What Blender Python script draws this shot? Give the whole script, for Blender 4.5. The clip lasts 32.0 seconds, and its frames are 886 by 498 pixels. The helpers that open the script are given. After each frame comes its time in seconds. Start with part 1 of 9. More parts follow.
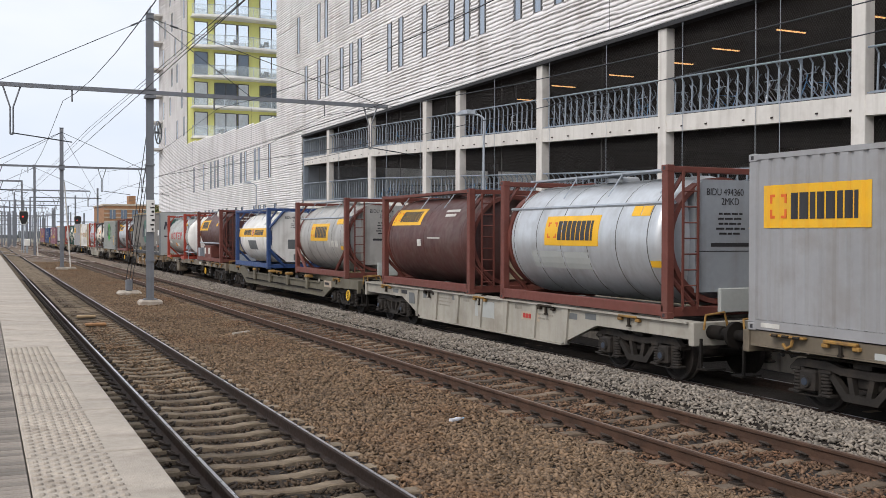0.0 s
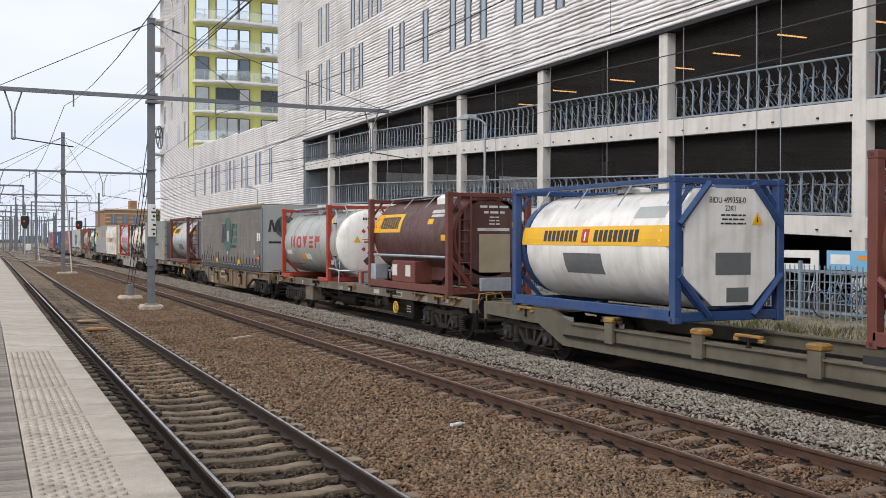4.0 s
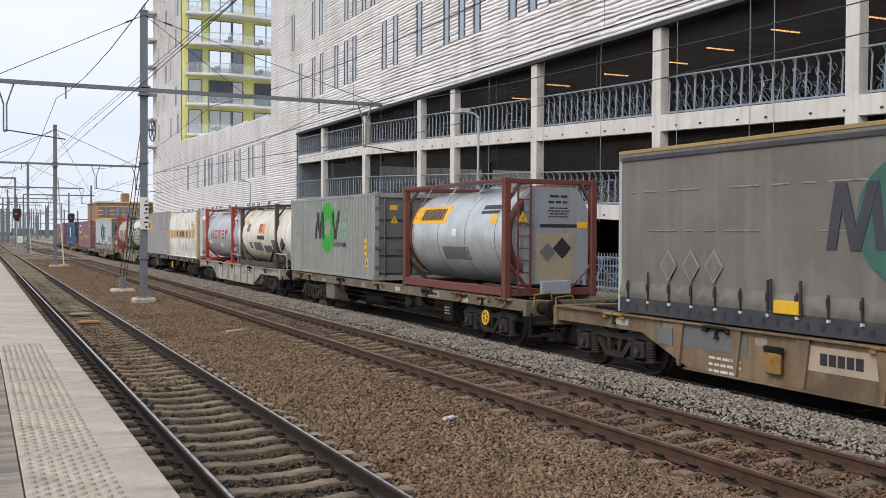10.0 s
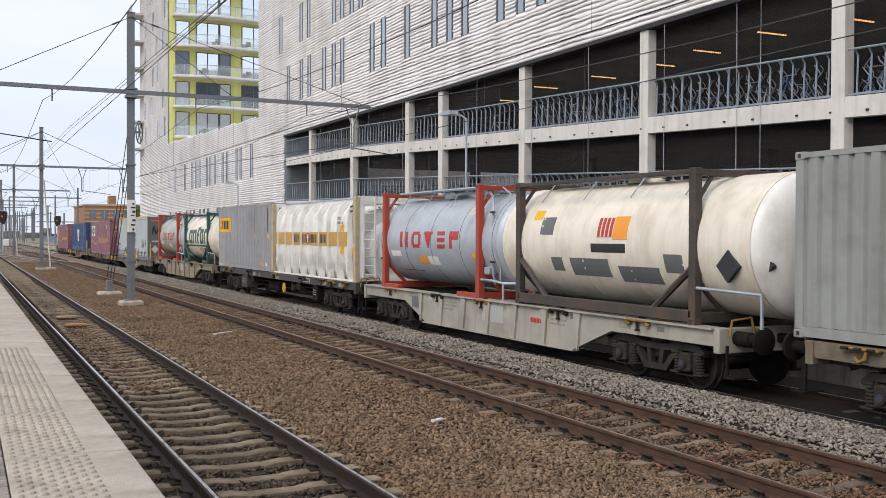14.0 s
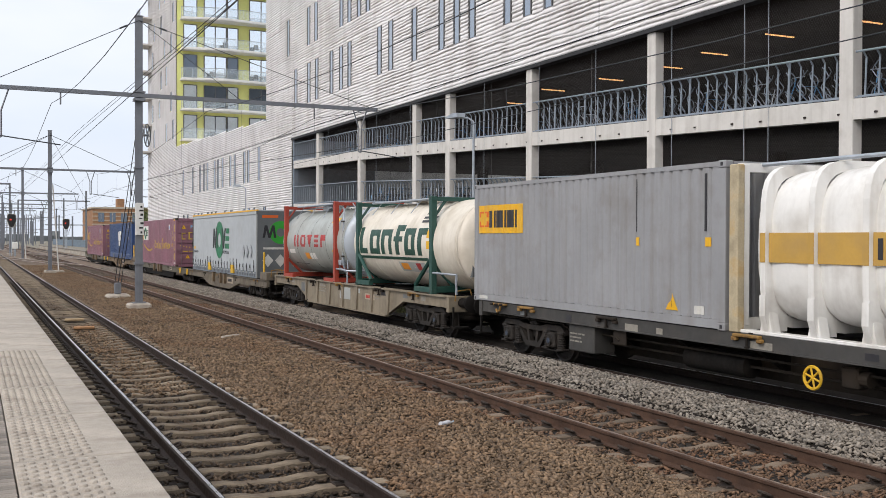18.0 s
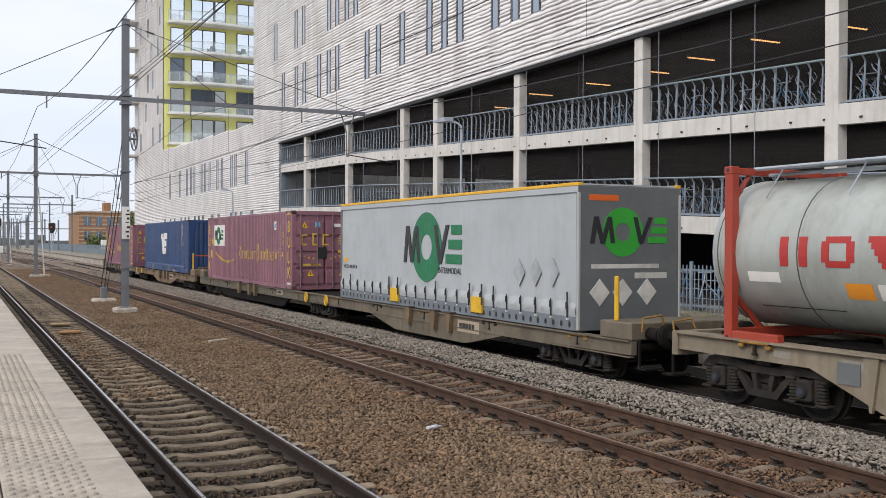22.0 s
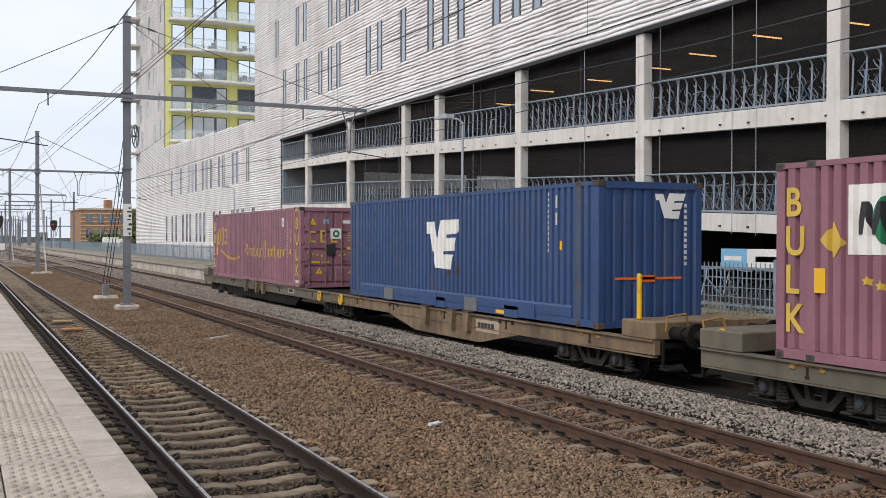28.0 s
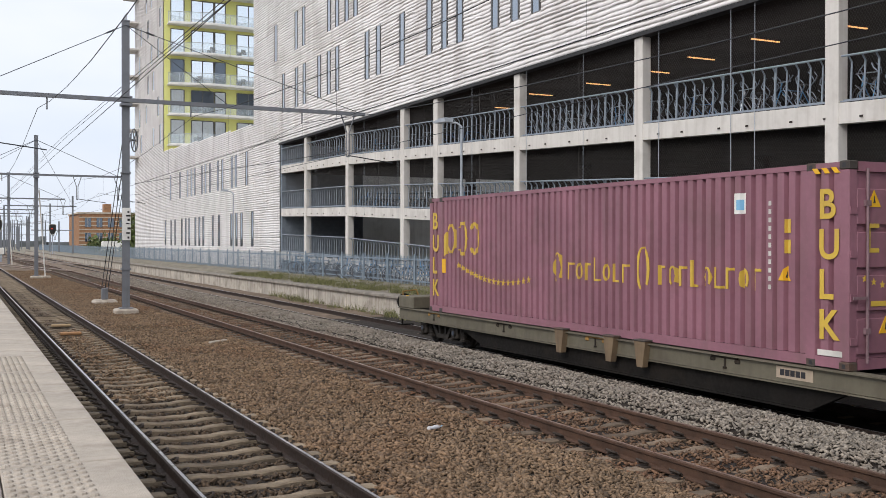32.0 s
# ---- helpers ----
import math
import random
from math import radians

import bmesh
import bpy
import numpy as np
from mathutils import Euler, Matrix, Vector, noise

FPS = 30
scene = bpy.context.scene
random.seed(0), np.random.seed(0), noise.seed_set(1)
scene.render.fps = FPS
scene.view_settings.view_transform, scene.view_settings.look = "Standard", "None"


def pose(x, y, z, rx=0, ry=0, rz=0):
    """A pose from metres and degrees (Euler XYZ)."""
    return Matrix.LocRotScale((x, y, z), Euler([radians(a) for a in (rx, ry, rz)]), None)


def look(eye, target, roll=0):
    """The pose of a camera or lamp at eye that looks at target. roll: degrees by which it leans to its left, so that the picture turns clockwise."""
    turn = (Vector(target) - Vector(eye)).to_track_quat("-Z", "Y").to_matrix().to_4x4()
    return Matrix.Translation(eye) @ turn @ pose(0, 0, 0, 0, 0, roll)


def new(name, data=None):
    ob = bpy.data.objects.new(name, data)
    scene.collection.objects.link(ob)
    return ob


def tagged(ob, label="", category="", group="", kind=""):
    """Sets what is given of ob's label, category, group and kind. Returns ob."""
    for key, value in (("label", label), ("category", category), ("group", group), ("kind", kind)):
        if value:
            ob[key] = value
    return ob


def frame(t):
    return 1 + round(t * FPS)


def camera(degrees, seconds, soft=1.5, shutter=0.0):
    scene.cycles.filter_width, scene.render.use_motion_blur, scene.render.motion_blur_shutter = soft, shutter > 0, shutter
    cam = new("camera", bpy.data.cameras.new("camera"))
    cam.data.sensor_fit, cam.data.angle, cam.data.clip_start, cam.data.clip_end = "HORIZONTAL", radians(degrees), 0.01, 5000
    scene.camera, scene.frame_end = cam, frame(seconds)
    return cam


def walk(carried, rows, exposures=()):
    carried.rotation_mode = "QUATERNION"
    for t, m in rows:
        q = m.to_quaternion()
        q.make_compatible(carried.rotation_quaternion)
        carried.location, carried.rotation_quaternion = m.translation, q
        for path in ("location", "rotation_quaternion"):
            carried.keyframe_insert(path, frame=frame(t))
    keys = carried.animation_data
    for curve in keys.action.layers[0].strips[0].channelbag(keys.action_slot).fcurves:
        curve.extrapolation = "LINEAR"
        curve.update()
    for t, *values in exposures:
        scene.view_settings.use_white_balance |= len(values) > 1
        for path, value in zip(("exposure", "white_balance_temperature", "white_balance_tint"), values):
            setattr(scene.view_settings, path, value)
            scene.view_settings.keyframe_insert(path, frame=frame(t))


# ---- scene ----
cam = camera(47.9, 32.0, soft=0.4)
EYE = (0.0, 0.0, 2.445)
# seconds, heading, tilt, lean of the hand-held camera on the platform
TURNS = (
    (0, -24.71, 89.18, -0.14),
    (0.5, -24.69, 89.17, -0.23),
    (1, -24.73, 89.14, -0.19),
    (1.5, -24.66, 89.06, -0.15),
    (2, -24.71, 89.12, -0.25),
    (2.5, -24.75, 89.03, -0.25),
    (3, -24.84, 89.27, -0.19),
    (3.5, -24.63, 89.46, -0.14),
    (5.5, -24.74, 89.31, -0.16),
    (6, -24.72, 89.27, -0.15),
    (6.5, -24.84, 89.36, -0.23),
    (7, -24.83, 89.27, -0.27),
    (7.5, -24.91, 89.20, -0.37),
    (8, -24.91, 89.13, -0.44),
    (8.5, -24.83, 89.11, -0.39),
    (9, -24.91, 89.08, -0.46),
    (9.5, -25.02, 89.08, -0.44),
    (10, -25.04, 89.09, -0.30),
    (10.5, -25.09, 89.18, -0.44),
    (11, -25.23, 89.10, -0.37),
    (11.5, -25.42, 89.18, -0.43),
    (12, -25.64, 89.02, -0.48),
    (12.5, -25.74, 88.92, -0.31),
    (13, -25.74, 88.89, -0.34),
    (13.5, -25.70, 89.05, -0.29),
    (15.5, -25.86, 89.38, -0.05),
    (16, -25.94, 89.46, -0.14),
    (16.5, -25.52, 89.59, -0.21),
    (17, -25.44, 89.64, -0.28),
    (17.5, -25.28, 89.50, -0.21),
    (18, -25.30, 89.37, -0.18),
    (18.5, -25.35, 89.54, -0.12),
    (19, -25.45, 89.57, -0.21),
    (19.5, -25.44, 89.57, -0.14),
    (20, -25.52, 89.55, -0.00),
    (20.5, -25.68, 89.56, -0.12),
    (21, -25.69, 89.59, -0.12),
    (21.5, -25.99, 89.58, -0.17),
    (22, -26.01, 89.61, -0.21),
    (22.5, -26.11, 89.61, -0.03),
    (23, -26.06, 89.65, 0.05),
    (23.5, -26.15, 89.83, 0.16),
    (24, -26.12, 90.03, 0.13),
    (24.5, -26.27, 90.26, 0.06),
    (25, -26.40, 90.06, -0.00),
    (25.5, -26.35, 89.87, -0.01),
    (27.5, -25.94, 89.66, -0.07),
    (28, -25.92, 89.42, -0.11),
    (28.5, -25.82, 89.39, -0.18),
    (29, -25.92, 89.40, -0.26),
    (29.5, -26.15, 89.62, -0.31),
    (30, -26.15, 89.61, -0.32),
    (30.5, -26.21, 89.52, -0.25),
    (31, -26.18, 89.49, -0.13),
    (31.5, -26.07, 89.53, -0.06),
    (32, -25.98, 89.63, -0.05),
)
walk(cam, [(t, pose(*EYE, tilt, lean, head)) for t, head, tilt, lean in TURNS], [(0.0, -0.045, 6650, 12.5), (32.0, -0.045, 6650, 12.5)])

# ---- light: a bright overcast day ----
world = bpy.data.worlds.new("overcast_sky")
scene.world = world
world.use_nodes = True
wn, wl = world.node_tree.nodes, world.node_tree.links
wn.clear()
sky = wn.new("ShaderNodeTexSky")
sky.sky_type, sky.sun_disc = "NISHITA", False
sky.sun_elevation, sky.sun_rotation = radians(40), radians(246)
sky.air_density, sky.dust_density = 1.0, 3.0
back = wn.new("ShaderNodeBackground")
back.inputs["Strength"].default_value = 0.13
cloud = wn.new("ShaderNodeTexNoise")
cloud.inputs["Scale"].default_value, cloud.inputs["Detail"].default_value = 2.2, 5
cramp = wn.new("ShaderNodeValToRGB")
cramp.color_ramp.elements[0].position, cramp.color_ramp.elements[0].color = 0.3, (6.4, 7.35, 8.7, 1)
cramp.color_ramp.elements[1].position, cramp.color_ramp.elements[1].color = 0.72, (9.1, 9.4, 9.7, 1)
wtc = wn.new("ShaderNodeTexCoord")
wmap = wn.new("ShaderNodeMapping")
wmap.inputs["Scale"].default_value = (1, 1, 2.5)
wl.new(wtc.outputs["Generated"], wmap.inputs["Vector"])
wl.new(wmap.outputs["Vector"], cloud.inputs["Vector"])
wl.new(cloud.outputs["Fac"], cramp.inputs["Fac"])
cmix = wn.new("ShaderNodeMix")
cmix.data_type = "RGBA"
cmix.inputs["Factor"].default_value = 0.85
wl.new(sky.outputs["Color"], cmix.inputs["A"])
wl.new(cramp.outputs["Color"], cmix.inputs["B"])
wl.new(cmix.outputs["Result"], back.inputs["Color"])
wout = wn.new("ShaderNodeOutputWorld")
wl.new(back.outputs["Background"], wout.inputs["Surface"])
sun_data = bpy.data.lights.new("sun", "SUN")
sun_data.energy, sun_data.angle, sun_data.color = 1.9, radians(30), (1.0, 0.96, 0.90)
sun = new("sun", sun_data)
sun.matrix_world = look((-44, -20, 41), (0, 0, 0))


# ---- materials ----
def mat(name, col, rough=0.6, metal=0.0, var=0.12, scale=1.5, bump=0.0, bscale=40, dirt=None, amount=0.4, dscale=2.0,
        streak=0.0, rnd=0.0, island=0.0, spec=0.5, run_off=(5, 5, 0.35)):
    m = bpy.data.materials.new(name)
    m.use_nodes = True
    n, l = m.node_tree.nodes, m.node_tree.links
    b = n["Principled BSDF"]
    b.inputs["Roughness"].default_value, b.inputs["Metallic"].default_value = rough, metal
    b.inputs["Specular IOR Level"].default_value = spec
    tc = n.new("ShaderNodeTexCoord")

    def noise_at(s, detail=4, stretch=None):
        t = n.new("ShaderNodeTexNoise")
        t.inputs["Scale"].default_value, t.inputs["Detail"].default_value = s, detail
        if stretch:
            mp = n.new("ShaderNodeMapping")
            mp.inputs["Scale"].default_value = stretch
            l.new(tc.outputs["Object"], mp.inputs["Vector"])
            l.new(mp.outputs["Vector"], t.inputs["Vector"])
        else:
            l.new(tc.outputs["Object"], t.inputs["Vector"])
        return t.outputs["Fac"]

    def mixed(kind, fac, a, bb):
        mx = n.new("ShaderNodeMix")
        mx.data_type, mx.blend_type = "RGBA", kind
        for key, v in (("Factor", fac), ("A", a), ("B", bb)):
            if isinstance(v, (int, float)):
                mx.inputs[key].default_value = v
            elif isinstance(v, tuple):
                mx.inputs[key].default_value = (*v, 1)
            else:
                l.new(v, mx.inputs[key])
        return mx.outputs["Result"]

    def ramp(sock, lo, hi, a, bb):
        r = n.new("ShaderNodeMapRange")
        for key, v in (("From Min", lo), ("From Max", hi), ("To Min", a), ("To Max", bb)):
            r.inputs[key].default_value = v
        l.new(sock, r.inputs["Value"])
        return r.outputs["Result"]

    dark = tuple(c * (1 - var) for c in col)
    light = tuple(min(1, c * (1 + var)) for c in col)
    out = mixed("MIX", ramp(noise_at(scale), 0.3, 0.7, 0, 1), dark, light)
    fine = noise_at(scale * 14, 3)
    out = mixed("MULTIPLY", var * 1.5, out, mixed("MIX", ramp(fine, 0.3, 0.7, 0, 1), (0.6, 0.6, 0.6), (1.0, 1.0, 1.0)))
    if dirt:
        out = mixed("MIX", ramp(noise_at(dscale, 6), 0.5, 0.72, 0, amount), out, dirt)
    if streak:
        out = mixed("MIX", ramp(noise_at(1, 4, run_off), 0.48, 0.75, 0, streak), out, dirt or (0.05, 0.045, 0.04))
    if rnd or island:
        oi = n.new("ShaderNodeNewGeometry" if island else "ShaderNodeObjectInfo")
        k = island or rnd
        out = mixed("MULTIPLY", 1.0, out, mixed("MIX", oi.outputs["Random Per Island" if island else "Random"],
                                                (1 - k, 1 - k, 1 - k), (1 + k, 1 + k * 0.96, 1 + k * 0.9)))
    l.new(out, b.inputs["Base Color"])
    l.new(ramp(noise_at(scale * 5), 0.3, 0.7, max(0.05, rough - 0.08), min(1, rough + 0.1)), b.inputs["Roughness"])
    if bump:
        bp = n.new("ShaderNodeBump")
        bp.inputs["Strength"].default_value, bp.inputs["Distance"].default_value = bump, 0.02
        l.new(noise_at(bscale, 5), bp.inputs["Height"])
        l.new(bp.outputs["Normal"], b.inputs["Normal"])
    return m


def glow(name, col, strength):
    m = bpy.data.materials.new(name)
    m.use_nodes = True
    b = m.node_tree.nodes["Principled BSDF"]
    b.inputs["Base Color"].default_value = (*col, 1)
    b.inputs["Emission Color"].default_value = (*col, 1)
    b.inputs["Emission Strength"].default_value = strength
    return m


def glassy(name, col, rough=0.05, metal=0.0):
    m = bpy.data.materials.new(name)
    m.use_nodes = True
    b = m.node_tree.nodes["Principled BSDF"]
    b.inputs["Base Color"].default_value = (*col, 1)
    b.inputs["Roughness"].default_value, b.inputs["Metallic"].default_value = rough, metal
    b.inputs["Specular IOR Level"].default_value = 0.9
    b.inputs["Coat Weight"].default_value = 0.6
    return m


RUST = (0.12, 0.045, 0.02)
M = {}
# near bed is almost black: shade between loose stones, put into its colour
M["ballast"] = mat("gap_shade_ballast", (0.018, 0.012, 0.008), 0.95, var=0.4, scale=0.9, bump=1.0, bscale=18, dirt=(0.024, 0.013, 0.008), amount=0.55, dscale=0.5)
M["ballast_far"] = mat("plain_brown_ballast", (0.185, 0.135, 0.095), 0.95, var=0.4, scale=2.5, bump=1.0, bscale=14, dirt=(0.1, 0.068, 0.045), amount=0.6, dscale=0.8)
M["stone"] = mat("brown_stone", (0.2, 0.135, 0.084), 0.9, var=0.2, scale=2, dirt=(0.16, 0.078, 0.037), amount=0.65, dscale=0.35, island=0.5)
M["stone_rust"] = mat("rust_stained_stone", (0.165, 0.1, 0.062), 0.9, var=0.25, scale=2, dirt=(0.15, 0.06, 0.027), amount=0.7, dscale=0.6, island=0.4)
M["stone_dark"] = mat("dark_stone", (0.078, 0.053, 0.034), 0.9, var=0.25, scale=2, island=0.65)
M["stone_grey"] = mat("grey_stone", (0.265, 0.234, 0.198), 0.9, var=0.2, scale=2, dirt=(0.16, 0.12, 0.095), amount=0.4, dscale=0.8, island=0.36)
M["rail_side"] = mat("rusty_rail", (0.03, 0.017, 0.012), 0.75, 0.2, var=0.3, scale=4, bump=0.2)
M["rail_rust"] = mat("rust_red_rail", (0.085, 0.045, 0.028), 0.7, 0.2, var=0.3, scale=4, bump=0.2)
M["rail_head"] = mat("polished_rail_head", (0.55, 0.54, 0.56), 0.3, 0.9, var=0.15, scale=2)
M["rail_worn"] = mat("brown_rail_head", (0.36, 0.27, 0.22), 0.4, 0.7, var=0.2, scale=2)
M["sleeper"] = mat("weathered_sleeper", (0.235, 0.185, 0.13), 0.9, var=0.35, scale=5, bump=0.6, bscale=30, dirt=(0.07, 0.046, 0.03), amount=0.9, dscale=2.2, rnd=0.3)
M["sleeper_dark"] = mat("brown_sleeper", (0.15, 0.112, 0.08), 0.9, var=0.35, scale=4, bump=0.6, bscale=30, dirt=(0.07, 0.04, 0.024), amount=0.8, dscale=1.8, rnd=0.45)
M["clip"] = mat("rail_clip", (0.045, 0.033, 0.026), 0.75, 0.2)
M["slab"] = mat("platform_concrete", (0.45, 0.398, 0.338), 0.85, var=0.2, scale=1.1, bump=0.5, bscale=60, dirt=(0.16, 0.13, 0.1), amount=0.75, dscale=1.3, rnd=0.06)
M["paver"] = mat("platform_paver", (0.25, 0.22, 0.19), 0.9, var=0.25, scale=6, bump=0.4, rnd=0.3)
M["edge_dark"] = mat("platform_face", (0.2, 0.18, 0.16), 0.9, var=0.3, scale=1.5, bump=0.4)
M["old_wall"] = mat("old_platform_wall", (0.5, 0.46, 0.4), 0.9, var=0.25, scale=1.0, bump=0.4, dirt=(0.13, 0.105, 0.085), amount=0.7, streak=0.75)
M["coping"] = mat("old_coping", (0.24, 0.215, 0.185), 0.95, var=0.3, scale=2, bump=0.6)
M["soil"] = mat("gravelly_soil", (0.235, 0.207, 0.16), 0.95, var=0.35, scale=1.5, bump=0.8, bscale=12, dirt=(0.11, 0.115, 0.055), amount=0.7, dscale=0.8)
M["grass"] = mat("grass", (0.19, 0.195, 0.085), 0.9, var=0.35, scale=2, island=0.5)
M["clad"] = mat("white_ribbed_cladding", (0.87, 0.855, 0.86), 0.5, 0.0, var=0.07, scale=0.35, dirt=(0.46, 0.42, 0.41), amount=0.26, dscale=0.5, streak=0.42, run_off=(0.9, 0.9, 0.16))
M["concrete"] = mat("white_concrete", (0.63, 0.608, 0.575), 0.85, var=0.07, scale=0.8, bump=0.12, dirt=(0.36, 0.33, 0.3), amount=0.45, dscale=1.2, streak=0.4)
# car park interior: near black, its deep shade put into the colour
M["dim"] = mat("shade_painted_interior", (0.06, 0.049, 0.048), 0.95, var=0.25, scale=0.5, spec=0.05)
M["galv"] = mat("galvanised_steel", (0.40, 0.44, 0.49), 0.5, 0.35, var=0.15, scale=3, dirt=(0.22, 0.23, 0.24), amount=0.4)
M["fence"] = mat("weathered_blue_grey_fence", (0.26, 0.325, 0.39), 0.6, 0.2, var=0.2, scale=3)
M["galv_blue"] = mat("blue_grey_galvanised", (0.27, 0.315, 0.365), 0.5, 0.3, var=0.15, scale=3)
M["mast"] = mat("grey_mast_paint", (0.2, 0.215, 0.24), 0.6, 0.2, var=0.15, scale=2, dirt=(0.1, 0.09, 0.085), amount=0.4, streak=0.35)
M["wire"] = mat("overhead_wire", (0.06, 0.065, 0.075), 0.6, 0.5)
M["black"] = mat("shade_black", (0.02, 0.02, 0.022), 0.7)
M["lamp_strip"] = glow("warm_tube_light", (1.0, 0.5, 0.2), 1.2)
M["yellow_wall"] = mat("lime_yellow_render", (0.74, 0.74, 0.26), 0.7, var=0.06, scale=0.5)
M["frame_dark"] = mat("dark_window_frame", (0.10, 0.10, 0.105), 0.5)
M["pane"] = glassy("blue_grey_pane", (0.3, 0.35, 0.41), 0.06, 0.75)
M["pane_dark"] = glassy("dark_pane", (0.09, 0.12, 0.16), 0.04, 0.6)
M["pane_sky"] = glassy("sky_blue_pane", (0.8, 0.88, 0.95), 0.04, 0.9)
M["rail_glass"] = glassy("balcony_glass", (0.7, 0.8, 0.83), 0.05)
M["rail_glass"].node_tree.nodes["Principled BSDF"].inputs["Alpha"].default_value = 0.16
M["brickred"] = mat("orange_brick", (0.32, 0.17, 0.09), 0.9, var=0.2, scale=1)
M["brickpale"] = mat("pale_stone_band", (0.5, 0.44, 0.36), 0.9)
M["leaf"] = mat("hedge_leaf", (0.09, 0.12, 0.035), 0.8, var=0.3, scale=1, island=0.4)
M["white"] = mat("white_paint", (0.78, 0.77, 0.74), 0.5, var=0.05, dirt=(0.4, 0.37, 0.33), amount=0.3)
M["paper"] = mat("white_plastic", (0.6, 0.61, 0.65), 0.3)
M["signal_black"] = mat("signal_black", (0.02, 0.02, 0.02), 0.6)
M["signal_red"] = glow("red_signal_light", (1.0, 0.05, 0.03), 0.4)
M["sky_blue"] = mat("pale_blue_print", (0.2, 0.45, 0.68), 0.5, var=0.03)
M["balise"] = mat("weathered_cream_plate", (0.42, 0.3, 0.17), 0.8, var=0.3, dirt=(0.15, 0.09, 0.05), amount=0.6)
M["orange"] = mat("orange_print", (0.8, 0.3, 0.03), 0.5, var=0.03)


# ---- mesh tools ----
class Geo:
    """Vertices and faces of one part."""

    def __init__(self):
        self.v, self.f = [], []

    def add(self, vs, fs):
        k = len(self.v)
        self.v += [tuple(p) for p in vs]
        self.f += [tuple(i + k for i in q) for q in fs]
        return self

    def box(self, x0, x1, y0, y1, z0, z1, c=0.0):
        if x1 < x0:
            x0, x1 = x1, x0
        if y1 < y0:
            y0, y1 = y1, y0
        if z1 < z0:
            z0, z1 = z1, z0
        if c <= 0:
            v = [(x, y, z) for z in (z0, z1) for y in (y0, y1) for x in (x0, x1)]
            return self.add(v, [(0, 2, 3, 1), (4, 5, 7, 6), (0, 1, 5, 4), (2, 6, 7, 3), (0, 4, 6, 2), (1, 3, 7, 5)])
        # all edges chamfered by c: an octagonal ring low, full rings, an octagonal ring high
        def ring(i, z):
            a0, a1, b0, b1 = x0 + i, x1 - i, y0 + i, y1 - i
            return [(a0 + c, b0, z), (a1 - c, b0, z), (a1, b0 + c, z), (a1, b1 - c, z), (a1 - c, b1, z), (a0 + c, b1, z), (a0, b1 - c, z), (a0, b0 + c, z)]
        v = ring(c, z0) + ring(0, z0 + c) + ring(0, z1 - c) + ring(c, z1)
        f = [tuple(range(7, -1, -1)), tuple(range(24, 32))]
        for r in range(3):
            f += [(r * 8 + i, r * 8 + (i + 1) % 8, r * 8 + 8 + (i + 1) % 8, r * 8 + 8 + i) for i in range(8)]
        return self.add(v, f)

    def tube(self, p0, p1, r, n=8, r1=None, caps=True):
        a, b = Vector(p0), Vector(p1)
        d = (b - a).normalized()
        s = d.cross(Vector((0, 0, 1)) if abs(d.z) < 0.9 else Vector((1, 0, 0))).normalized()
        t = d.cross(s)
        r1 = r if r1 is None else r1
        v = []
        for q, rr in ((a, r), (b, r1)):
            v += [q + (s * math.cos(6.28318 * i / n) + t * math.sin(6.28318 * i / n)) * rr for i in range(n)]
        f = [(i, (i + 1) % n, n + (i + 1) % n, n + i) for i in range(n)]
        if caps:
            f += [tuple(range(n - 1, -1, -1)), tuple(range(n, 2 * n))]
        return self.add(v, f)

    def path(self, pts, r, n=6):
        """A bent tube through the points."""
        P = [Vector(p) for p in pts]
        closed = len(P) > 3 and (P[0] - P[-1]).length < 1e-5
        rings, side = [], None
        for i, p in enumerate(P):
            a = P[i - 1] if i else (P[-2] if closed else P[0])
            b = P[i + 1] if i < len(P) - 1 else (P[1] if closed else P[-1])
            d = (b - a).normalized()
            side = d.cross(Vector((0, 0, 1)) if abs(d.z) < 0.9 else Vector((1, 0, 0))) if side is None else side - d * side.dot(d)
            side = side.normalized()
            up = d.cross(side)
            rings += [p + (side * math.cos(6.28318 * k / n) + up * math.sin(6.28318 * k / n)) * r for k in range(n)]
        f = []
        for i in range(len(P) - 1):
            f += [(i * n + k, i * n + (k + 1) % n, i * n + n + (k + 1) % n, i * n + n + k) for k in range(n)]
        f += [tuple(range(n - 1, -1, -1)), tuple(range(len(rings) - n, len(rings)))]
        return self.add(rings, f)

    def prism(self, prof, axis, a, b):
        """A closed profile (2D) pushed along an axis from a to b; profile axes are the other two in xyz order."""
        def at(p, w):
            q = list(p)
            q.insert(axis, w)
            return tuple(q)
        n = len(prof)
        v = [at(p, a) for p in prof] + [at(p, b) for p in prof]
        f = [(i, (i + 1) % n, n + (i + 1) % n, n + i) for i in range(n)] + [tuple(range(n - 1, -1, -1)), tuple(range(n, 2 * n))]
        return self.add(v, f)

    def lathe(self, prof, n, axis=1, centre=(0, 0, 0)):
        """(along, radius) pairs turned about an axis through centre."""
        v, f = [], []
        for y, r in prof:
            for i in range(n):
                a = 6.283185 * i / n
                q = [math.cos(a) * r, math.sin(a) * r]
                q.insert(axis, y)
                v.append(tuple(q[k] + centre[k] for k in range(3)))
        for j in range(len(prof) - 1):
            f += [(j * n + i, j * n + (i + 1) % n, (j + 1) * n + (i + 1) % n, (j + 1) * n + i) for i in range(n)]
        return self.add(v, f)

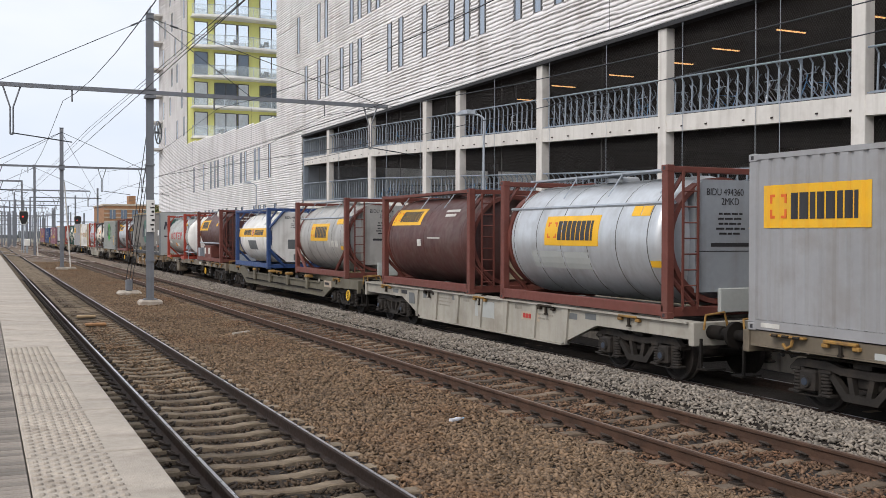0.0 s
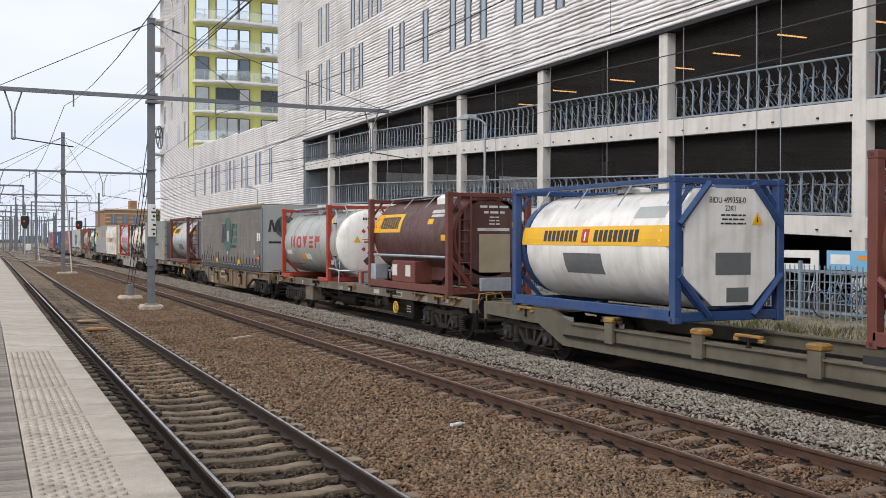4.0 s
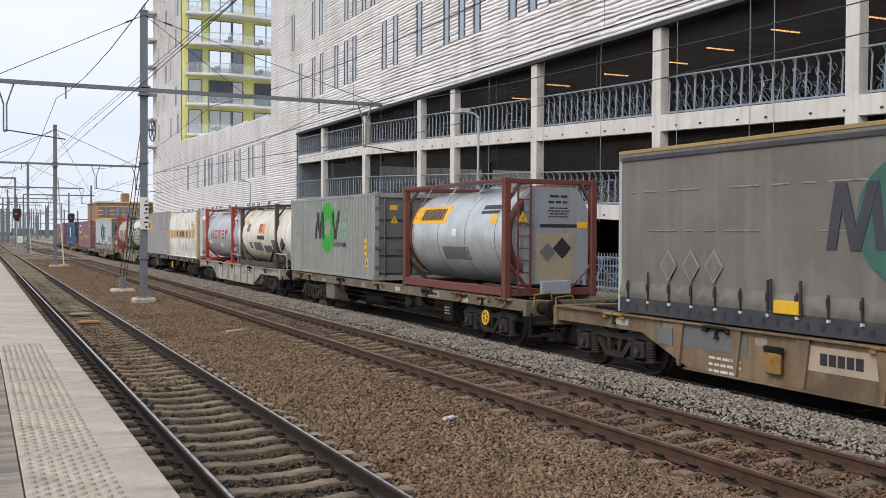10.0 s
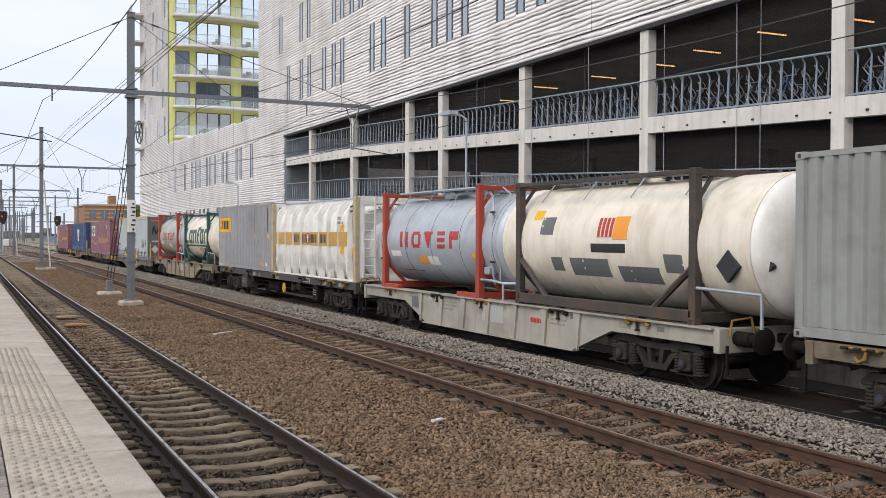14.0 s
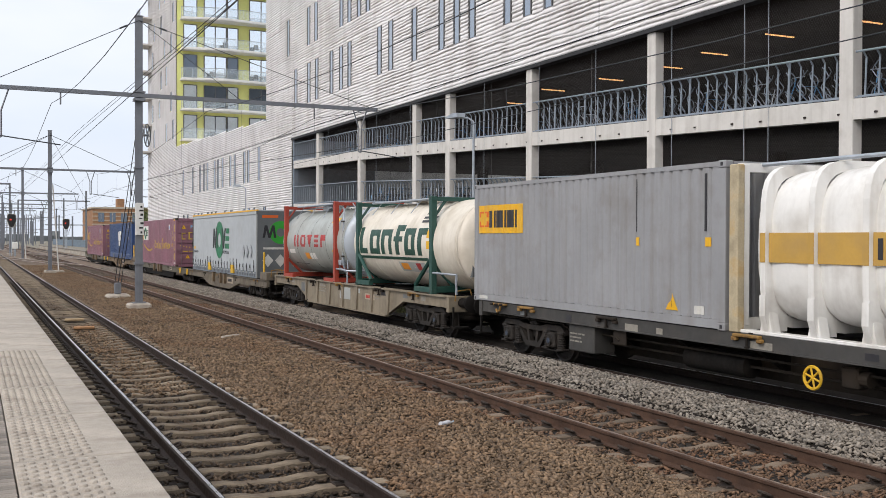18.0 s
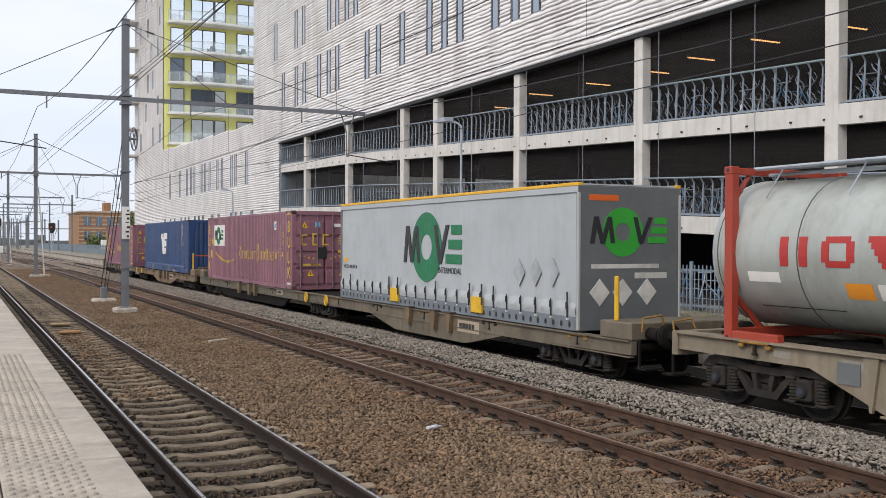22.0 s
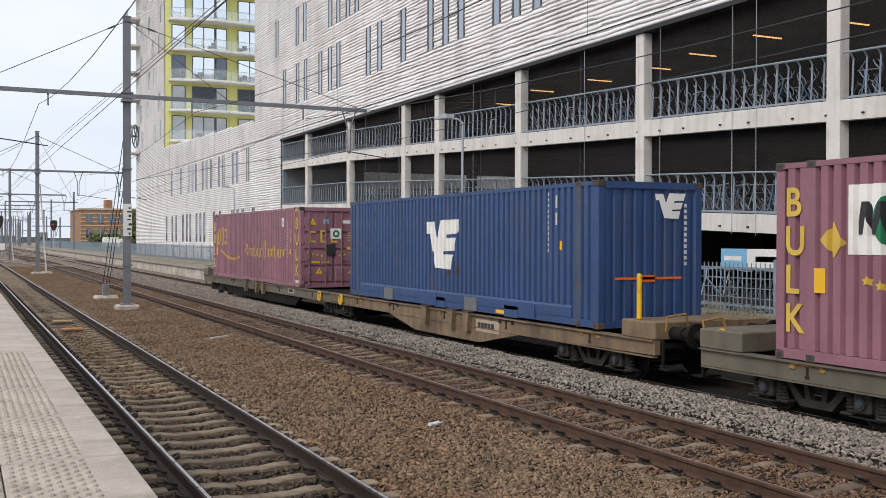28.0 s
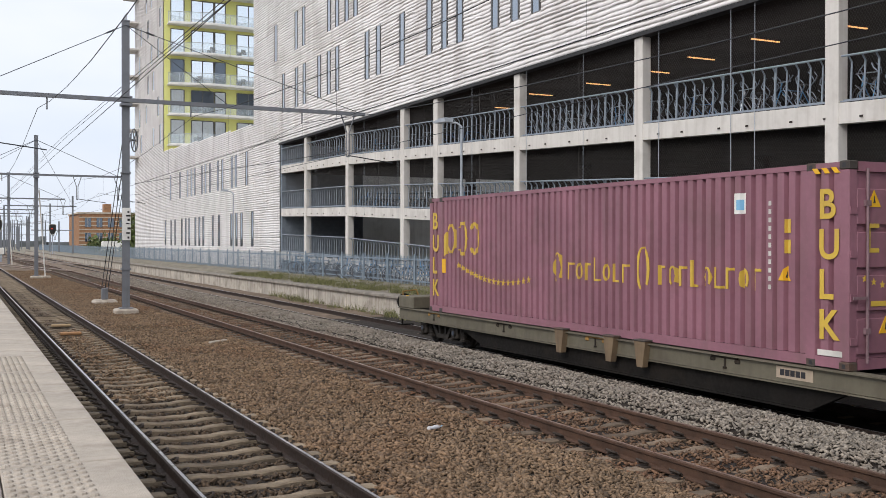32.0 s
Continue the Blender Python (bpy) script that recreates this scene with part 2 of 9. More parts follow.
    def mesh(self, name, material, smooth=False):
        me = bpy.data.meshes.new(name)
        me.from_pydata(self.v, [], self.f)
        if material:
            me.materials.append(material)
        bm = bmesh.new()
        bm.from_mesh(me)
        bmesh.ops.recalc_face_normals(bm, faces=bm.faces)
        bm.to_mesh(me)
        bm.free()
        if smooth:
            me.shade_smooth()
            me.set_sharp_from_angle(angle=radians(35))
        return me


def part(name, geo, material, parent, label="", smooth=False):
    me = geo.mesh(name, material, smooth) if isinstance(geo, Geo) else geo
    if smooth and not isinstance(geo, Geo):
        me.shade_smooth()
    ob = new(name, me)
    ob.parent = parent
    if label:
        ob["label"] = label
    return ob


def thing(name, label, category, m=None, group="", kind=""):
    ob = new(name)
    ob.empty_display_size = 0.3
    ob.matrix_basis = m if m is not None else Matrix()
    return tagged(ob, label, category, group, kind)


def solid(name, geo, material, label="", category="", kind="structure", smooth=False, group=""):
    ob = new(name, geo.mesh(name, material, smooth) if isinstance(geo, Geo) else geo)
    return tagged(ob, label, category, group, kind)


def big_mesh(name, v, f, material):
    """A mesh from arrays of vertices and triangles or quads."""
    me = bpy.data.meshes.new(name)
    v, f = np.asarray(v, "f"), np.asarray(f, "i")
    me.vertices.add(len(v))
    me.vertices.foreach_set("co", v.ravel())
    me.loops.add(f.size)
    me.loops.foreach_set("vertex_index", f.ravel())
    me.polygons.add(len(f))
    me.polygons.foreach_set("loop_start", np.arange(0, f.size, f.shape[1], dtype="i"))
    me.update(calc_edges=True)
    me.materials.append(material)
    return me


# ---- ground, tracks, platforms ----
RAIL_Z3 = -0.16          # the train's track lies lower than the two in front
TRACKS = ((2.87, 0.0), (8.05, 0.0), (12.15, RAIL_Z3))


def ground_height(x, y):
    """Ballast: high at the sleepers, a shallow ditch between, a fresh heap before the train's track."""
    z = -0.17 + 0.03 * noise.noise((x * 0.7, y * 0.5, 0)) + 0.012 * noise.noise((x * 3, y * 3, 5))
    if 9.1 < x < 11.0:
        top = 0.16 + 0.05 * noise.noise((0, y * 0.45, 2)) + 0.03 * noise.noise((x * 2, y * 1.7, 3))
        z += top * math.sin(math.pi * (x - 9.1) / 1.9) ** 0.8
    if x > 11.0:
        z -= 0.14 * min(1, (x - 11.0) / 0.3)
    if x < 1.5:
        z -= 0.25 * min(1, (1.5 - x) / 0.3)
    if abs(x - 3.95) < 0.3:
        z -= 0.02 * (1 - abs(x - 3.95) / 0.3)
    if abs(x - 2.87) < 1.2:
        z -= 0.05 * min(1, (1.2 - abs(x - 2.87)) / 0.1) + 0.01 * max(0, min(1, (0.74 - abs(x - 2.87)) / 0.1))
    if abs(x - 8.05) < 1.2:
        z -= 0.032 * min(1, (1.2 - abs(x - 8.05)) / 0.1)
    if abs(x - 9.15) < 0.25:
        z -= 0.04
    if 4.3 < x < 6.6:
        z -= 0.05 * math.sin(math.pi * (x - 4.3) / 2.3)
    return z


def sheet(x0, x1, y0, y1, dx, dy, fn, name, material):
    xs = np.linspace(x0, x1, int((x1 - x0) / dx) + 1)
    ys = np.linspace(y0, y1, int((y1 - y0) / dy) + 1)
    v = [(x, y, fn(x, y)) for y in ys for x in xs]
    w = len(xs)
    f = [(j * w + i, j * w + i + 1, j * w + w + i + 1, j * w + w + i) for j in range(len(ys) - 1) for i in range(w - 1)]
    return big_mesh(name, v, f, material)


g = Geo()
g.box(-900, 900, -300, 2400, -1.4, -0.75)
solid("ground", g, M["soil"], "wide brown soil ground reaching the horizon", "ground")
# shade-dark bed under the dense stones, plain brown where they thin out
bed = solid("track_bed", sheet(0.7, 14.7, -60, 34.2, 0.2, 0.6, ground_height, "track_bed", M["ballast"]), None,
            "ballast bed under the tracks, near black for the shade between stones", "ballast")
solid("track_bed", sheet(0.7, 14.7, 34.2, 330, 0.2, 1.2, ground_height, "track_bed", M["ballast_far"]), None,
      "lighter brown gravel ballast farther along the tracks", "ballast")
far_bed = solid("yard_bed", sheet(-70, 0.8, 150, 420, 6, 10, lambda x, y: -0.3, "yard_bed", M["ballast_far"]), None,
                "brown ballast of the far station yard", "ballast")


def stones(name, x0, x1, y0, y1, count, size, fn, material, label, power=1.0, clear=0.0, cx=0.0):
    """Loose angular stones, each a squashed, broken octahedron."""
    rng = np.random.default_rng(len(name) * 7 + count)
    base = np.array([(1, 0, 0), (0.25, 0.9, 0.1), (-0.8, 0.45, 0), (-0.6, -0.75, 0.1), (0.5, -0.85, 0), (0.1, 0.1, 0.75), (0, 0, -0.7)])
    tri = np.array([(0, 1, 5), (1, 2, 5), (2, 3, 5), (3, 4, 5), (4, 0, 5), (1, 0, 6), (2, 1, 6), (3, 2, 6), (4, 3, 6), (0, 4, 6)])
    xs = rng.uniform(x0, x1, count)
    ys = y0 + (y1 - y0) * rng.uniform(0, 1, count) ** power
    ss = size * rng.uniform(0.6, 1.5, count)
    # most stones keep off the sleepers
    keep = (np.abs((ys - 0.4 + 0.3) % 0.6 - 0.3) > 0.125) | (np.abs(xs - cx) > 1.18) | (rng.uniform(0, 1, count) > clear)
    xs, ys, ss = xs[keep], ys[keep], ss[keep]
    count = len(xs)
    a, b, c = rng.uniform(0, 6.28, count), rng.uniform(-0.8, 0.8, count), rng.uniform(-0.8, 0.8, count)
    p = base[None] * (1 + rng.uniform(-0.3, 0.3, (count, 7, 1))) * np.stack([np.full(count, 1.15), rng.uniform(0.38, 0.75, count), rng.uniform(0.35, 0.7, count)], 1)[:, None]
    x, y, z = p[..., 0], p[..., 1], p[..., 2]
    y, z = y * np.cos(b)[:, None] - z * np.sin(b)[:, None], y * np.sin(b)[:, None] + z * np.cos(b)[:, None]
    x, z = x * np.cos(c)[:, None] + z * np.sin(c)[:, None], z * np.cos(c)[:, None] - x * np.sin(c)[:, None]
    x, y = x * np.cos(a)[:, None] - y * np.sin(a)[:, None], x * np.sin(a)[:, None] + y * np.cos(a)[:, None]
    hs = np.array([fn(p, q) for p, q in zip(xs, ys)]) + ss * rng.uniform(0.1, 0.7, count)
    v = np.stack([x, y, z], 2) * ss[:, None, None] + np.stack([xs, ys, hs], 1)[:, None]
    f = (tri[None] + np.arange(count)[:, None, None] * 7).reshape(-1, 3)
    return tagged(new(name, big_mesh(name, v.reshape(-1, 3), f, material)), label, "gravel", kind="stuff")


RAIL = [(-0.075, -0.17), (0.075, -0.17), (0.075, -0.155), (0.012, -0.135), (0.01, -0.05), (0.036, -0.035), (0.036, -0.006), (0.028, 0.0),
        (-0.028, 0.0), (-0.036, -0.006), (-0.036, -0.035), (-0.01, -0.05), (-0.012, -0.135), (-0.075, -0.155)]


def railway_track(cx, z, y0, y1, side, head, label):
    tr = thing("railway_track", label, "railway track", pose(cx, 0, z), kind="structure")
    for s in (-0.7525, 0.7525):
        rail = part("rail", Geo().prism([(p + s, q) for p, q in RAIL], 1, y0, y1), side, tr, "rust-brown steel rail")
        part("rail_head", Geo().box(s - 0.012, s + 0.022, y0, y1, 0.0005, 0.003), head, rail, "worn running surface")
    return tr


track_a = railway_track(TRACKS[0][0], 0.0, -60, 330, M["rail_side"], M["rail_head"], "platform track with bright rails on light sleepers")
track_b = railway_track(TRACKS[1][0], 0.0, -60, 330, M["rail_rust"], M["rail_worn"], "middle track with rusty rails on brown sleepers")
track_c = railway_track(TRACKS[2][0], RAIL_Z3, -60, 400, M["rail_side"], M["rail_head"], "train's track beside fresh grey ballast")


def sleeper_mesh(name, material, hw=1.25, hy=0.09, top=-0.172):
    # a concrete sleeper: higher under the rails, waisted in the middle
    g = Geo()
    prof = [(-hw, top - 0.12), (-hw, top - 0.03), (-hw + 0.08, top), (-0.42, top), (-0.25, top - 0.025), (0.25, top - 0.025), (0.42, top), (hw - 0.08, top), (hw, top - 0.03), (hw, top - 0.12)]
    n = len(prof)
    v = [(x, -hy, z) for x, z in prof] + [(x * 0.995, -hy + 0.02, z + 0.015) for x, z in prof] + [(x * 0.995, hy - 0.02, z + 0.015) for x, z in prof] + [(x, hy, z) for x, z in prof]
    f = [tuple(range(n - 1, -1, -1)), tuple(range(3 * n, 4 * n))]
    for r in range(3):
        f += [(r * n + i, r * n + (i + 1) % n, r * n + n + (i + 1) % n, r * n + n + i) for i in range(n)]
    g.add(v, f)
    return g.mesh(name, material)


def clip_mesh():
    # a base plate with two curled spring clips
    g = Geo()
    g.box(-0.17, 0.17, -0.08, 0.08, -0.172, -0.15)
    for s in (-1, 1):
        ring = [(s * (0.135 + 0.06 * math.cos(6.2832 * k / 9)), 0.075 * math.sin(6.2832 * k / 9), -0.1 + 0.03 * math.cos(6.2832 * k / 9)) for k in range(10)]
        g.path(ring, 0.015, 5)
        g.tube((s * 0.06, 0.0, -0.13), (s * 0.2, 0.0, -0.1), 0.016, 5)
    return g.mesh("rail_clip", M["clip"])


CLIP = clip_mesh()
SL_A, SL_B = sleeper_mesh("sleeper", M["sleeper"]), sleeper_mesh("sleeper", M["sleeper_dark"])


def lay_sleepers(track, me, y0, near, far, pitch=0.6):
    y = y0
    rng = random.Random(5)
    rest = Geo()
    src_v = [v.co[:] for v in me.vertices]
    src_f = [tuple(p.vertices) for p in me.polygons]
    while y < far:
        if y < near:
            ob = part("sleeper", me, None, track)
            ob.matrix_basis = pose(rng.uniform(-0.02, 0.02), y, rng.uniform(-0.012, 0.004), 0, 0, rng.uniform(-0.5, 0.5))
            for s in (-0.7525, 0.7525):
                part("rail_clip", CLIP, None, track).location = (s, y, 0)
        else:
            rest.add([(a, b + y, c) for a, b, c in src_v], src_f)
        y += pitch
    far_ones = part("sleeper", rest, me.materials[0], track)
    far_ones["kind"] = "stuff"


lay_sleepers(track_a, SL_A, -8.0, 60, 200)
lay_sleepers(track_b, SL_B, -8.0, 60, 200)
lay_sleepers(track_c, SL_A, -8.4, 10, 200)
stones("ballast_stones", 3.95, 6.84, 5.5, 100, 112000, 0.033, ground_height, M["stone"], "loose rusty brown ballast stones", 2.2)
stones("ballast_stones", 6.8, 9.2, 4.5, 70, 38000, 0.032, ground_height, M["stone_rust"], "brown ballast stones between the rails", 2.0, 0.66, 8.05)
stones("ballast_stones", 1.3, 3.9, 5.5, 55, 26000, 0.034, ground_height, M["stone_dark"], "dark ballast stones of the platform track", 1.9, 0.97, 2.87)
stones("ballast_stones", 2.2, 3.54, 17, 32, 3600, 0.034, lambda x, y: -0.205 + 0.045 * noise.noise((x * 1.3, y * 0.45, 7)), M["stone"], "brown ballast spilled over the sleepers", 1.0)
stones("fresh_ballast_stones", 9.15, 11.0, 5.5, 85, 56000, 0.036, ground_height, M["stone_grey"], "fresh light grey ballast heap", 1.6)
stones("ballast_stones", 3.6, 6.98, -8, 5.5, 9000, 0.034, ground_height, M["stone"], "loose brown ballast stones beside the platform track", 1.0)
stones("ballast_stones", 1.3, 3.6, -8, 5.5, 4500, 0.034, ground_height, M["stone_dark"], "dark ballast stones between the near rails", 1.0, 0.9, 2.87)

# ---- the platform on which the camera stands ----
plat = thing("platform", "concrete platform with tactile edge slabs and brick pavers", "platform", kind="structure")
part("platform_body", Geo().box(-14, 1.06, -60, 260, -0.7, 0.68), M["edge_dark"], plat)


def slab_mesh():
    return Geo().box(0, 0.89, 0.02, 1.96, -0.12, 0.0, 0.008).mesh("edge_slab", M["slab"])


def dots_mesh():
    g = Geo()
    for i in range(8):
        for j in range(13):
            x, y = 0.045 + i * 0.071, 0.06 + j * 0.145 + 0.072 * (i % 2)
            n = 7
            v = [(x + math.cos(6.283 * k / n) * r, y + math.sin(6.283 * k / n) * r, z) for r, z in ((0.034, 0.0), (0.027, 0.012), (0.013, 0.018)) for k in range(n)]
            f = [(o + k, o + (k + 1) % n, o + n + (k + 1) % n, o + n + k) for o in (0, n) for k in range(n)]
            g.add(v, f + [tuple(range(2 * n, 3 * n))])
    return g.mesh("tactile_dots", M["slab"])


SLAB, DOTS = slab_mesh(), dots_mesh()
for k in range(70):
    y = 8.09 + 1.98 * (k - 10)
    s = part("edge_slab", SLAB, None, plat)
    s.location = (0.28, y, 0.76)
    if y < 16:
        d = part("tactile_dots", DOTS, None, s)
        d["kind"] = "stuff"
PAVER = Geo().box(0.005, 0.215, 0.006, 0.104, -0.08, 0.0, 0.006).mesh("paver", M["paver"])
for k in range(150):
    for i in range(2):
        p = part("paver", PAVER, None, plat)
        p.location = (0.055 - i * 0.22, 4.6 + k * 0.11, 0.757)
rest = Geo()
rest.box(-14, -0.17, -60, 260, 0.6, 0.752)
rest.box(-0.17, 0.275, 21.1, 260, 0.6, 0.752)
rest.box(-0.17, 0.275, -60, 4.6, 0.6, 0.752)
part("paving", rest, M["paver"], plat, "worn brown brick paving")

# ---- the disused platform behind the train ----
old = thing("old_platform", "low disused platform with a stained concrete wall and weeds", "platform", kind="structure")
part("platform_wall", Geo().box(14.7, 15.1, -40, 260, -0.9, 0.34), M["old_wall"], old, "water-stained pale concrete wall")
part("coping", Geo().box(14.58, 15.3, -40, 260, 0.344, 0.47, 0.03), M["coping"], old, "dark crumbling coping")
part("earth", sheet(15.25, 60, -40, 300, 0.6, 1.5, lambda x, y: 0.42 + min(0.18, (x - 15.2) * 0.07) + 0.03 * noise.noise((x, y, 0)), "earth", M["soil"]), None, old, "weedy gravel soil")


def tufts(name, pts, material, h, label, blades=14):
    rng = np.random.default_rng(3)
    v, f = [], []
    for x, y, z in pts:
        for _ in range(blades):
            a, l, w = rng.uniform(0, 6.28), h * rng.uniform(0.4, 1.2), 0.012
            bx, by = x + rng.normal(0, 0.12), y + rng.normal(0, 0.12)
            dx, dy = math.cos(a) * l * 0.5, math.sin(a) * l * 0.5
            k = len(v)
            v += [(bx - w, by, z), (bx + w, by, z), (bx + dx, by + dy, z + l)]
            f.append((k, k + 1, k + 2))
    return tagged(new(name, big_mesh(name, v, f, material)), label, "grass", kind="stuff")


rg = random.Random(8)
tufts("weeds", [(rg.uniform(15.2, 17.9), rg.uniform(8, 62), 0.47) for _ in range(1100)], M["grass"], 0.2, "green and dry weeds along the old platform")
tufts("weeds", [(rg.uniform(14.2, 14.65), rg.uniform(24, 50), -0.3) for _ in range(60)], M["grass"], 0.3, "green weeds at the foot of the wall")


# ---- the car park with its ribbed white storeys ----
FX = 20.0                                                # its face, parallel to the tracks
PILLARS = [-29.5, -21.5, -13.5, -5.5, 2.5, 10.5, 18.43, 26.42, 34.29, 41.77, 45.62, 53.46, 61.02]
END_Y, CORNER_Y, WING_Y, TOWER_Y = 66.6, 73.3, 109.6, 128.6
CLAD_Z = 9.27
SLOPE = 0.041


def deck(y):
    """Underside of the upper parking deck: it ramps up along the face."""
    return 6.865 + (SLOPE * (y - 54.5) if y < 54.5 else 0.02 * (y - 54.5))


def ribbed(name, y0, y1, z0, z1, holes, x=FX, top=None, pitch=0.165, step=0.36, rough=1.0):
    """Ribbed sheet facing -x, with openings left out; each rib is a lip with a sharp shadow edge."""
    grid = sorted(set(np.linspace(y0, y1, max(2, int((y1 - y0) / step)) + 1)) | {e for a, b, _, _ in holes for e in (a - 0.06, b + 0.06) if y0 < e < y1})
    ny = len(grid) - 1
    nz = int((z1 - z0) / pitch)
    v, f = [], []
    for k in range(nz):
        for q, (dz, out) in enumerate(((0.0, 0.03), (0.05, 0.03), (0.052, -0.07), (0.27, -0.025))):
            for j in range(ny + 1):
                y = grid[j]
                lap = noise.cell((y / 1.9 + 0.37 * (k % 3), k * 1.0, 0.5))
                wave = rough * (0.012 * math.sin(y * 4.4 + k * 1.3 + 5 * lap) + 0.05 * (lap - 0.5) * (0 < q < 3))
                v.append((x + out - 0.025 * rough * (lap - 0.3) * (q in (1, 2)), y, z0 + k * pitch + dz * pitch / 0.27 + wave * (0 < k < nz - 1)))
    w = ny + 1
    for k in range(nz):
        zc = z0 + (k + 0.5) * pitch
        for q in range(4):
            if k == nz - 1 and q == 3:
                break
            for j in range(ny):
                yc = (grid[j] + grid[j + 1]) / 2
                if top and zc > top(yc):
                    continue
                if any(a - 0.06 < yc < b + 0.06 and c - 0.03 < zc < d + 0.03 for a, b, c, d in holes):
                    continue
                r = (k * 4 + q) * w + j
                f.append((r, r + 1, r + w + 1, r + w))
    return big_mesh(name, v, f, M["clad"])


def slot_window(y, z0, z1, parent, width=0.62):
    win = part("window", Geo().box(FX - 0.03, FX + 0.01, y - width / 2, y + width / 2, z0, z1), M["pane"], parent, "tall narrow grey-blue pane")
    g = Geo()
    for a, b in ((y - width / 2 - 0.07, y - width / 2 - 0.011), (y + width / 2 + 0.011, y + width / 2 + 0.07)):
        g.box(FX + 0.0, FX + 0.2, a, b, z0 - 0.16, z1 + 0.16)
    for a, b in ((z0 - 0.16, z0 - 0.001), (z1 + 0.001, z1 + 0.16)):
        g.box(FX + 0.012, FX + 0.197, y - width / 2 - 0.07, y + width / 2 + 0.07, a, b)
    part("window_frame", g, M["clad"], win)
    g = Geo()
    g.box(FX - 0.07, FX + 0.0, y - width / 2 - 0.01, y - width / 2 + 0.05, z0, z1)
    g.box(FX - 0.05, FX + 0.0, y + width / 2 - 0.07, y + width / 2 + 0.01, z0, z1)
    part("reveal", g, M["frame_dark"], win)


MAIN_WIN = [(y, 11.3, 13.9) for y in (65.72, 62.84, 61.2, 58.3, 56.55, 55.08, 50.36, 48.75, 45.64, 42.46, 40.84, 39.3, 36.08, 34.45, 32.87)]
MAIN_WIN += [(y, 15.05, 17.55) for y in (67.5, 62.9, 61.35, 56.5, 55.1, 53.5, 52.1)]
WING_WIN = [(y, 6.83, 9.42) for y in (105.58, 100.64, 97.14, 95.34, 93.85, 90.76, 89.39, 87.63, 84.69, 83.09, 79.86, 78.59, 75.33)]
FOOT_WIN = [(y, 2.13, 4.78) for y in (108.39, 105.28, 103.21, 99.81, 97.93, 96.36, 93.61, 91.93, 90.3, 86.56, 84.28, 80.04, 78.41, 76.84, 73.7)]

park = thing("car_park_building", "white ribbed office storeys over an open ramped concrete car park", "building", kind="structure")
hole = lambda rows, w: [(y - w / 2, y + w / 2, a, b) for y, a, b in rows]
part("ribbed_cladding", ribbed("ribbed_cladding", -40, END_Y, CLAD_Z, 26, hole(MAIN_WIN, 0.62)), None, park, "white wavy ribbed metal cladding")
part("ribbed_cladding", ribbed("ribbed_cladding", END_Y, CORNER_Y, 0.3, 26, hole(MAIN_WIN, 0.62)), None, park)
part("inner_wall", Geo().box(FX + 0.2, FX + 0.5, -40, CORNER_Y, CLAD_Z, 26).box(FX + 0.2, FX + 0.5, END_Y, CORNER_Y, 0.3, 26), M["concrete"], park)
part("end_wall", Geo().box(FX + 0.5, 44, CORNER_Y - 0.4, CORNER_Y, 0.3, 26), M["concrete"], park)
part("roof", Geo().box(FX + 0.2, 44, -40, CORNER_Y, 26, 26.4), M["concrete"], park)
part("end_return", Geo().box(FX + 0.02, 26, END_Y - 0.25, END_Y - 0.02, 0.3, CLAD_Z), M["galv_blue"], park, "blue-grey end panel")
# black strip in place of the shadow below the cladding's lower edge
part("drip_edge", Geo().box(FX - 0.12, FX + 0.25, -40, END_Y, CLAD_Z - 0.14, CLAD_Z - 0.004), M["black"], park, "black strip standing in for the shade under the cladding")
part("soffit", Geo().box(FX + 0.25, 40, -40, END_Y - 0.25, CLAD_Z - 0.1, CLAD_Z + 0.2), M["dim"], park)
for y, a, b in MAIN_WIN:
    slot_window(y, a, b, park)
for y in PILLARS:
    part("pillar", Geo().box(FX - 0.03, FX + 0.32, y - 0.17, y + 0.27, 0.3, CLAD_Z - 0.14, 0.02), M["concrete"], park, "pale concrete pillar")


def deck_part(drop, y0, y1, x0, x1, t0, t1, material, name, label=""):
    """A ramped slab between two heights over the deck's underside."""
    v = []
    ys = np.linspace(y0, y1, 9)
    for y in ys:
        z = deck(y) - drop
        v += [(x0, y, z + t0), (x1, y, z + t0), (x1, y, z + t1), (x0, y, z + t1)]
    f = [(0, 1, 2, 3), (32, 35, 34, 33)]
    for j in range(8):
        f += [(j * 4 + i, j * 4 + (i + 1) % 4, j * 4 + 4 + (i + 1) % 4, j * 4 + 4 + i) for i in range(4)]
    part(name, Geo().add(v, f), material, park, label)


FLOOR_H = 2.94
for lvl in (0, 1):
    deck_part(lvl * FLOOR_H, -40, END_Y - 0.25, FX, FX + 0.28, 0.07, 0.59, M["concrete"], "parapet_beam", "pale stained concrete edge beam")
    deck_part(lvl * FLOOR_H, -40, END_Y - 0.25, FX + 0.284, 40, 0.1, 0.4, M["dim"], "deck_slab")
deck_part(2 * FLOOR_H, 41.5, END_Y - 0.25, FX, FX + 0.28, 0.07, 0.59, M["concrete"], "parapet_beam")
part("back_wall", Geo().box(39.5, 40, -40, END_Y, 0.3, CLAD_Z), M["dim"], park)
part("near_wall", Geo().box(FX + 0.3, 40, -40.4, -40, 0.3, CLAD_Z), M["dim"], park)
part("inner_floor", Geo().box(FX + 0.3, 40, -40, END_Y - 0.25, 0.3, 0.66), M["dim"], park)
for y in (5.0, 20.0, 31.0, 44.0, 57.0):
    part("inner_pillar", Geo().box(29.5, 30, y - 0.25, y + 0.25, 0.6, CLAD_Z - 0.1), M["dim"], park)
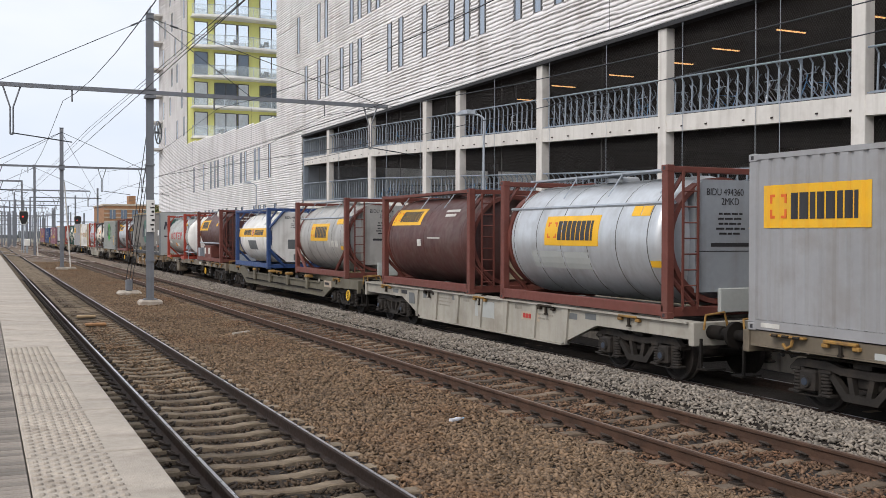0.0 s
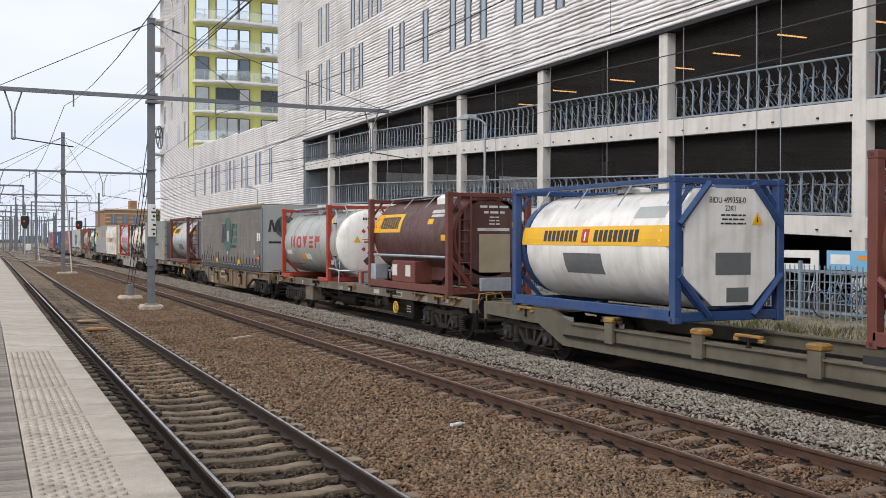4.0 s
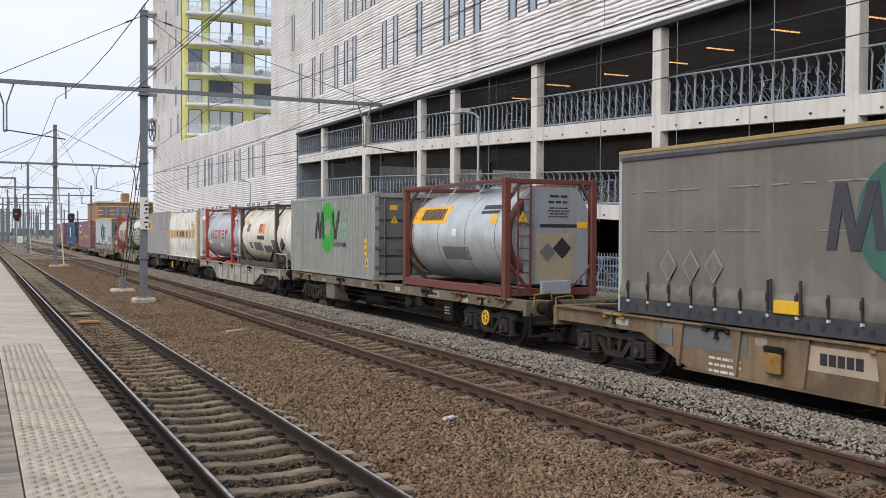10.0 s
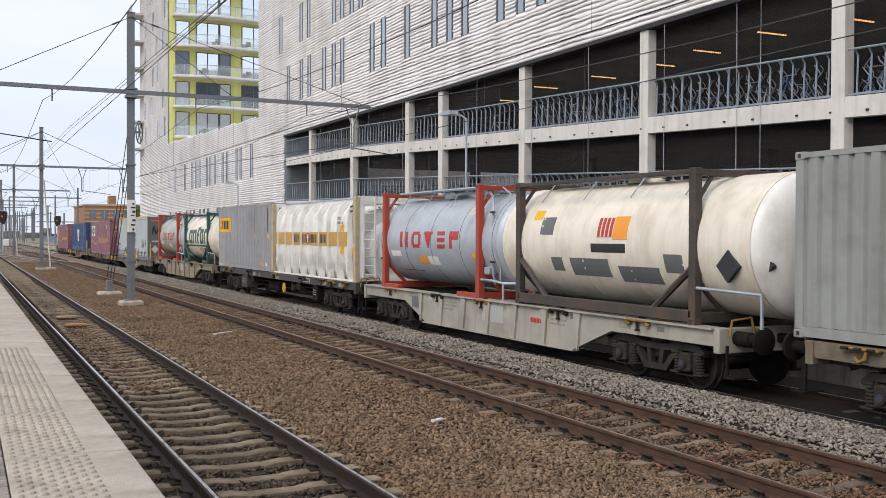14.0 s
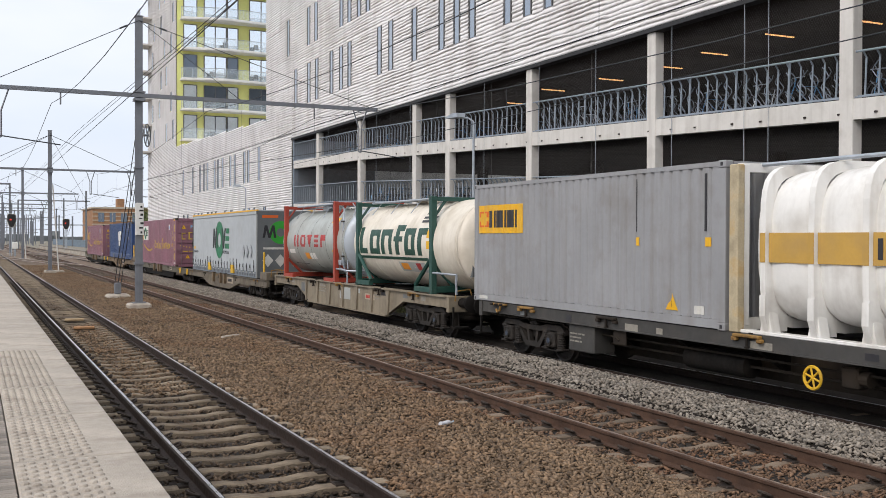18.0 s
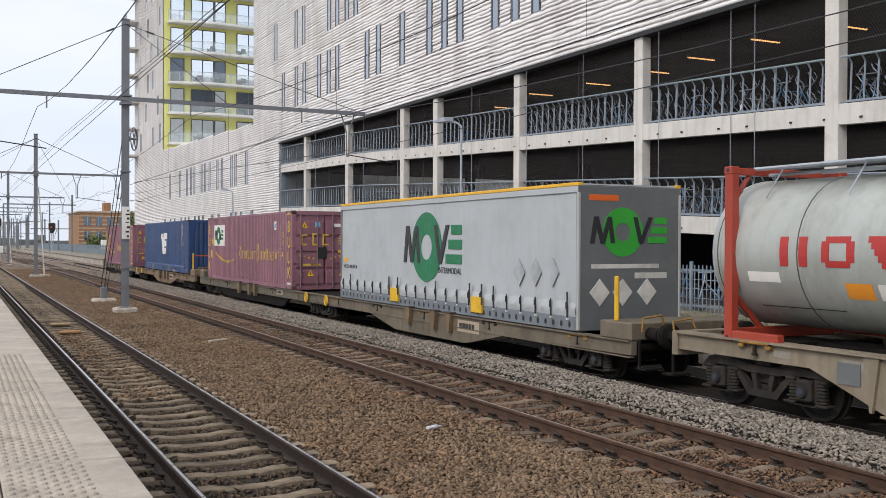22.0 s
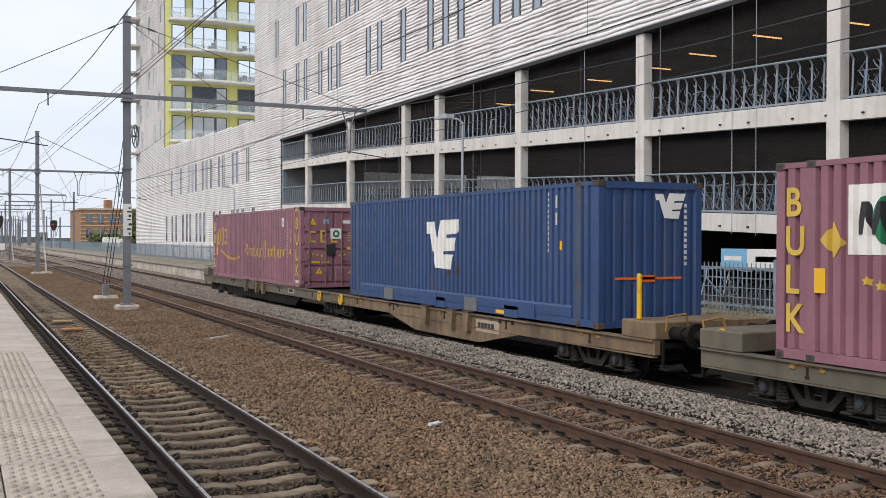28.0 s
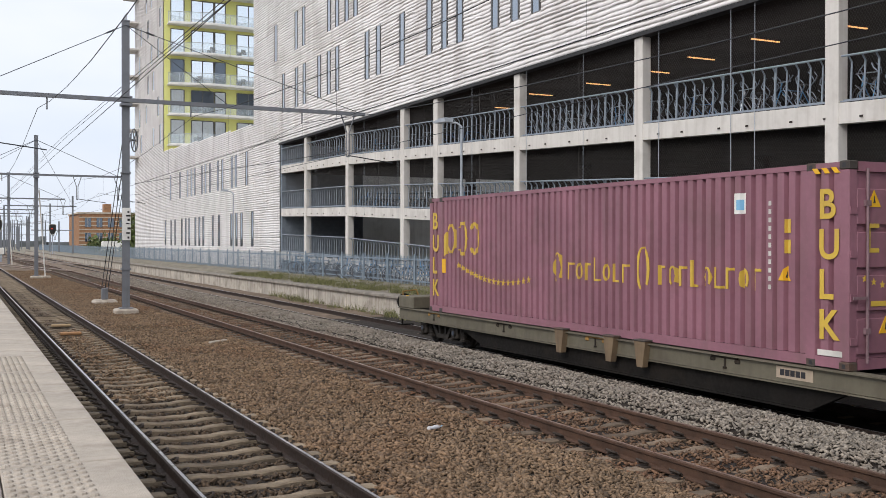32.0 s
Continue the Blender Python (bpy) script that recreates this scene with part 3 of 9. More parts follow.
for x, y in ((24.15, 28.3), (23.9, 24.85), (24.2, 34.8), (23.6, 38.4), (24.8, 22.1), (24.5, 31.3), (24.4, 17.5), (24.4, 43.0)):
    strip = thing("tube_light", "warm glowing tube light under the parking ceiling", "light", pose(x, y, CLAD_Z - 0.16), "parking lights")
    part("tube", Geo().box(-0.6, 0.6, -0.03, 0.03, -0.035, 0.0), M["lamp_strip"], strip)
    part("housing", Geo().box(-0.65, 0.65, -0.08, 0.08, 0.001, 0.06), M["dim"], strip)


M["net"] = mat("dark_net_wire", (0.085, 0.078, 0.075), 0.7, 0.0)
M["rack_wire"] = mat("dull_rack_wire", (0.2, 0.235, 0.28), 0.6, 0.3, var=0.2)


def railing(y0, y1, lvl):
    """Cranked flat-bar railing with a wavy wire infill along one bay."""
    ln = y1 - y0
    z = deck((y0 + y1) / 2) - lvl * FLOOR_H + 0.592
    tilt = math.degrees(math.atan(SLOPE if y1 < 55 else 0.02))
    r = thing("railing", "grey galvanised railing with bent bars between concrete pillars", "railing", pose(FX + 0.14, (y0 + y1) / 2, z, tilt), "parking railings")
    h = ln / 2
    part("top_rail", Geo().tube((-0.13, -h, 1.17), (-0.13, h, 1.17), 0.03, 6), M["galv_blue"], r)
    part("bottom_rail", Geo().box(-0.03, 0.03, -h, h, 0.05, 0.09), M["galv_blue"], r)
    part("bottom_rail", Geo().box(-0.13, -0.09, -h, h, 0.02, 0.05), M["galv_blue"], r)
    n = max(3, int(ln / 0.4))
    for i in range(n):
        y = -h + ln * (i + 0.5) / n
        post = i % 5 == 4
        g = Geo().tube((0.0, y, 0.05), (0.0, y, 1.02 + 0.16 * post), 0.036 if post else 0.026, 6)
        g.tube((0.0, y, 1.01), (-0.13, y, 1.17), 0.024, 6)
        g.box(-0.11, 0.0, y - 0.012, y + 0.012, 0.03, 0.055)
        part("bar", g, M["galv_blue"], r)
    if y1 > 36:
        return
    # bicycle stands made of bent wire behind the bars
    g = Geo()
    for i in range(int(ln / 0.42)):
        y = -h + 0.3 + i * 0.42
        for s in (-1, 1):
            g.path([(0.16 + 0.05 * s, y + s * 0.12 * math.sin(k * 1.3 + i * 2.3 + s), 0.1 + k * 0.12) for k in range(8)], 0.017, 4)
        g.tube((0.2, y - 0.2, 0.1), (0.2, y + 0.25, 0.45), 0.012, 4)
    part("wire_rack", g, M["rack_wire"], r, "bent wire bicycle stands")["kind"] = "stuff"


def net(y0, y1, z0, z1, z2, z3):
    """A diamond wire net before an opening whose foot and head slope."""
    g = Geo()
    ln, d = y1 - y0, 0.088
    lo = lambda y: z0 + (z1 - z0) * (y - y0) / ln
    hi = lambda y: z2 + (z3 - z2) * (y - y0) / ln
    for s in (-1, 1):
        k = -int(5 / d)
        while k * d < ln + 5:
            a = y0 + k * d
            pts = []
            for i in range(41):
                y = y0 + ln * i / 40
                z = lo(y0) + s * (y - a) * 1.5 + (0 if s > 0 else 0)
                if lo(y) <= z <= hi(y):
                    pts.append((y, z))
            if len(pts) > 1:
                (ya, za), (yb, zb) = pts[0], pts[-1]
                w = 0.0045
                g.add([(FX + 0.3, ya - w, za), (FX + 0.3, ya + w, za), (FX + 0.3, yb + w, zb), (FX + 0.3, yb - w, zb)], [(0, 1, 2, 3)])
            k += 1
    g.tube((FX + 0.3, (y0 + y1) / 2, (z0 + z1) / 2), (FX + 0.3, (y0 + y1) / 2, (z2 + z3) / 2), 0.01, 5)
    ob = part("wire_net", g, M["net"], park, "thin dark diamond wire net")
    ob["kind"] = "stuff"


bays = list(zip(PILLARS, PILLARS[1:] + [END_Y - 0.25]))
for a, b in bays:
    a, b = a + 0.27, b - (0.17 if b < END_Y - 1 else 0)
    for lvl in (0, 1):
        if b > 8:
            railing(a + 0.03, b - 0.03, lvl)
    if a > 33:
        railing(a + 0.03, b - 0.03, 2)
    if b > 8:
        net(a, b, deck(a) + 0.59, deck(b) + 0.59, CLAD_Z - 0.15, CLAD_Z - 0.15)
        net(a, b, deck(a) + 0.59 - FLOOR_H, deck(b) + 0.59 - FLOOR_H, deck(a) + 0.07, deck(b) + 0.07)

for lvl in (0, 1):
    g = Geo()
    y = 8.0
    while y < END_Y - 1:
        z = deck(y) - lvl * FLOOR_H + 0.2
        g.box(FX - 0.04, FX - 0.002, y - 0.04, y + 0.04, z, z + 0.045)
        y += 1.15 + 0.5 * (int(y * 3) % 2)
    part("net_fixing", g, M["dim"], park, "small dark net fixings")["kind"] = "stuff"
for y in (58.84, 50.74, 46.09, 38.08, 33.49, 29.6, 25.37, 22.11, 21.15, 14.5):
    part("net_post", Geo().tube((FX - 0.06, y, deck(y) - FLOOR_H), (FX - 0.06, y, CLAD_Z), 0.009, 5), M["galv"], park, "thin vertical wire")

# parked bicycles behind the railings and the fence
def bicycle_parts():
    g = Geo()
    for y in (0.0,):
        ring = [(0, y + math.cos(6.283 * k / 14) * 0.33, 0.34 + math.sin(6.283 * k / 14) * 0.33) for k in range(15)]
        g.path(ring, 0.018, 4)
        for k in range(4):
            a = 3.14159 * k / 4
            g.tube((0, y + math.cos(a) * 0.33, 0.34 + math.sin(a) * 0.33), (0, y - math.cos(a) * 0.33, 0.34 - math.sin(a) * 0.33), 0.004, 3)
    wheel, g = g, Geo()
    g.path([(0, -0.53, 0.34), (0, -0.1, 0.3), (0, 0.38, 0.82), (0, -0.25, 0.8), (0, -0.1, 0.3)], 0.02, 5)
    g.path([(0, -0.53, 0.34), (0, -0.25, 0.8), (0, -0.29, 0.95)], 0.018, 5)
    g.path([(0, 0.53, 0.34), (0, 0.38, 0.82), (0, 0.35, 1.02)], 0.018, 5)
    frame_tubes, g = g, Geo()
    g.path([(-0.28, 0.22, 1.06), (-0.2, 0.36, 1.04), (0.2, 0.36, 1.04), (0.28, 0.22, 1.06)], 0.016, 5)
    return wheel, frame_tubes, g, Geo().box(-0.07, 0.07, -0.42, -0.16, 0.95, 1.0, 0.015)


rb = random.Random(4)
BIKE_MATS = [mat(f"bicycle_paint", c, 0.4, 0.3) for c in ((0.06, 0.06, 0.07), (0.35, 0.4, 0.46), (0.08, 0.24, 0.5), (0.1, 0.3, 0.55), (0.6, 0.62, 0.66))]
wheel_g, frame_g, bar_g, saddle_g = bicycle_parts()
BIKE_WHEEL, BIKE_BAR, BIKE_SADDLE = wheel_g.mesh("wheel", BIKE_MATS[0]), bar_g.mesh("handlebar", BIKE_MATS[1]), saddle_g.mesh("saddle", BIKE_MATS[0])
BIKE_FRAMES = [frame_g.mesh("bicycle_frame", m) for m in BIKE_MATS]


def bicycle(x, y, z, turn, lean):
    b = thing("bicycle", "parked city bicycle leaning in a crowded rack", "bicycle", pose(x, y, z, 0, lean, turn), "parked bicycles")
    for d in (-0.53, 0.53):
        part("wheel", BIKE_WHEEL, None, b).location = (0, d, 0)
    part("bicycle_frame", rb.choice(BIKE_FRAMES), None, b)
    part("handlebar", BIKE_BAR, None, b)
    part("saddle", BIKE_SADDLE, None, b)


for i in range(90):
    bicycle(18.5 + rb.uniform(0, 0.9), 12 + i * 0.55 + rb.uniform(-0.15, 0.15), 0.6, 90 + rb.uniform(-25, 25), rb.uniform(-6, 6))
for i in range(95):
    y = 11 + i * 0.45 + rb.uniform(-0.2, 0.2)
    bicycle(21.0 + rb.uniform(0, 0.5), y, deck(y) - FLOOR_H + 0.4, 90 + rb.uniform(-30, 30), rb.uniform(-8, 8))
for i in range(22):
    y = 14 + i * 2.2 + rb.uniform(-0.3, 0.3)
    bicycle(21.0 + rb.uniform(0, 0.5), y, deck(y) + 0.4, 90 + rb.uniform(-30, 30), rb.uniform(-8, 8))

# ---- the lower wing and the tower with lime balconies ----
wing = thing("wing_building", "low white ribbed wing with narrow slot windows", "building", kind="structure")
roofline = lambda y: 11.25 + 0.027 * (y - CORNER_Y)
part("ribbed_cladding", ribbed("ribbed_cladding", CORNER_Y, WING_Y, 0.3, 12.6, hole(WING_WIN + FOOT_WIN, 0.62), top=roofline, rough=0.3), None, wing, "white wavy ribbed metal cladding")
g = Geo()
g.add([(x, y, z) for y, z in ((CORNER_Y, 11.1), (WING_Y, 12.1)) for x, z in ((FX + 0.2, 0.3), (34, 0.3), (34, z), (FX + 0.2, z))],
      [(0, 1, 2, 3), (4, 7, 6, 5), (0, 4, 5, 1), (1, 5, 6, 2), (2, 6, 7, 3), (3, 7, 4, 0)])
part("body", g, M["concrete"], wing)
for y, a, b in WING_WIN + FOOT_WIN:
    slot_window(y, a, b, wing, 0.66)
for k in range(6):
    y = 76 + k * 5.6
    part("downpipe", Geo().tube((FX - 0.12, y, 0.3), (FX - 0.12, y, 1.2), 0.05, 6), M["galv"], wing)

tower = thing("apartment_tower", "tall apartment tower with lime-yellow balcony front and ribbed white side", "building", kind="structure")
TW = []
for fl in range(9):
    for i, off in enumerate((1.8, 6.0, 9.4, 14.2)):
        if (fl + i) % 3 != 2:
            TW.append((WING_Y + off + (fl % 2) * 1.2, 13.2 + fl * 3.2, 15.3 + fl * 3.2))
part("ribbed_cladding", ribbed("ribbed_cladding", WING_Y, TOWER_Y, 0.3, 42, hole(TW, 0.9), step=0.6, rough=0.2), None, tower, "white ribbed metal cladding")
part("body", Geo().box(FX + 0.045, 36, WING_Y + 0.02, TOWER_Y, 0.3, 42), M["yellow_wall"], tower, "lime-yellow rendered wall")
for y, a, b in TW:
    slot_window(y, a, b, tower, 0.9)
for fl in range(9):
    z = 12.75 + fl * 3.26
    # a balcony slab pointing outward in the middle, glass parapet, windows behind
    xa, xb, xc = FX + 0.35, FX + 4.7, FX + 13
    ya, yb, yc = WING_Y - 0.9, WING_Y - 2.1, WING_Y - 1.1
    g = Geo()
    v = [(x, y, zz) for zz in (z + 0.06, z + 0.2) for x, y in ((xa, WING_Y + 0.3), (xa, ya), (xb, yb), (xc, yc), (xc, WING_Y + 0.3))]
    g.add(v, [(4, 3, 2, 1, 0), (5, 6, 7, 8, 9)] + [(i, (i + 1) % 5, 5 + (i + 1) % 5, 5 + i) for i in range(5)])
    bal = part("balcony", g, M["white"], tower, "thin pale balcony slab")
    g = Geo()
    for (x0, y0), (x1, y1) in (((xa, ya), (xb, yb)), ((xb, yb), (xc, yc))):
        g.add([(x0, y0 - d, zz) for d in (0.03, -0.02) for zz in (z + 0.14, z + 0.3)] + [(x1, y1 - d, zz) for d in (0.03, -0.02) for zz in (z + 0.14, z + 0.3)],
              [(0, 4, 5, 1), (2, 3, 7, 6), (1, 5, 7, 3), (0, 2, 6, 4)])
    part("edge_trim", g, M["white"], bal, "white slab edge")
    for (x0, y0), (x1, y1) in (((xa, ya), (xb, yb)), ((xb, yb), (xc, yc))):
        g = Geo()
        g.add([(x0, y0, z + 0.28), (x1, y1, z + 0.28), (x1, y1, z + 1.32), (x0, y0, z + 1.32), (x0, y0 + 0.02, z + 0.28), (x1, y1 + 0.02, z + 0.28), (x1, y1 + 0.02, z + 1.32), (x0, y0 + 0.02, z + 1.32)],
              [(0, 1, 2, 3), (7, 6, 5, 4), (0, 4, 5, 1), (3, 2, 6, 7), (0, 3, 7, 4), (1, 5, 6, 2)])
        part("parapet_glass", g, M["rail_glass"], bal, "pale balcony glass")
        g = Geo().tube((x0, y0 - 0.02, z + 1.35), (x1, y1 - 0.02, z + 1.35), 0.03, 5)
        for k in range(5):
            q = k / 4
            g.tube((x0 + (x1 - x0) * q, y0 + (y1 - y0) * q - 0.02, z + 0.2), (x0 + (x1 - x0) * q, y0 + (y1 - y0) * q - 0.02, z + 1.35), 0.022, 4)
        part("handrail", g, M["galv"], bal)
    if fl % 3 != 1:
        for x in (3.4 + fl % 2 * 1.4, 8.2):
            ch = part("balcony_chair", Geo().box(FX + x, FX + x + 0.5, WING_Y - 1.3, WING_Y - 0.85, z + 0.62, z + 0.68).box(FX + x, FX + x + 0.5, WING_Y - 0.9, WING_Y - 0.85, z + 0.681, z + 1.15), M["frame_dark"], bal, "dark balcony chair")
    for x0, x1 in ((0.8, 2.1), (3.0, 5.3), (5.55, 6.6), (8.0, 10.5), (11.0, 12.4)):
        win = part("window", Geo().box(FX + x0, FX + x1, WING_Y - 0.06, WING_Y - 0.02, z + 0.32, z + 2.9), M["pane_dark"] if (fl * 3 + int(x0)) % 5 == 1 else M["pane_sky"], tower, "tall balcony window")
        g = Geo()
        for a in (x0 - 0.1, (x0 + x1) / 2 - 0.05, x1 + 0.0) if x1 - x0 > 1.6 else (x0 - 0.1, x1):
            g.box(FX + a, FX + a + 0.1, WING_Y - 0.1, WING_Y - 0.01, z + 0.28, z + 2.95)
        g.box(FX + x0, FX + x1, WING_Y - 0.1, WING_Y - 0.01, z + 2.9, z + 2.98)
        part("window_frame", g, M["frame_dark"], win)
    side = part("balcony", Geo().box(FX - 1.5, FX + 0.1, TOWER_Y - 3.2, TOWER_Y - 0.2, z, z + 0.2), M["concrete"], tower, "small grey side balcony")
    part("parapet", Geo().box(FX - 1.5, FX - 1.44, TOWER_Y - 3.2, TOWER_Y - 0.2, z + 0.2, z + 1.2), M["galv"], side)

# ---- the fence on the old platform ----
fence = thing("fence", "blue-grey steel picket fence with cranked posts on the old platform", "fence")
for k in range(88):
    y = -6 + k * 3.05
    g = Geo().box(17.96, 18.04, y - 0.04, y + 0.04, 0.5, 1.95, 0.008)
    part("post", g, M["fence"], fence)
part("top_rail", Geo().box(17.985, 18.015, -8, 262, 1.68, 1.74), M["fence"], fence)
part("bottom_rail", Geo().box(17.985, 18.015, -8, 262, 0.72, 0.78), M["fence"], fence)
for z in (0.95, 1.2, 1.45):
    part("mid_rail", Geo().box(17.988, 18.008, -8, 70, z, z + 0.02), M["fence"], fence)
g = Geo()
k, y = 0, 20.0
while y < 262:
    if k < 280:
        p = Geo().box(17.962, 17.984, y - 0.012, y + 0.012, 0.58, 1.85)
        part("picket", p, M["fence"], fence)
    else:
        g.box(17.962, 17.984, y - 0.012, y + 0.012, 0.58, 1.85)
    y += 0.16 if k < 280 else (0.2 if y < 120 else 0.26)
    k += 1
y = -8
while y < 20:
    g.box(17.962, 17.984, y - 0.012, y + 0.012, 0.58, 1.85)
    y += 0.16
ob = part("picket", g, M["fence"], fence)
ob["kind"] = "stuff"


# ---- the train: tools ----
TRAIN_X = 12.15
LOADS, WHEELS = [], []
# underframe steels: sooty, and darkened further for the shade beneath the train
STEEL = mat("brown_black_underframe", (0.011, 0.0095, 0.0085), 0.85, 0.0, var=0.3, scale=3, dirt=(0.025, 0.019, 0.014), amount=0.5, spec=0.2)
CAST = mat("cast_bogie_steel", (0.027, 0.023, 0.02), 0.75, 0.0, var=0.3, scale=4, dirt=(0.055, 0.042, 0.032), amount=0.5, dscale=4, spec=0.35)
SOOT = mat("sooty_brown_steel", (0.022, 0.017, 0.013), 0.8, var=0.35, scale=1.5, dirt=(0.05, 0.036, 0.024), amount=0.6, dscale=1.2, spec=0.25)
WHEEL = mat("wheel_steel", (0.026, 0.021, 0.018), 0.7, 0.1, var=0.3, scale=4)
YEL = mat("rusty_ochre_fitting", (0.3, 0.165, 0.04), 0.7, var=0.25, dirt=(0.1, 0.055, 0.03), amount=0.9, dscale=7)
YEL_B = mat("bright_yellow_fitting", (0.7, 0.42, 0.02), 0.55, var=0.15, dirt=(0.25, 0.14, 0.03), amount=0.4, dscale=6)
NAME = mat("faded_name_plate", (0.42, 0.34, 0.26), 0.6, var=0.15, dirt=(0.25, 0.17, 0.1), amount=0.4)
SIGN = mat("yellow_sign", (0.78, 0.43, 0.015), 0.5, var=0.05, dirt=(0.4, 0.25, 0.08), amount=0.25)
INK = mat("black_print", (0.025, 0.024, 0.028), 0.5, var=0.1)
MARK = mat("orange_red_print", (0.7, 0.13, 0.02), 0.5, var=0.05)
DIM_LABEL = mat("worn_stencil", (0.3, 0.28, 0.24), 0.7, var=0.3, scale=6, dirt=(0.12, 0.1, 0.08), amount=0.6, dscale=6)
LABEL = mat("pale_label", (0.6, 0.59, 0.55), 0.6, var=0.15, dirt=(0.2, 0.18, 0.16), amount=0.5)
SILVER = mat("stainless_cladding", (0.57, 0.6, 0.63), 0.36, 0.45, var=0.08, scale=1.0, dirt=(0.26, 0.25, 0.24), amount=0.4, dscale=1.6, streak=0.28)
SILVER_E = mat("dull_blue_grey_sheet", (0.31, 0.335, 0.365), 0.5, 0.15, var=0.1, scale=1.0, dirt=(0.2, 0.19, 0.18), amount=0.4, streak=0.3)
SILVER_B = mat("dull_steel_cladding", (0.47, 0.46, 0.44), 0.48, 0.4, var=0.1, scale=1.0, dirt=(0.2, 0.185, 0.165), amount=0.5, dscale=1.4, streak=0.4)
BROWN = mat("dark_brown_paint", (0.085, 0.032, 0.028), 0.5, var=0.18, scale=1.2, dirt=(0.13, 0.1, 0.085), amount=0.4, streak=0.45)
FRAME_BR = mat("red_brown_frame", (0.155, 0.045, 0.033), 0.6, var=0.2, scale=2, dirt=(0.06, 0.035, 0.025), amount=0.5)
FRAME_RED = mat("red_frame", (0.37, 0.05, 0.027), 0.5, var=0.15, scale=2, dirt=(0.15, 0.06, 0.04), amount=0.45)
FRAME_BLUE = mat("blue_frame", (0.025, 0.065, 0.19), 0.5, var=0.15, scale=2, dirt=(0.08, 0.08, 0.09), amount=0.4)
FRAME_BLACK = mat("dark_frame", (0.06, 0.05, 0.043), 0.65, var=0.25, scale=2, dirt=RUST, amount=0.5)
FRAME_GREEN = mat("dark_green_frame", (0.018, 0.075, 0.06), 0.5, var=0.2, scale=2, dirt=(0.05, 0.05, 0.04), amount=0.4)
HOYER_G = mat("greenish_grey_tank", (0.41, 0.435, 0.41), 0.4, 0.15, var=0.08, scale=1.0, dirt=(0.21, 0.2, 0.175), amount=0.45, dscale=1.3, streak=0.38)
HOYER_B = mat("blue_grey_tank", (0.43, 0.475, 0.525), 0.42, 0.15, var=0.08, scale=1.0, dirt=(0.24, 0.24, 0.24), amount=0.4, streak=0.3)
WHITE_T = mat("white_tank_paint", (0.80, 0.79, 0.76), 0.4, var=0.06, scale=1.2, dirt=(0.36, 0.32, 0.27), amount=0.45, dscale=1.5, streak=0.35)
CREAM_T = mat("cream_tank_paint", (0.76, 0.70, 0.60), 0.4, var=0.06, scale=1.2, dirt=(0.36, 0.29, 0.2), amount=0.4, dscale=1.3, streak=0.3)
GREY_C = mat("grey_container_paint", (0.295, 0.3, 0.312), 0.55, var=0.08, scale=0.8, dirt=(0.19, 0.17, 0.15), amount=0.35, streak=0.3)
GREEN_C = mat("grey_green_container_paint", (0.27, 0.285, 0.27), 0.55, var=0.08, scale=0.8, dirt=(0.16, 0.15, 0.13), amount=0.4, streak=0.4)
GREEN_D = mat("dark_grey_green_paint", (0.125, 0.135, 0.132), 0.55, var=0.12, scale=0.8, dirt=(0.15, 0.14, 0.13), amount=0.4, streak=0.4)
PURPLE = mat("plum_container_paint", (0.265, 0.118, 0.155), 0.5, var=0.15, scale=0.8, dirt=(0.17, 0.095, 0.1), amount=0.4, streak=0.45)
BLUE_C = mat("dark_blue_container_paint", (0.022, 0.06, 0.17), 0.5, var=0.12, scale=0.8, dirt=(0.06, 0.07, 0.1), amount=0.35, streak=0.35)
CURT_D = mat("dirty_grey_curtain", (0.155, 0.142, 0.128), 0.7, var=0.12, scale=0.7, dirt=(0.22, 0.21, 0.19), amount=0.4, dscale=0.8, streak=0.5, bump=0.15, bscale=9)
CURT_L = mat("light_grey_curtain", (0.42, 0.45, 0.47), 0.55, var=0.05, scale=0.7, dirt=(0.3, 0.3, 0.3), amount=0.25, streak=0.15, bump=0.1, bscale=9)
PANEL_D = mat("dark_grey_panel", (0.13, 0.14, 0.145), 0.55, var=0.1, scale=1, dirt=(0.2, 0.19, 0.18), amount=0.3)
PANEL_L = mat("grey_panel", (0.40, 0.42, 0.41), 0.55, var=0.1, scale=1, dirt=(0.25, 0.24, 0.22), amount=0.35)
RAVE_D = mat("blue_black_rave", (0.05, 0.056, 0.066), 0.6, 0.2, var=0.15, scale=2, dirt=(0.1, 0.085, 0.07), amount=0.5)
RAVE = mat("blue_grey_rave", (0.2, 0.23, 0.26), 0.6, 0.2, var=0.15, scale=2, dirt=(0.06, 0.055, 0.05), amount=0.5)
LOGO_D = mat("deep_green_print", (0.015, 0.17, 0.075), 0.55, var=0.06)
LOGO_F = mat("faded_green_print", (0.035, 0.125, 0.098), 0.65, var=0.15, dirt=(0.12, 0.125, 0.11), amount=0.5)
LOGO_B = mat("bright_green_print", (0.03, 0.34, 0.035), 0.55, var=0.08)
GOLD = mat("gold_print", (0.62, 0.42, 0.06), 0.55, var=0.08, dirt=(0.3, 0.18, 0.1), amount=0.3)
STRIPE = mat("ochre_stripe", (0.52, 0.31, 0.065), 0.5, var=0.08, dirt=(0.35, 0.24, 0.12), amount=0.35)
RED_P = mat("red_print", (0.42, 0.035, 0.03), 0.5, var=0.06)
GREEN_P = mat("dark_green_print", (0.015, 0.065, 0.045), 0.5, var=0.08)
POSTER = mat("beige_sheet", (0.35, 0.29, 0.2), 0.7, var=0.12)
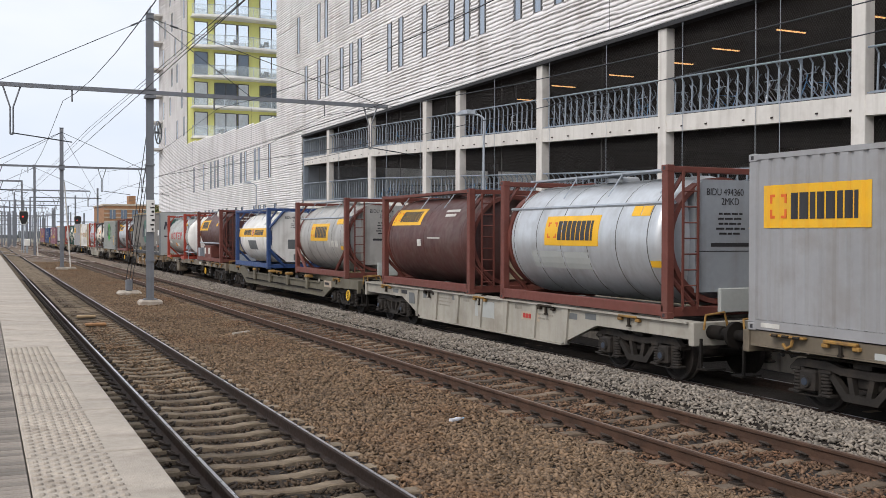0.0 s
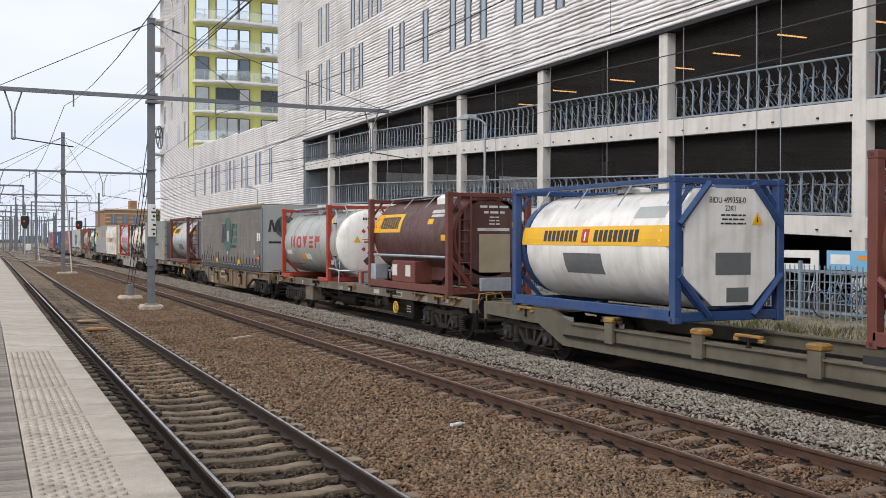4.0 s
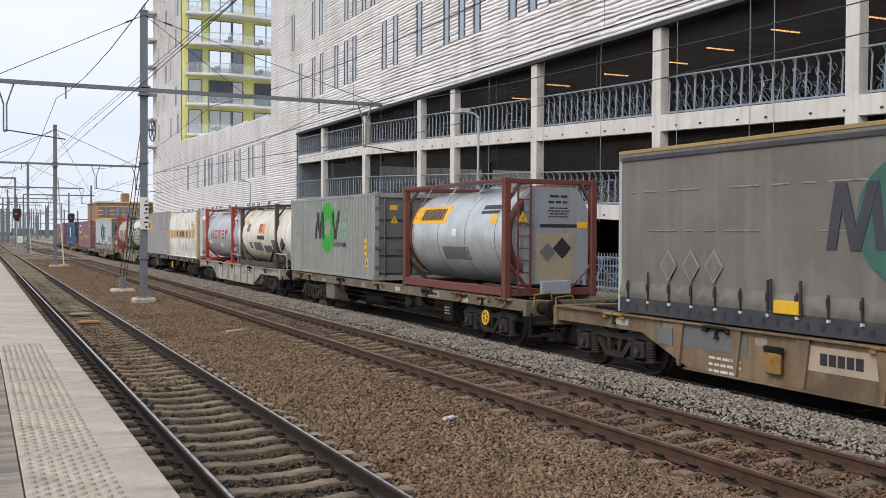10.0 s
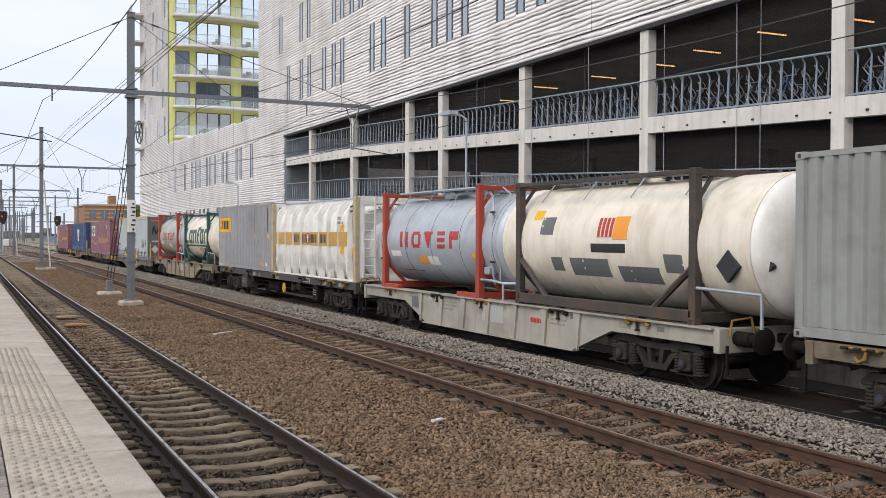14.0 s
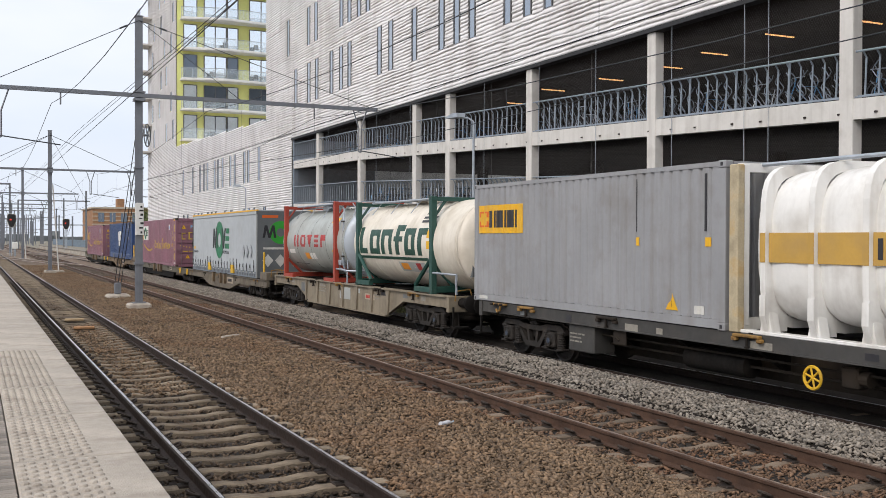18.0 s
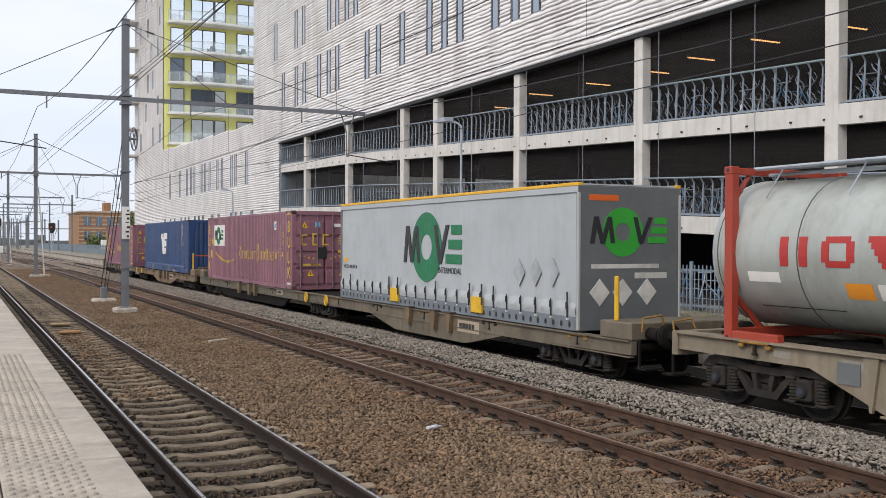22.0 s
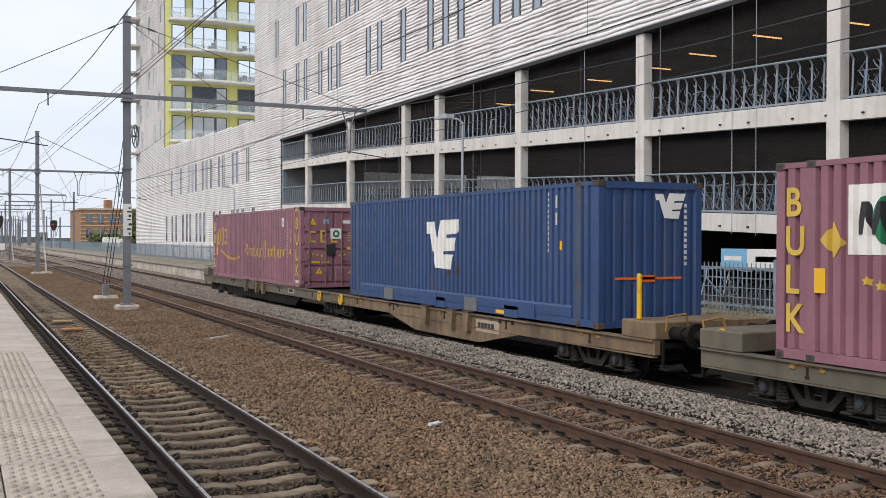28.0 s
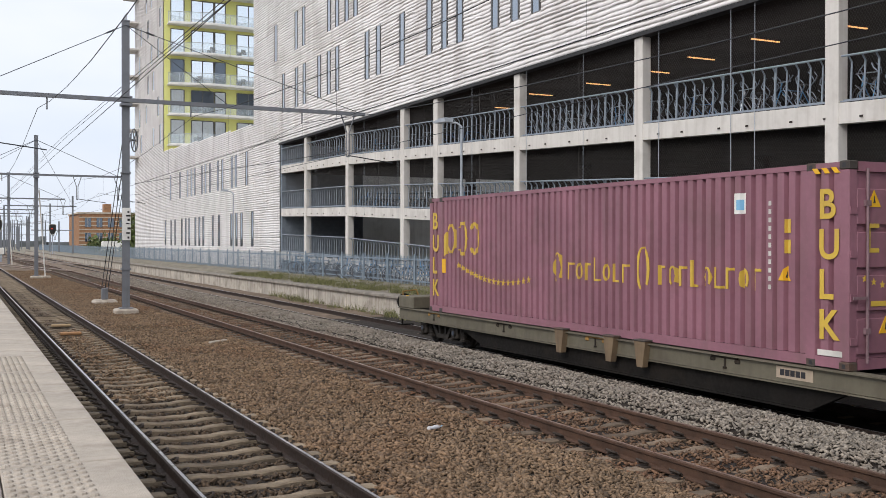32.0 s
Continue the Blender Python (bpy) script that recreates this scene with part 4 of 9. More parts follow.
W_PALE = mat("pale_grey_wagon_paint", (0.36, 0.34, 0.295), 0.6, var=0.12, scale=1.2, dirt=(0.2, 0.17, 0.13), amount=0.5, streak=0.4)
W_BEIGE = mat("beige_wagon_paint", (0.155, 0.128, 0.092), 0.65, var=0.18, scale=1.2, dirt=(0.075, 0.058, 0.041), amount=0.7, dscale=1.5, streak=0.5)
W_TAN = mat("tan_wagon_paint", (0.2, 0.14, 0.082), 0.65, var=0.2, scale=1.2, dirt=(0.07, 0.047, 0.032), amount=0.8, dscale=1.4, streak=0.7)
W_SAND = mat("sand_wagon_paint", (0.25, 0.21, 0.152), 0.65, var=0.15, scale=1.2, dirt=(0.12, 0.092, 0.062), amount=0.6, dscale=1.5, streak=0.5)
W_OLIVE = mat("olive_wagon_paint", (0.125, 0.112, 0.08), 0.65, var=0.18, scale=1.2, dirt=(0.075, 0.062, 0.044), amount=0.65, streak=0.5)
W_GREY = mat("dark_grey_wagon_paint", (0.05, 0.048, 0.045), 0.65, var=0.15, scale=1.2, dirt=(0.08, 0.07, 0.06), amount=0.55)
RUBBER = mat("black_rubber", (0.02, 0.02, 0.021), 0.85)
SEAM = mat("grimy_seam", (0.09, 0.085, 0.075), 0.7, var=0.4, scale=3)
FACES = {"side": Matrix(((0, 0, -1), (-1, 0, 0), (0, 1, 0))).to_4x4(), "front": Matrix(((1, 0, 0), (0, 0, -1), (0, 1, 0))).to_4x4()}


def plate(parent, y0, y1, z0, z1, m, x=-1.25, name="print", label="", out=0.005):
    """A thin flat print or plate on the near side."""
    return part(name, Geo().box(x - out, x + 0.003, y0, y1, z0, z1), m, parent, label)


def poly(parent, pts, m, x=-1.25, name="print", out=0.005):
    """A flat print of any outline (y, z) on the near side."""
    return part(name, Geo().prism(pts, 0, x - out, x + 0.003), m, parent)


def fplate(parent, x0, x1, z0, z1, m, y=0.0, name="print", label="", out=0.005):
    return part(name, Geo().box(x0, x1, y - out, y + 0.003, z0, z1), m, parent, label)


def word(parent, s, size, m, face, at, squeeze=1.0, name="lettering", bold=0.0):
    """Readable plain lettering; at is the foot of its first letter."""
    cu = bpy.data.curves.new(name, "FONT")
    cu.body, cu.size, cu.extrude, cu.offset = s, size * 1.38, 0.002, bold
    tmp = new("tmp", cu)
    me = bpy.data.meshes.new_from_object(tmp.evaluated_get(bpy.context.evaluated_depsgraph_get()))
    bpy.data.objects.remove(tmp)
    me.transform(Matrix.Translation(at) @ FACES[face] @ Matrix.Diagonal((squeeze, 1, 1, 1)))
    me.materials.clear()
    me.materials.append(m)
    return part(name, me, None, parent)


def bars(parent, y, z, rows, w, h, m, x=-1.25, gap=0.5):
    """Unreadable small writing as plain bars, rows downwards from z; y is the end seen first."""
    rr = random.Random(int(abs(y * 100 + z * 37)))
    for k in range(rows):
        ww, a = w * rr.uniform(0.65, 1.0), 0.0
        while a < ww - 0.03:
            q = min(ww - a, h * rr.uniform(1.2, 3.2))
            zz = z - k * h * (1 + gap) - h * 0.85
            plate(parent, y - a, y - a - q, zz, zz + h * 0.6, m, x, "text_bar")
            a += q + h * 0.5


def fbars(parent, x, z, rows, w, h, m, y=0.0, gap=0.5, centre=True):
    rr = random.Random(int(abs(x * 100 + z * 37)))
    for k in range(rows):
        ww, d = w * rr.uniform(0.65, 1.0), 0.0
        a = x - ww / 2 if centre else x
        while d < ww - 0.03:
            q = min(ww - d, h * rr.uniform(1.2, 3.2))
            zz = z - k * h * (1 + gap) - h * 0.85
            fplate(parent, a + d, a + d + q, zz, zz + h * 0.6, m, y, "text_bar")
            d += q + h * 0.5


def blocks(parent, y, z, n, w, h, m, x=-1.25, gap=0.2):
    """A trade name as a row of plain upright blocks from y towards the front."""
    step = w / n
    for k in range(n):
        a = y - k * step
        b = a - step * (1 - gap) * (0.5 if k == n - 1 and n > 5 else 1)
        plate(parent, a, b, z, z + h, m, x, "block_mark")


def ring_poly(cy, cz, r0, r1, n=36):
    a = [(cy + math.cos(6.28318 * k / n) * r1, cz + math.sin(6.28318 * k / n) * r1) for k in range(n)]
    b = [(cy + math.cos(6.28318 * k / n) * r0, cz + math.sin(6.28318 * k / n) * r0) for k in range(n)]
    return a, b


def ring_print(parent, cy, cz, r0, r1, m, face="side", off=-1.25, n=40):
    a, b = ring_poly(cy, cz, r0, r1, n)
    d = 0.004
    at = (lambda p, o: (off - o, p[0], p[1])) if face == "side" else (lambda p, o: (p[0], off - o, p[1]))
    v = [at(p, d) for p in a] + [at(p, d) for p in b] + [at(p, -0.002) for p in a] + [at(p, -0.002) for p in b]
    f = []
    for i in range(n):
        j = (i + 1) % n
        f += [(i, j, n + j, n + i), (2 * n + i, 3 * n + i, 3 * n + j, 2 * n + j), (i, 2 * n + i, 2 * n + j, j), (n + i, n + j, 3 * n + j, 3 * n + i)]
    return part("round_mark", Geo().add(v, f), m, parent)


def circle_mark(parent, y, z, d, green, ink, x=-1.25, end=None, bar=None):
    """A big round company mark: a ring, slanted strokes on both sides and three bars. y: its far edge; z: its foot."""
    q = (lambda u: y - u * d) if end is None else (lambda u: y + u * d)
    face, off = ("side", x) if end is None else ("front", end)
    cy = q(0.8)
    ring_print(parent, cy, z + d / 2, d * 0.185, d / 2, green, face, off)
    zb, zt, w = z + 0.27 * d, z + 0.81 * d, 0.105 * d

    def stroke(u0, u1, lift):
        pts = [(q(u0), zb), (q(u0) - (w if end is None else -w), zb), (q(u1) - (w if end is None else -w), zt), (q(u1), zt)]
        if end is None:
            poly(parent, pts, ink, x, "stroke", 0.009 + lift)
        else:
            part("stroke", Geo().prism(pts, 1, end - 0.009 - lift, end - 0.002 - lift * 0.5), ink, parent)
    for i, (u0, u1) in enumerate(((0.0, 0.09), (0.25, 0.1), (0.25, 0.42), (0.5, 0.42), (1.2, 1.06), (1.2, 1.44))):
        stroke(u0, u1, 0.0025 * (i % 3))
    for k in range(3):
        a, b = q(1.43 + 0.085 * k), q(1.92)
        z0 = zb + (0.005 + 0.2 * k) * d
        if end is None:
            plate(parent, a, b, z0, z0 + 0.13 * d, bar or green, x, "bar_mark")
        else:
            fplate(parent, a, b, z0, z0 + 0.13 * d, green, end, "bar_mark")


def yellow_sign(parent, y, z, w, h, x=-1.25, slanted=False):
    """The hauliers' yellow panel: a corner-bracket mark and eight dark blocks."""
    if slanted:
        poly(parent, [(y + 0.1, z), (y - w, z), (y - w - 0.1, z + h), (y, z + h)], SIGN, x, "sign_panel")
    else:
        plate(parent, y, y - w, z, z + h, SIGN, x, "sign_panel", "yellow sign panel")
    k = h * 0.16
    for sy in (0, 1):
        for sz in (0, 1):
            yy, zz = y - w * 0.05 - sy * h * 0.42, z + h * 0.22 + sz * h * 0.40
            plate(parent, yy - sy * k, yy - sy * k + (k * 1.3 if sy else -k * 1.3), zz + sz * k * 0.6, zz + sz * k * 0.6 + k * 0.4, MARK, x - 0.006, "corner_mark")
            plate(parent, yy - sy * k, yy - sy * k + (k * 0.4 if sy else -k * 0.4), zz - 0.3 * k * sz, zz + k * (1.3 - 0.3 * sz), MARK, x - 0.0085, "corner_mark")
    blocks(parent, y - w * 0.05 - h * 0.72, z + h * 0.2, 8, w * 0.94 - h * 0.72 - w * 0.05, h * 0.6, INK, x - 0.006)


# ---- loads ----
PRESSED = []


def load(name, label, category, s, base, group):
    ob = thing(name, label, category, pose(TRAIN_X, s + 100, base), group)
    LOADS.append((ob, s, base))
    return ob


def corrugated(y0, y1, x, z0, z1, out, pitch=0.278, depth=0.07):
    """A closed sheet with trapezoid waves along y; out is the way it faces."""
    n = max(2, int(round((y1 - y0) / pitch)))
    p = (y1 - y0) / n
    pts = []
    for k in range(n):
        a = y0 + k * p
        pts += [(x, a), (x, a + p * 0.56), (x - out * depth, a + p * 0.68), (x - out * depth, a + p * 0.88)]
    pts.append((x, y1))
    prof = pts + [(x - out * (depth + 0.02), y1), (x - out * (depth + 0.02), y0)]
    m = len(prof)
    g = Geo()
    v = [(a, b, z0) for a, b in prof] + [(a, b, z1) for a, b in prof]
    g.add(v, [(i, (i + 1) % m, m + (i + 1) % m, m + i) for i in range(m)])
    return g


def castings(parent, L, H, W, m, ys):
    for y in ys:
        for sx in (-1, 1):
            for z in (0, H - 0.118):
                c = part("corner_casting", Geo().box(sx * W / 2 - sx * 0.162, sx * W / 2 + sx * 0.006, y - 0.09, y + 0.09, z - 0.002, z + 0.12, 0.012), m, parent)
                if sx < 0:
                    part("hole", Geo().box(-W / 2 - 0.008, -W / 2 - 0.0061, y - 0.03, y + 0.03, z + 0.03, z + 0.09, 0.0), INK, c)


def door_end(parent, W, H, m, bar_m, y=0.0, plain=False):
    """Two doors with locking bars, hinges and handles on the front end."""
    for s in (-1, 1):
        g = Geo().box(s * 0.014, s * (W / 2 - 0.1), y + 0.045, y + 0.08, 0.16, H - 0.15)
        d = part("door", g, m, parent)
        # recessed panels shown as raised ribs
        for k in range(4):
            z = 0.22 + k * (H - 0.5) / 4
            part("rib", Geo().box(s * 0.06, s * (W / 2 - 0.15), y + 0.004, y + 0.05, z, z + (H - 0.5) / 4 - 0.1, 0.012), m, d)
        for xx in (0.3, W / 2 - 0.32):
            part("locking_bar", Geo().tube((s * xx, y - 0.025, 0.1), (s * xx, y - 0.025, H - 0.1), 0.021, 8), bar_m, d)
            part("bracket", Geo().box(s * xx - 0.05, s * xx + 0.05, y - 0.045, y + 0.0035, 0.5, 0.58).box(s * xx - 0.05, s * xx + 0.05, y - 0.045, y + 0.0035, H - 0.62, H - 0.54), bar_m, d)
        for xx in (0.3, W / 2 - 0.32):
            part("handle", Geo().box(s * xx - 0.02, s * xx + s * 0.3, y - 0.058, y - 0.045, 0.98, 1.02), bar_m, d)
        for z in (0.35, 0.95, 1.55, 2.15):
            part("hinge", Geo().box(s * (W / 2 - 0.14), s * (W / 2 - 0.02), y - 0.012, y + 0.011, z, z + 0.1), m, d)


def box_container(name, label, s, base, L, H, m, W=2.5, posts45=False, doors=True, bar_m=None, frame_m=None, pitch=0.278, group="containers on the train", cast_m=None, post_m=None, depth=0.07, door_m=None):
    c = load(name, label, "container", s, base, group)
    fm = frame_m or m
    h = W / 2
    ends = (0.09, L - 0.09)
    y_in = 0.76 if posts45 else 0.16
    for sx in (-1, 1):
        g = corrugated(y_in, L - y_in, sx * (h - 0.008), 0.17, H - 0.09, sx, pitch, depth)
        if sx < 0:
            PRESSED.append((c, y_in, L - y_in, pitch, depth))
        part("side_panel", g, m, c, "corrugated steel side")
        if posts45:
            for a, b in ((0.14, 0.6), (L - 0.6, L - 0.14)):
                part("side_panel", corrugated(a, b, sx * (h - 0.008), 0.17, H - 0.09, sx, 0.23), m, c)
            for y in (0.68, L - 0.68):
                part("corner_post", Geo().box(sx * (h + 0.004), sx * (h - 0.14), y - 0.08, y + 0.08, 0.1, H - 0.1, 0.01), post_m or fm, c, "worn post")
        part("bottom_rail", Geo().box(sx * h, sx * (h - 0.06), 0.14, L - 0.14, 0.02, 0.165), fm, c)
        part("top_rail", Geo().box(sx * h, sx * (h - 0.07), 0.14, L - 0.14, H - 0.09, H - 0.012), fm, c)
        for y in ends:
            part("corner_post", Geo().box(sx * (h - 0.001), sx * (h - 0.16), y - 0.082, y + 0.082, 0.12, H - 0.12, 0.012), fm, c)
    castings(c, L, H, W, cast_m or fm, ends + ((0.68, L - 0.68) if posts45 else ()))
    part("roof", Geo().box(-h + 0.07, h - 0.07, 0.06, L - 0.06, H - 0.07, H - 0.02), m, c)
    part("floor", Geo().box(-h + 0.062, h - 0.062, 0.06, L - 0.06, 0.06, 0.16), STEEL, c)
    for y, sy in ((0.0, 1), (L, -1)):
        part("end_beam", Geo().box(-h + 0.17, h - 0.17, y + sy * 0.002, y + sy * 0.12, 0.01, 0.155), fm, c)
        part("end_beam", Geo().box(-h + 0.17, h - 0.17, y + sy * 0.002, y + sy * 0.12, H - 0.145, H - 0.01), fm, c)
    if doors:
        door_end(c, W, H, door_m or m, bar_m or M["galv"])
    else:
        n, pts = 9, []
        for k in range(n):
            a, p = -h + 0.16 + k * (W - 0.32) / n, (W - 0.32) / n
            pts += [(a, 0.03), (a + p * 0.55, 0.03), (a + p * 0.66, 0.068), (a + p * 0.9, 0.068)]
        pts += [(h - 0.16, 0.03), (h - 0.16, 0.0695), (-h + 0.16, 0.0695)]
        part("end_panel", Geo().prism(pts, 2, 0.155, H - 0.145), m, c, "ribbed steel end")
        part("end_sheet", Geo().box(-h + 0.16, h - 0.16, 0.07, 0.1, 0.155, H - 0.145), m, c)
    part("back_panel", Geo().box(-h + 0.16, h - 0.16, L - 0.08, L - 0.04, 0.155, H - 0.145), m, c)
    return c


def tank_shape(y0, y1, R, dish=0.32, n=40, bulge=0.0):
    prof = [(y0, 0.001)]
    for k in range(1, 9):
        a = math.pi / 2 * k / 8
        prof.append((y0 + dish * (1 - math.cos(a)), R * math.sin(a) ** 0.8))
    mid = [(y0 + dish + (y1 - y0 - 2 * dish) * k / 8, R) for k in range(1, 8)]
    back = [(y0 + y1 - a, b) for a, b in reversed(prof)]
    return prof + mid + back


def barrel_patch(parent, y0, y1, a0, a1, R, cz, m, name="print", lift=0.006):
    """A print wrapped on the near flank of a barrel between two heights, given as angles over the horizontal."""
    n = max(3, int(abs(a1 - a0) / 6))
    v = []
    for rr in (R + lift, R - 0.004):
        for k in range(n + 1):
            a = radians(a0 + (a1 - a0) * k / n)
            for y in (y0, y1):
                v.append((-rr * math.cos(a), y, cz + rr * math.sin(a)))
    w = 2 * (n + 1)
    f = [(2 * k, 2 * k + 1, 2 * k + 3, 2 * k + 2) for k in range(n)] + [(w + 2 * k + 2, w + 2 * k + 3, w + 2 * k + 1, w + 2 * k) for k in range(n)]
    f += [(2 * k, 2 * k + 2, w + 2 * k + 2, w + 2 * k) for k in range(n)] + [(2 * k + 1, w + 2 * k + 1, w + 2 * k + 3, 2 * k + 3) for k in range(n)]
    return part(name, Geo().add(v, f), m, parent)


def barrel_sign(parent, y, w, a0, a1, R, cz):
    barrel_patch(parent, y, y - w, a0, a1, R, cz, SIGN, "sign_panel")
    da = a1 - a0
    k = w * 0.05
    for sy in (0, 1):
        for sz in (0, 1):
            yy, aa = y - w * 0.06 - sy * w * 0.12, a0 + da * (0.25 + 0.38 * sz)
            barrel_patch(parent, yy, yy - k, aa + da * 0.1 * sz, aa + da * (0.05 + 0.1 * sz), R, cz, MARK, "corner_mark", 0.011)
            barrel_patch(parent, yy - sy * k * 0.65, yy - sy * k * 0.65 - k * 0.35, aa, aa + da * 0.15, R, cz, MARK, "corner_mark", 0.0125)
    x0, n = y - w * 0.26, 8
    for i in range(n):
        st = w * 0.69 / n
        barrel_patch(parent, x0 - i * st, x0 - i * st - st * (0.8 if i < n - 1 else 0.4), a0 + da * 0.18, a0 + da * 0.82, R, cz, INK, "block_mark", 0.011)


def tank_container(name, label, s, base, L, skin, frame, H=2.62, R=1.17, y0=0.16, y1=None, cap=None, W=2.5, diag=False, bands=5, ladder=True,
                   top_rail=True, end_panel=None, walkway=True, group="tank containers on the train", n_seg=44, cz=None, open_frame=False, band_m=None):
    c = load(name, label, "tank container", s, base, group)
    y1 = L - 0.16 if y1 is None else y1
    cz = cz or H / 2 + 0.02
    h = W / 2
    prof = tank_shape(y0, y1, R)
    if cap:
        part("barrel", Geo().lathe([p for p in prof if 0.30 + y0 < p[0] < y1 - 0.30], n_seg, 1, (0, 0, cz)), skin, c, "insulated tank barrel", True)
        part("end_cap", Geo().lathe([(a, b * 0.995) for a, b in prof if a < y0 + 1.0], n_seg, 1, (0, 0, cz)), cap, c, "smooth domed tank end", True)
        part("end_cap", Geo().lathe([(a, b * 0.995) for a, b in prof if a > y1 - 1.0], n_seg, 1, (0, 0, cz)), cap, c, "smooth domed tank end", True)
    else:
        part("barrel", Geo().lathe(prof, n_seg, 1, (0, 0, cz)), skin, c, "insulated tank barrel", True)
    for k in range(bands):
        y = y0 + 0.45 + (y1 - y0 - 0.9) * k / max(1, bands - 1)
        part("band", Geo().lathe([(y - 0.025, R - 0.003), (y - 0.022, R + 0.006), (y + 0.022, R + 0.006), (y + 0.025, R - 0.003)], n_seg, 1, (0, 0, cz)), skin, c, "", True)
        if band_m:
            part("seam", Geo().lathe([(y + 0.03, R - 0.003), (y + 0.03, R + 0.004), (y + 0.052, R + 0.004), (y + 0.052, R - 0.003)], n_seg, 1, (0, 0, cz)), band_m, c, "dark grimy seam", True)
    for sx in (-1, 1):
        if open_frame:
            for a, b in ((0.17, 1.15), (L - 1.15, L - 0.17)):
                part("foot_beam", Geo().box(sx * h, sx * (h - 0.14), a, b, 0.03, 0.17, 0.012), frame, c)
            part("top_rail", Geo().tube((sx * 0.72, 0.1, H - 0.03), (sx * 0.72, L - 0.1, H - 0.03), 0.035, 6), M["galv"], c, "pale walkway rail")
        else:
            part("bottom_rail", Geo().box(sx * h, sx * (h - 0.1), 0.1, L - 0.1, 0.04, 0.24, 0.01), frame, c)
        if top_rail and not open_frame:
            part("top_rail", Geo().box(sx * h, sx * (h - 0.07), 0.1, L - 0.1, H - 0.1, H - 0.02, 0.008), frame, c)
        for y in (0.08, L - 0.08):
            part("corner_post", Geo().box(sx * h, sx * (h - 0.16), y - 0.085, y + 0.085, 0.11, H - 0.11, 0.014), frame, c)
            if diag:
                yy = 1 if y < 1 else -1
                part("brace", Geo().tube((sx * (h - 0.07), y + yy * 0.06, 0.95), (sx * (h - 0.07), y + yy * 1.1, 0.2), 0.06, 6), frame, c)
    castings(c, L, H, W, frame, (0.08, L - 0.08))
    for y in (0.08, L - 0.08):
        part("cross_member", Geo().box(-h + 0.16, h - 0.16, y - 0.06, y + 0.06, 0.03, 0.2, 0.01), frame, c)
        part("cross_member", Geo().box(-h + 0.16, h - 0.16, y - 0.06, y + 0.06, H - 0.13, H - 0.02, 0.01), frame, c)
        for sx in (-1, 1):
            part("gusset", Geo().tube((sx * (h - 0.12), y, 0.75), (sx * 0.55, y, 0.18), 0.05, 6), frame, c)
            part("gusset", Geo().tube((sx * (h - 0.12), y, H - 0.55), (sx * 0.8, y, H - 0.1), 0.04, 6), frame, c)
    # saddle ring that ties the barrel to the end frame
    for a, b in ((0.06, 0.28), (L - 0.28, L - 0.06)):
        part("saddle_ring", Geo().lathe([(a, R - 0.14), (a, R - 0.05), (b, R - 0.05), (b, R - 0.14)], n_seg, 1, (0, 0, cz)), frame, c, "", True)
    if walkway:
        w = part("walkway", Geo().box(-0.62, -0.2, 0.3, L - 0.3, H - 0.035, H + 0.0), M["galv"], c, "perforated roof walkway")
        for k in range(4):
            y = 0.6 + (L - 1.2) * k / 3
            part("walkway_stay", Geo().path([(-0.6, y, H - 0.03), (-h * 0.72, y + 0.06, cz + R * 0.72)], 0.014, 5), M["galv"], w)
        part("manlid", Geo().lathe([(cz + R - 0.02, 0.34), (cz + R + 0.06, 0.34), (cz + R + 0.1, 0.3), (cz + R + 0.1, 0.001)], 20, 2, (0, L / 2, 0)), skin, c, "round tank hatch")
    if ladder:
        g = part("ladder", Geo().box(-0.93, -0.89, -0.03, 0.0, 0.15, H - 0.1).box(-0.6, -0.56, -0.03, 0.0, 0.15, H - 0.1), frame, c)
        for k in range(8):
            part("rung", Geo().tube((-0.89, -0.015, 0.3 + k * 0.28), (-0.6, -0.015, 0.3 + k * 0.28), 0.014, 5), frame, g)
    if end_panel:
        pts = [(-0.6, 0.45), (0.85, 0.45), (0.98, 0.6), (0.98, H - 0.5), (0.78, H - 0.24), (-0.42, H - 0.24), (-0.6, H - 0.4)]
        part("end_panel", Geo().prism(pts, 1, 0.035, 0.3), end_panel, c, "flat insulated end panel")
        part("document_box", Geo().box(-0.1, 0.62, -0.06, 0.034, 0.08, 0.52, 0.015), PANEL_L, c, "grey document and valve box")
    return c


def warn(parent, y, z, x=-1.25, k=0.16):
    t = poly(parent, [(y, z), (y - 2 * k, z), (y - k, z + 1.8 * k)], SIGN, x, "warning_triangle")
    poly(t, [(y - k * 0.9, z + k * 0.35), (y - 1.1 * k, z + k * 0.35), (y - k, z + 1.2 * k)], INK, x - 0.005, "mark")


def fwarn(parent, x, z, y=0.0, k=0.13):
    t = part("warning_triangle", Geo().prism([(x - k, z), (x + k, z), (x, z + 1.8 * k)], 1, y - 0.006, y + 0.002), SIGN, parent)
    part("mark", Geo().prism([(x - k * 0.15, z + k * 0.4), (x + k * 0.15, z + k * 0.4), (x, z + k * 1.2)], 1, y - 0.011, y - 0.0062), INK, t)


HI, LO = 0.97, 0.69        # loading heights of the two wagon families


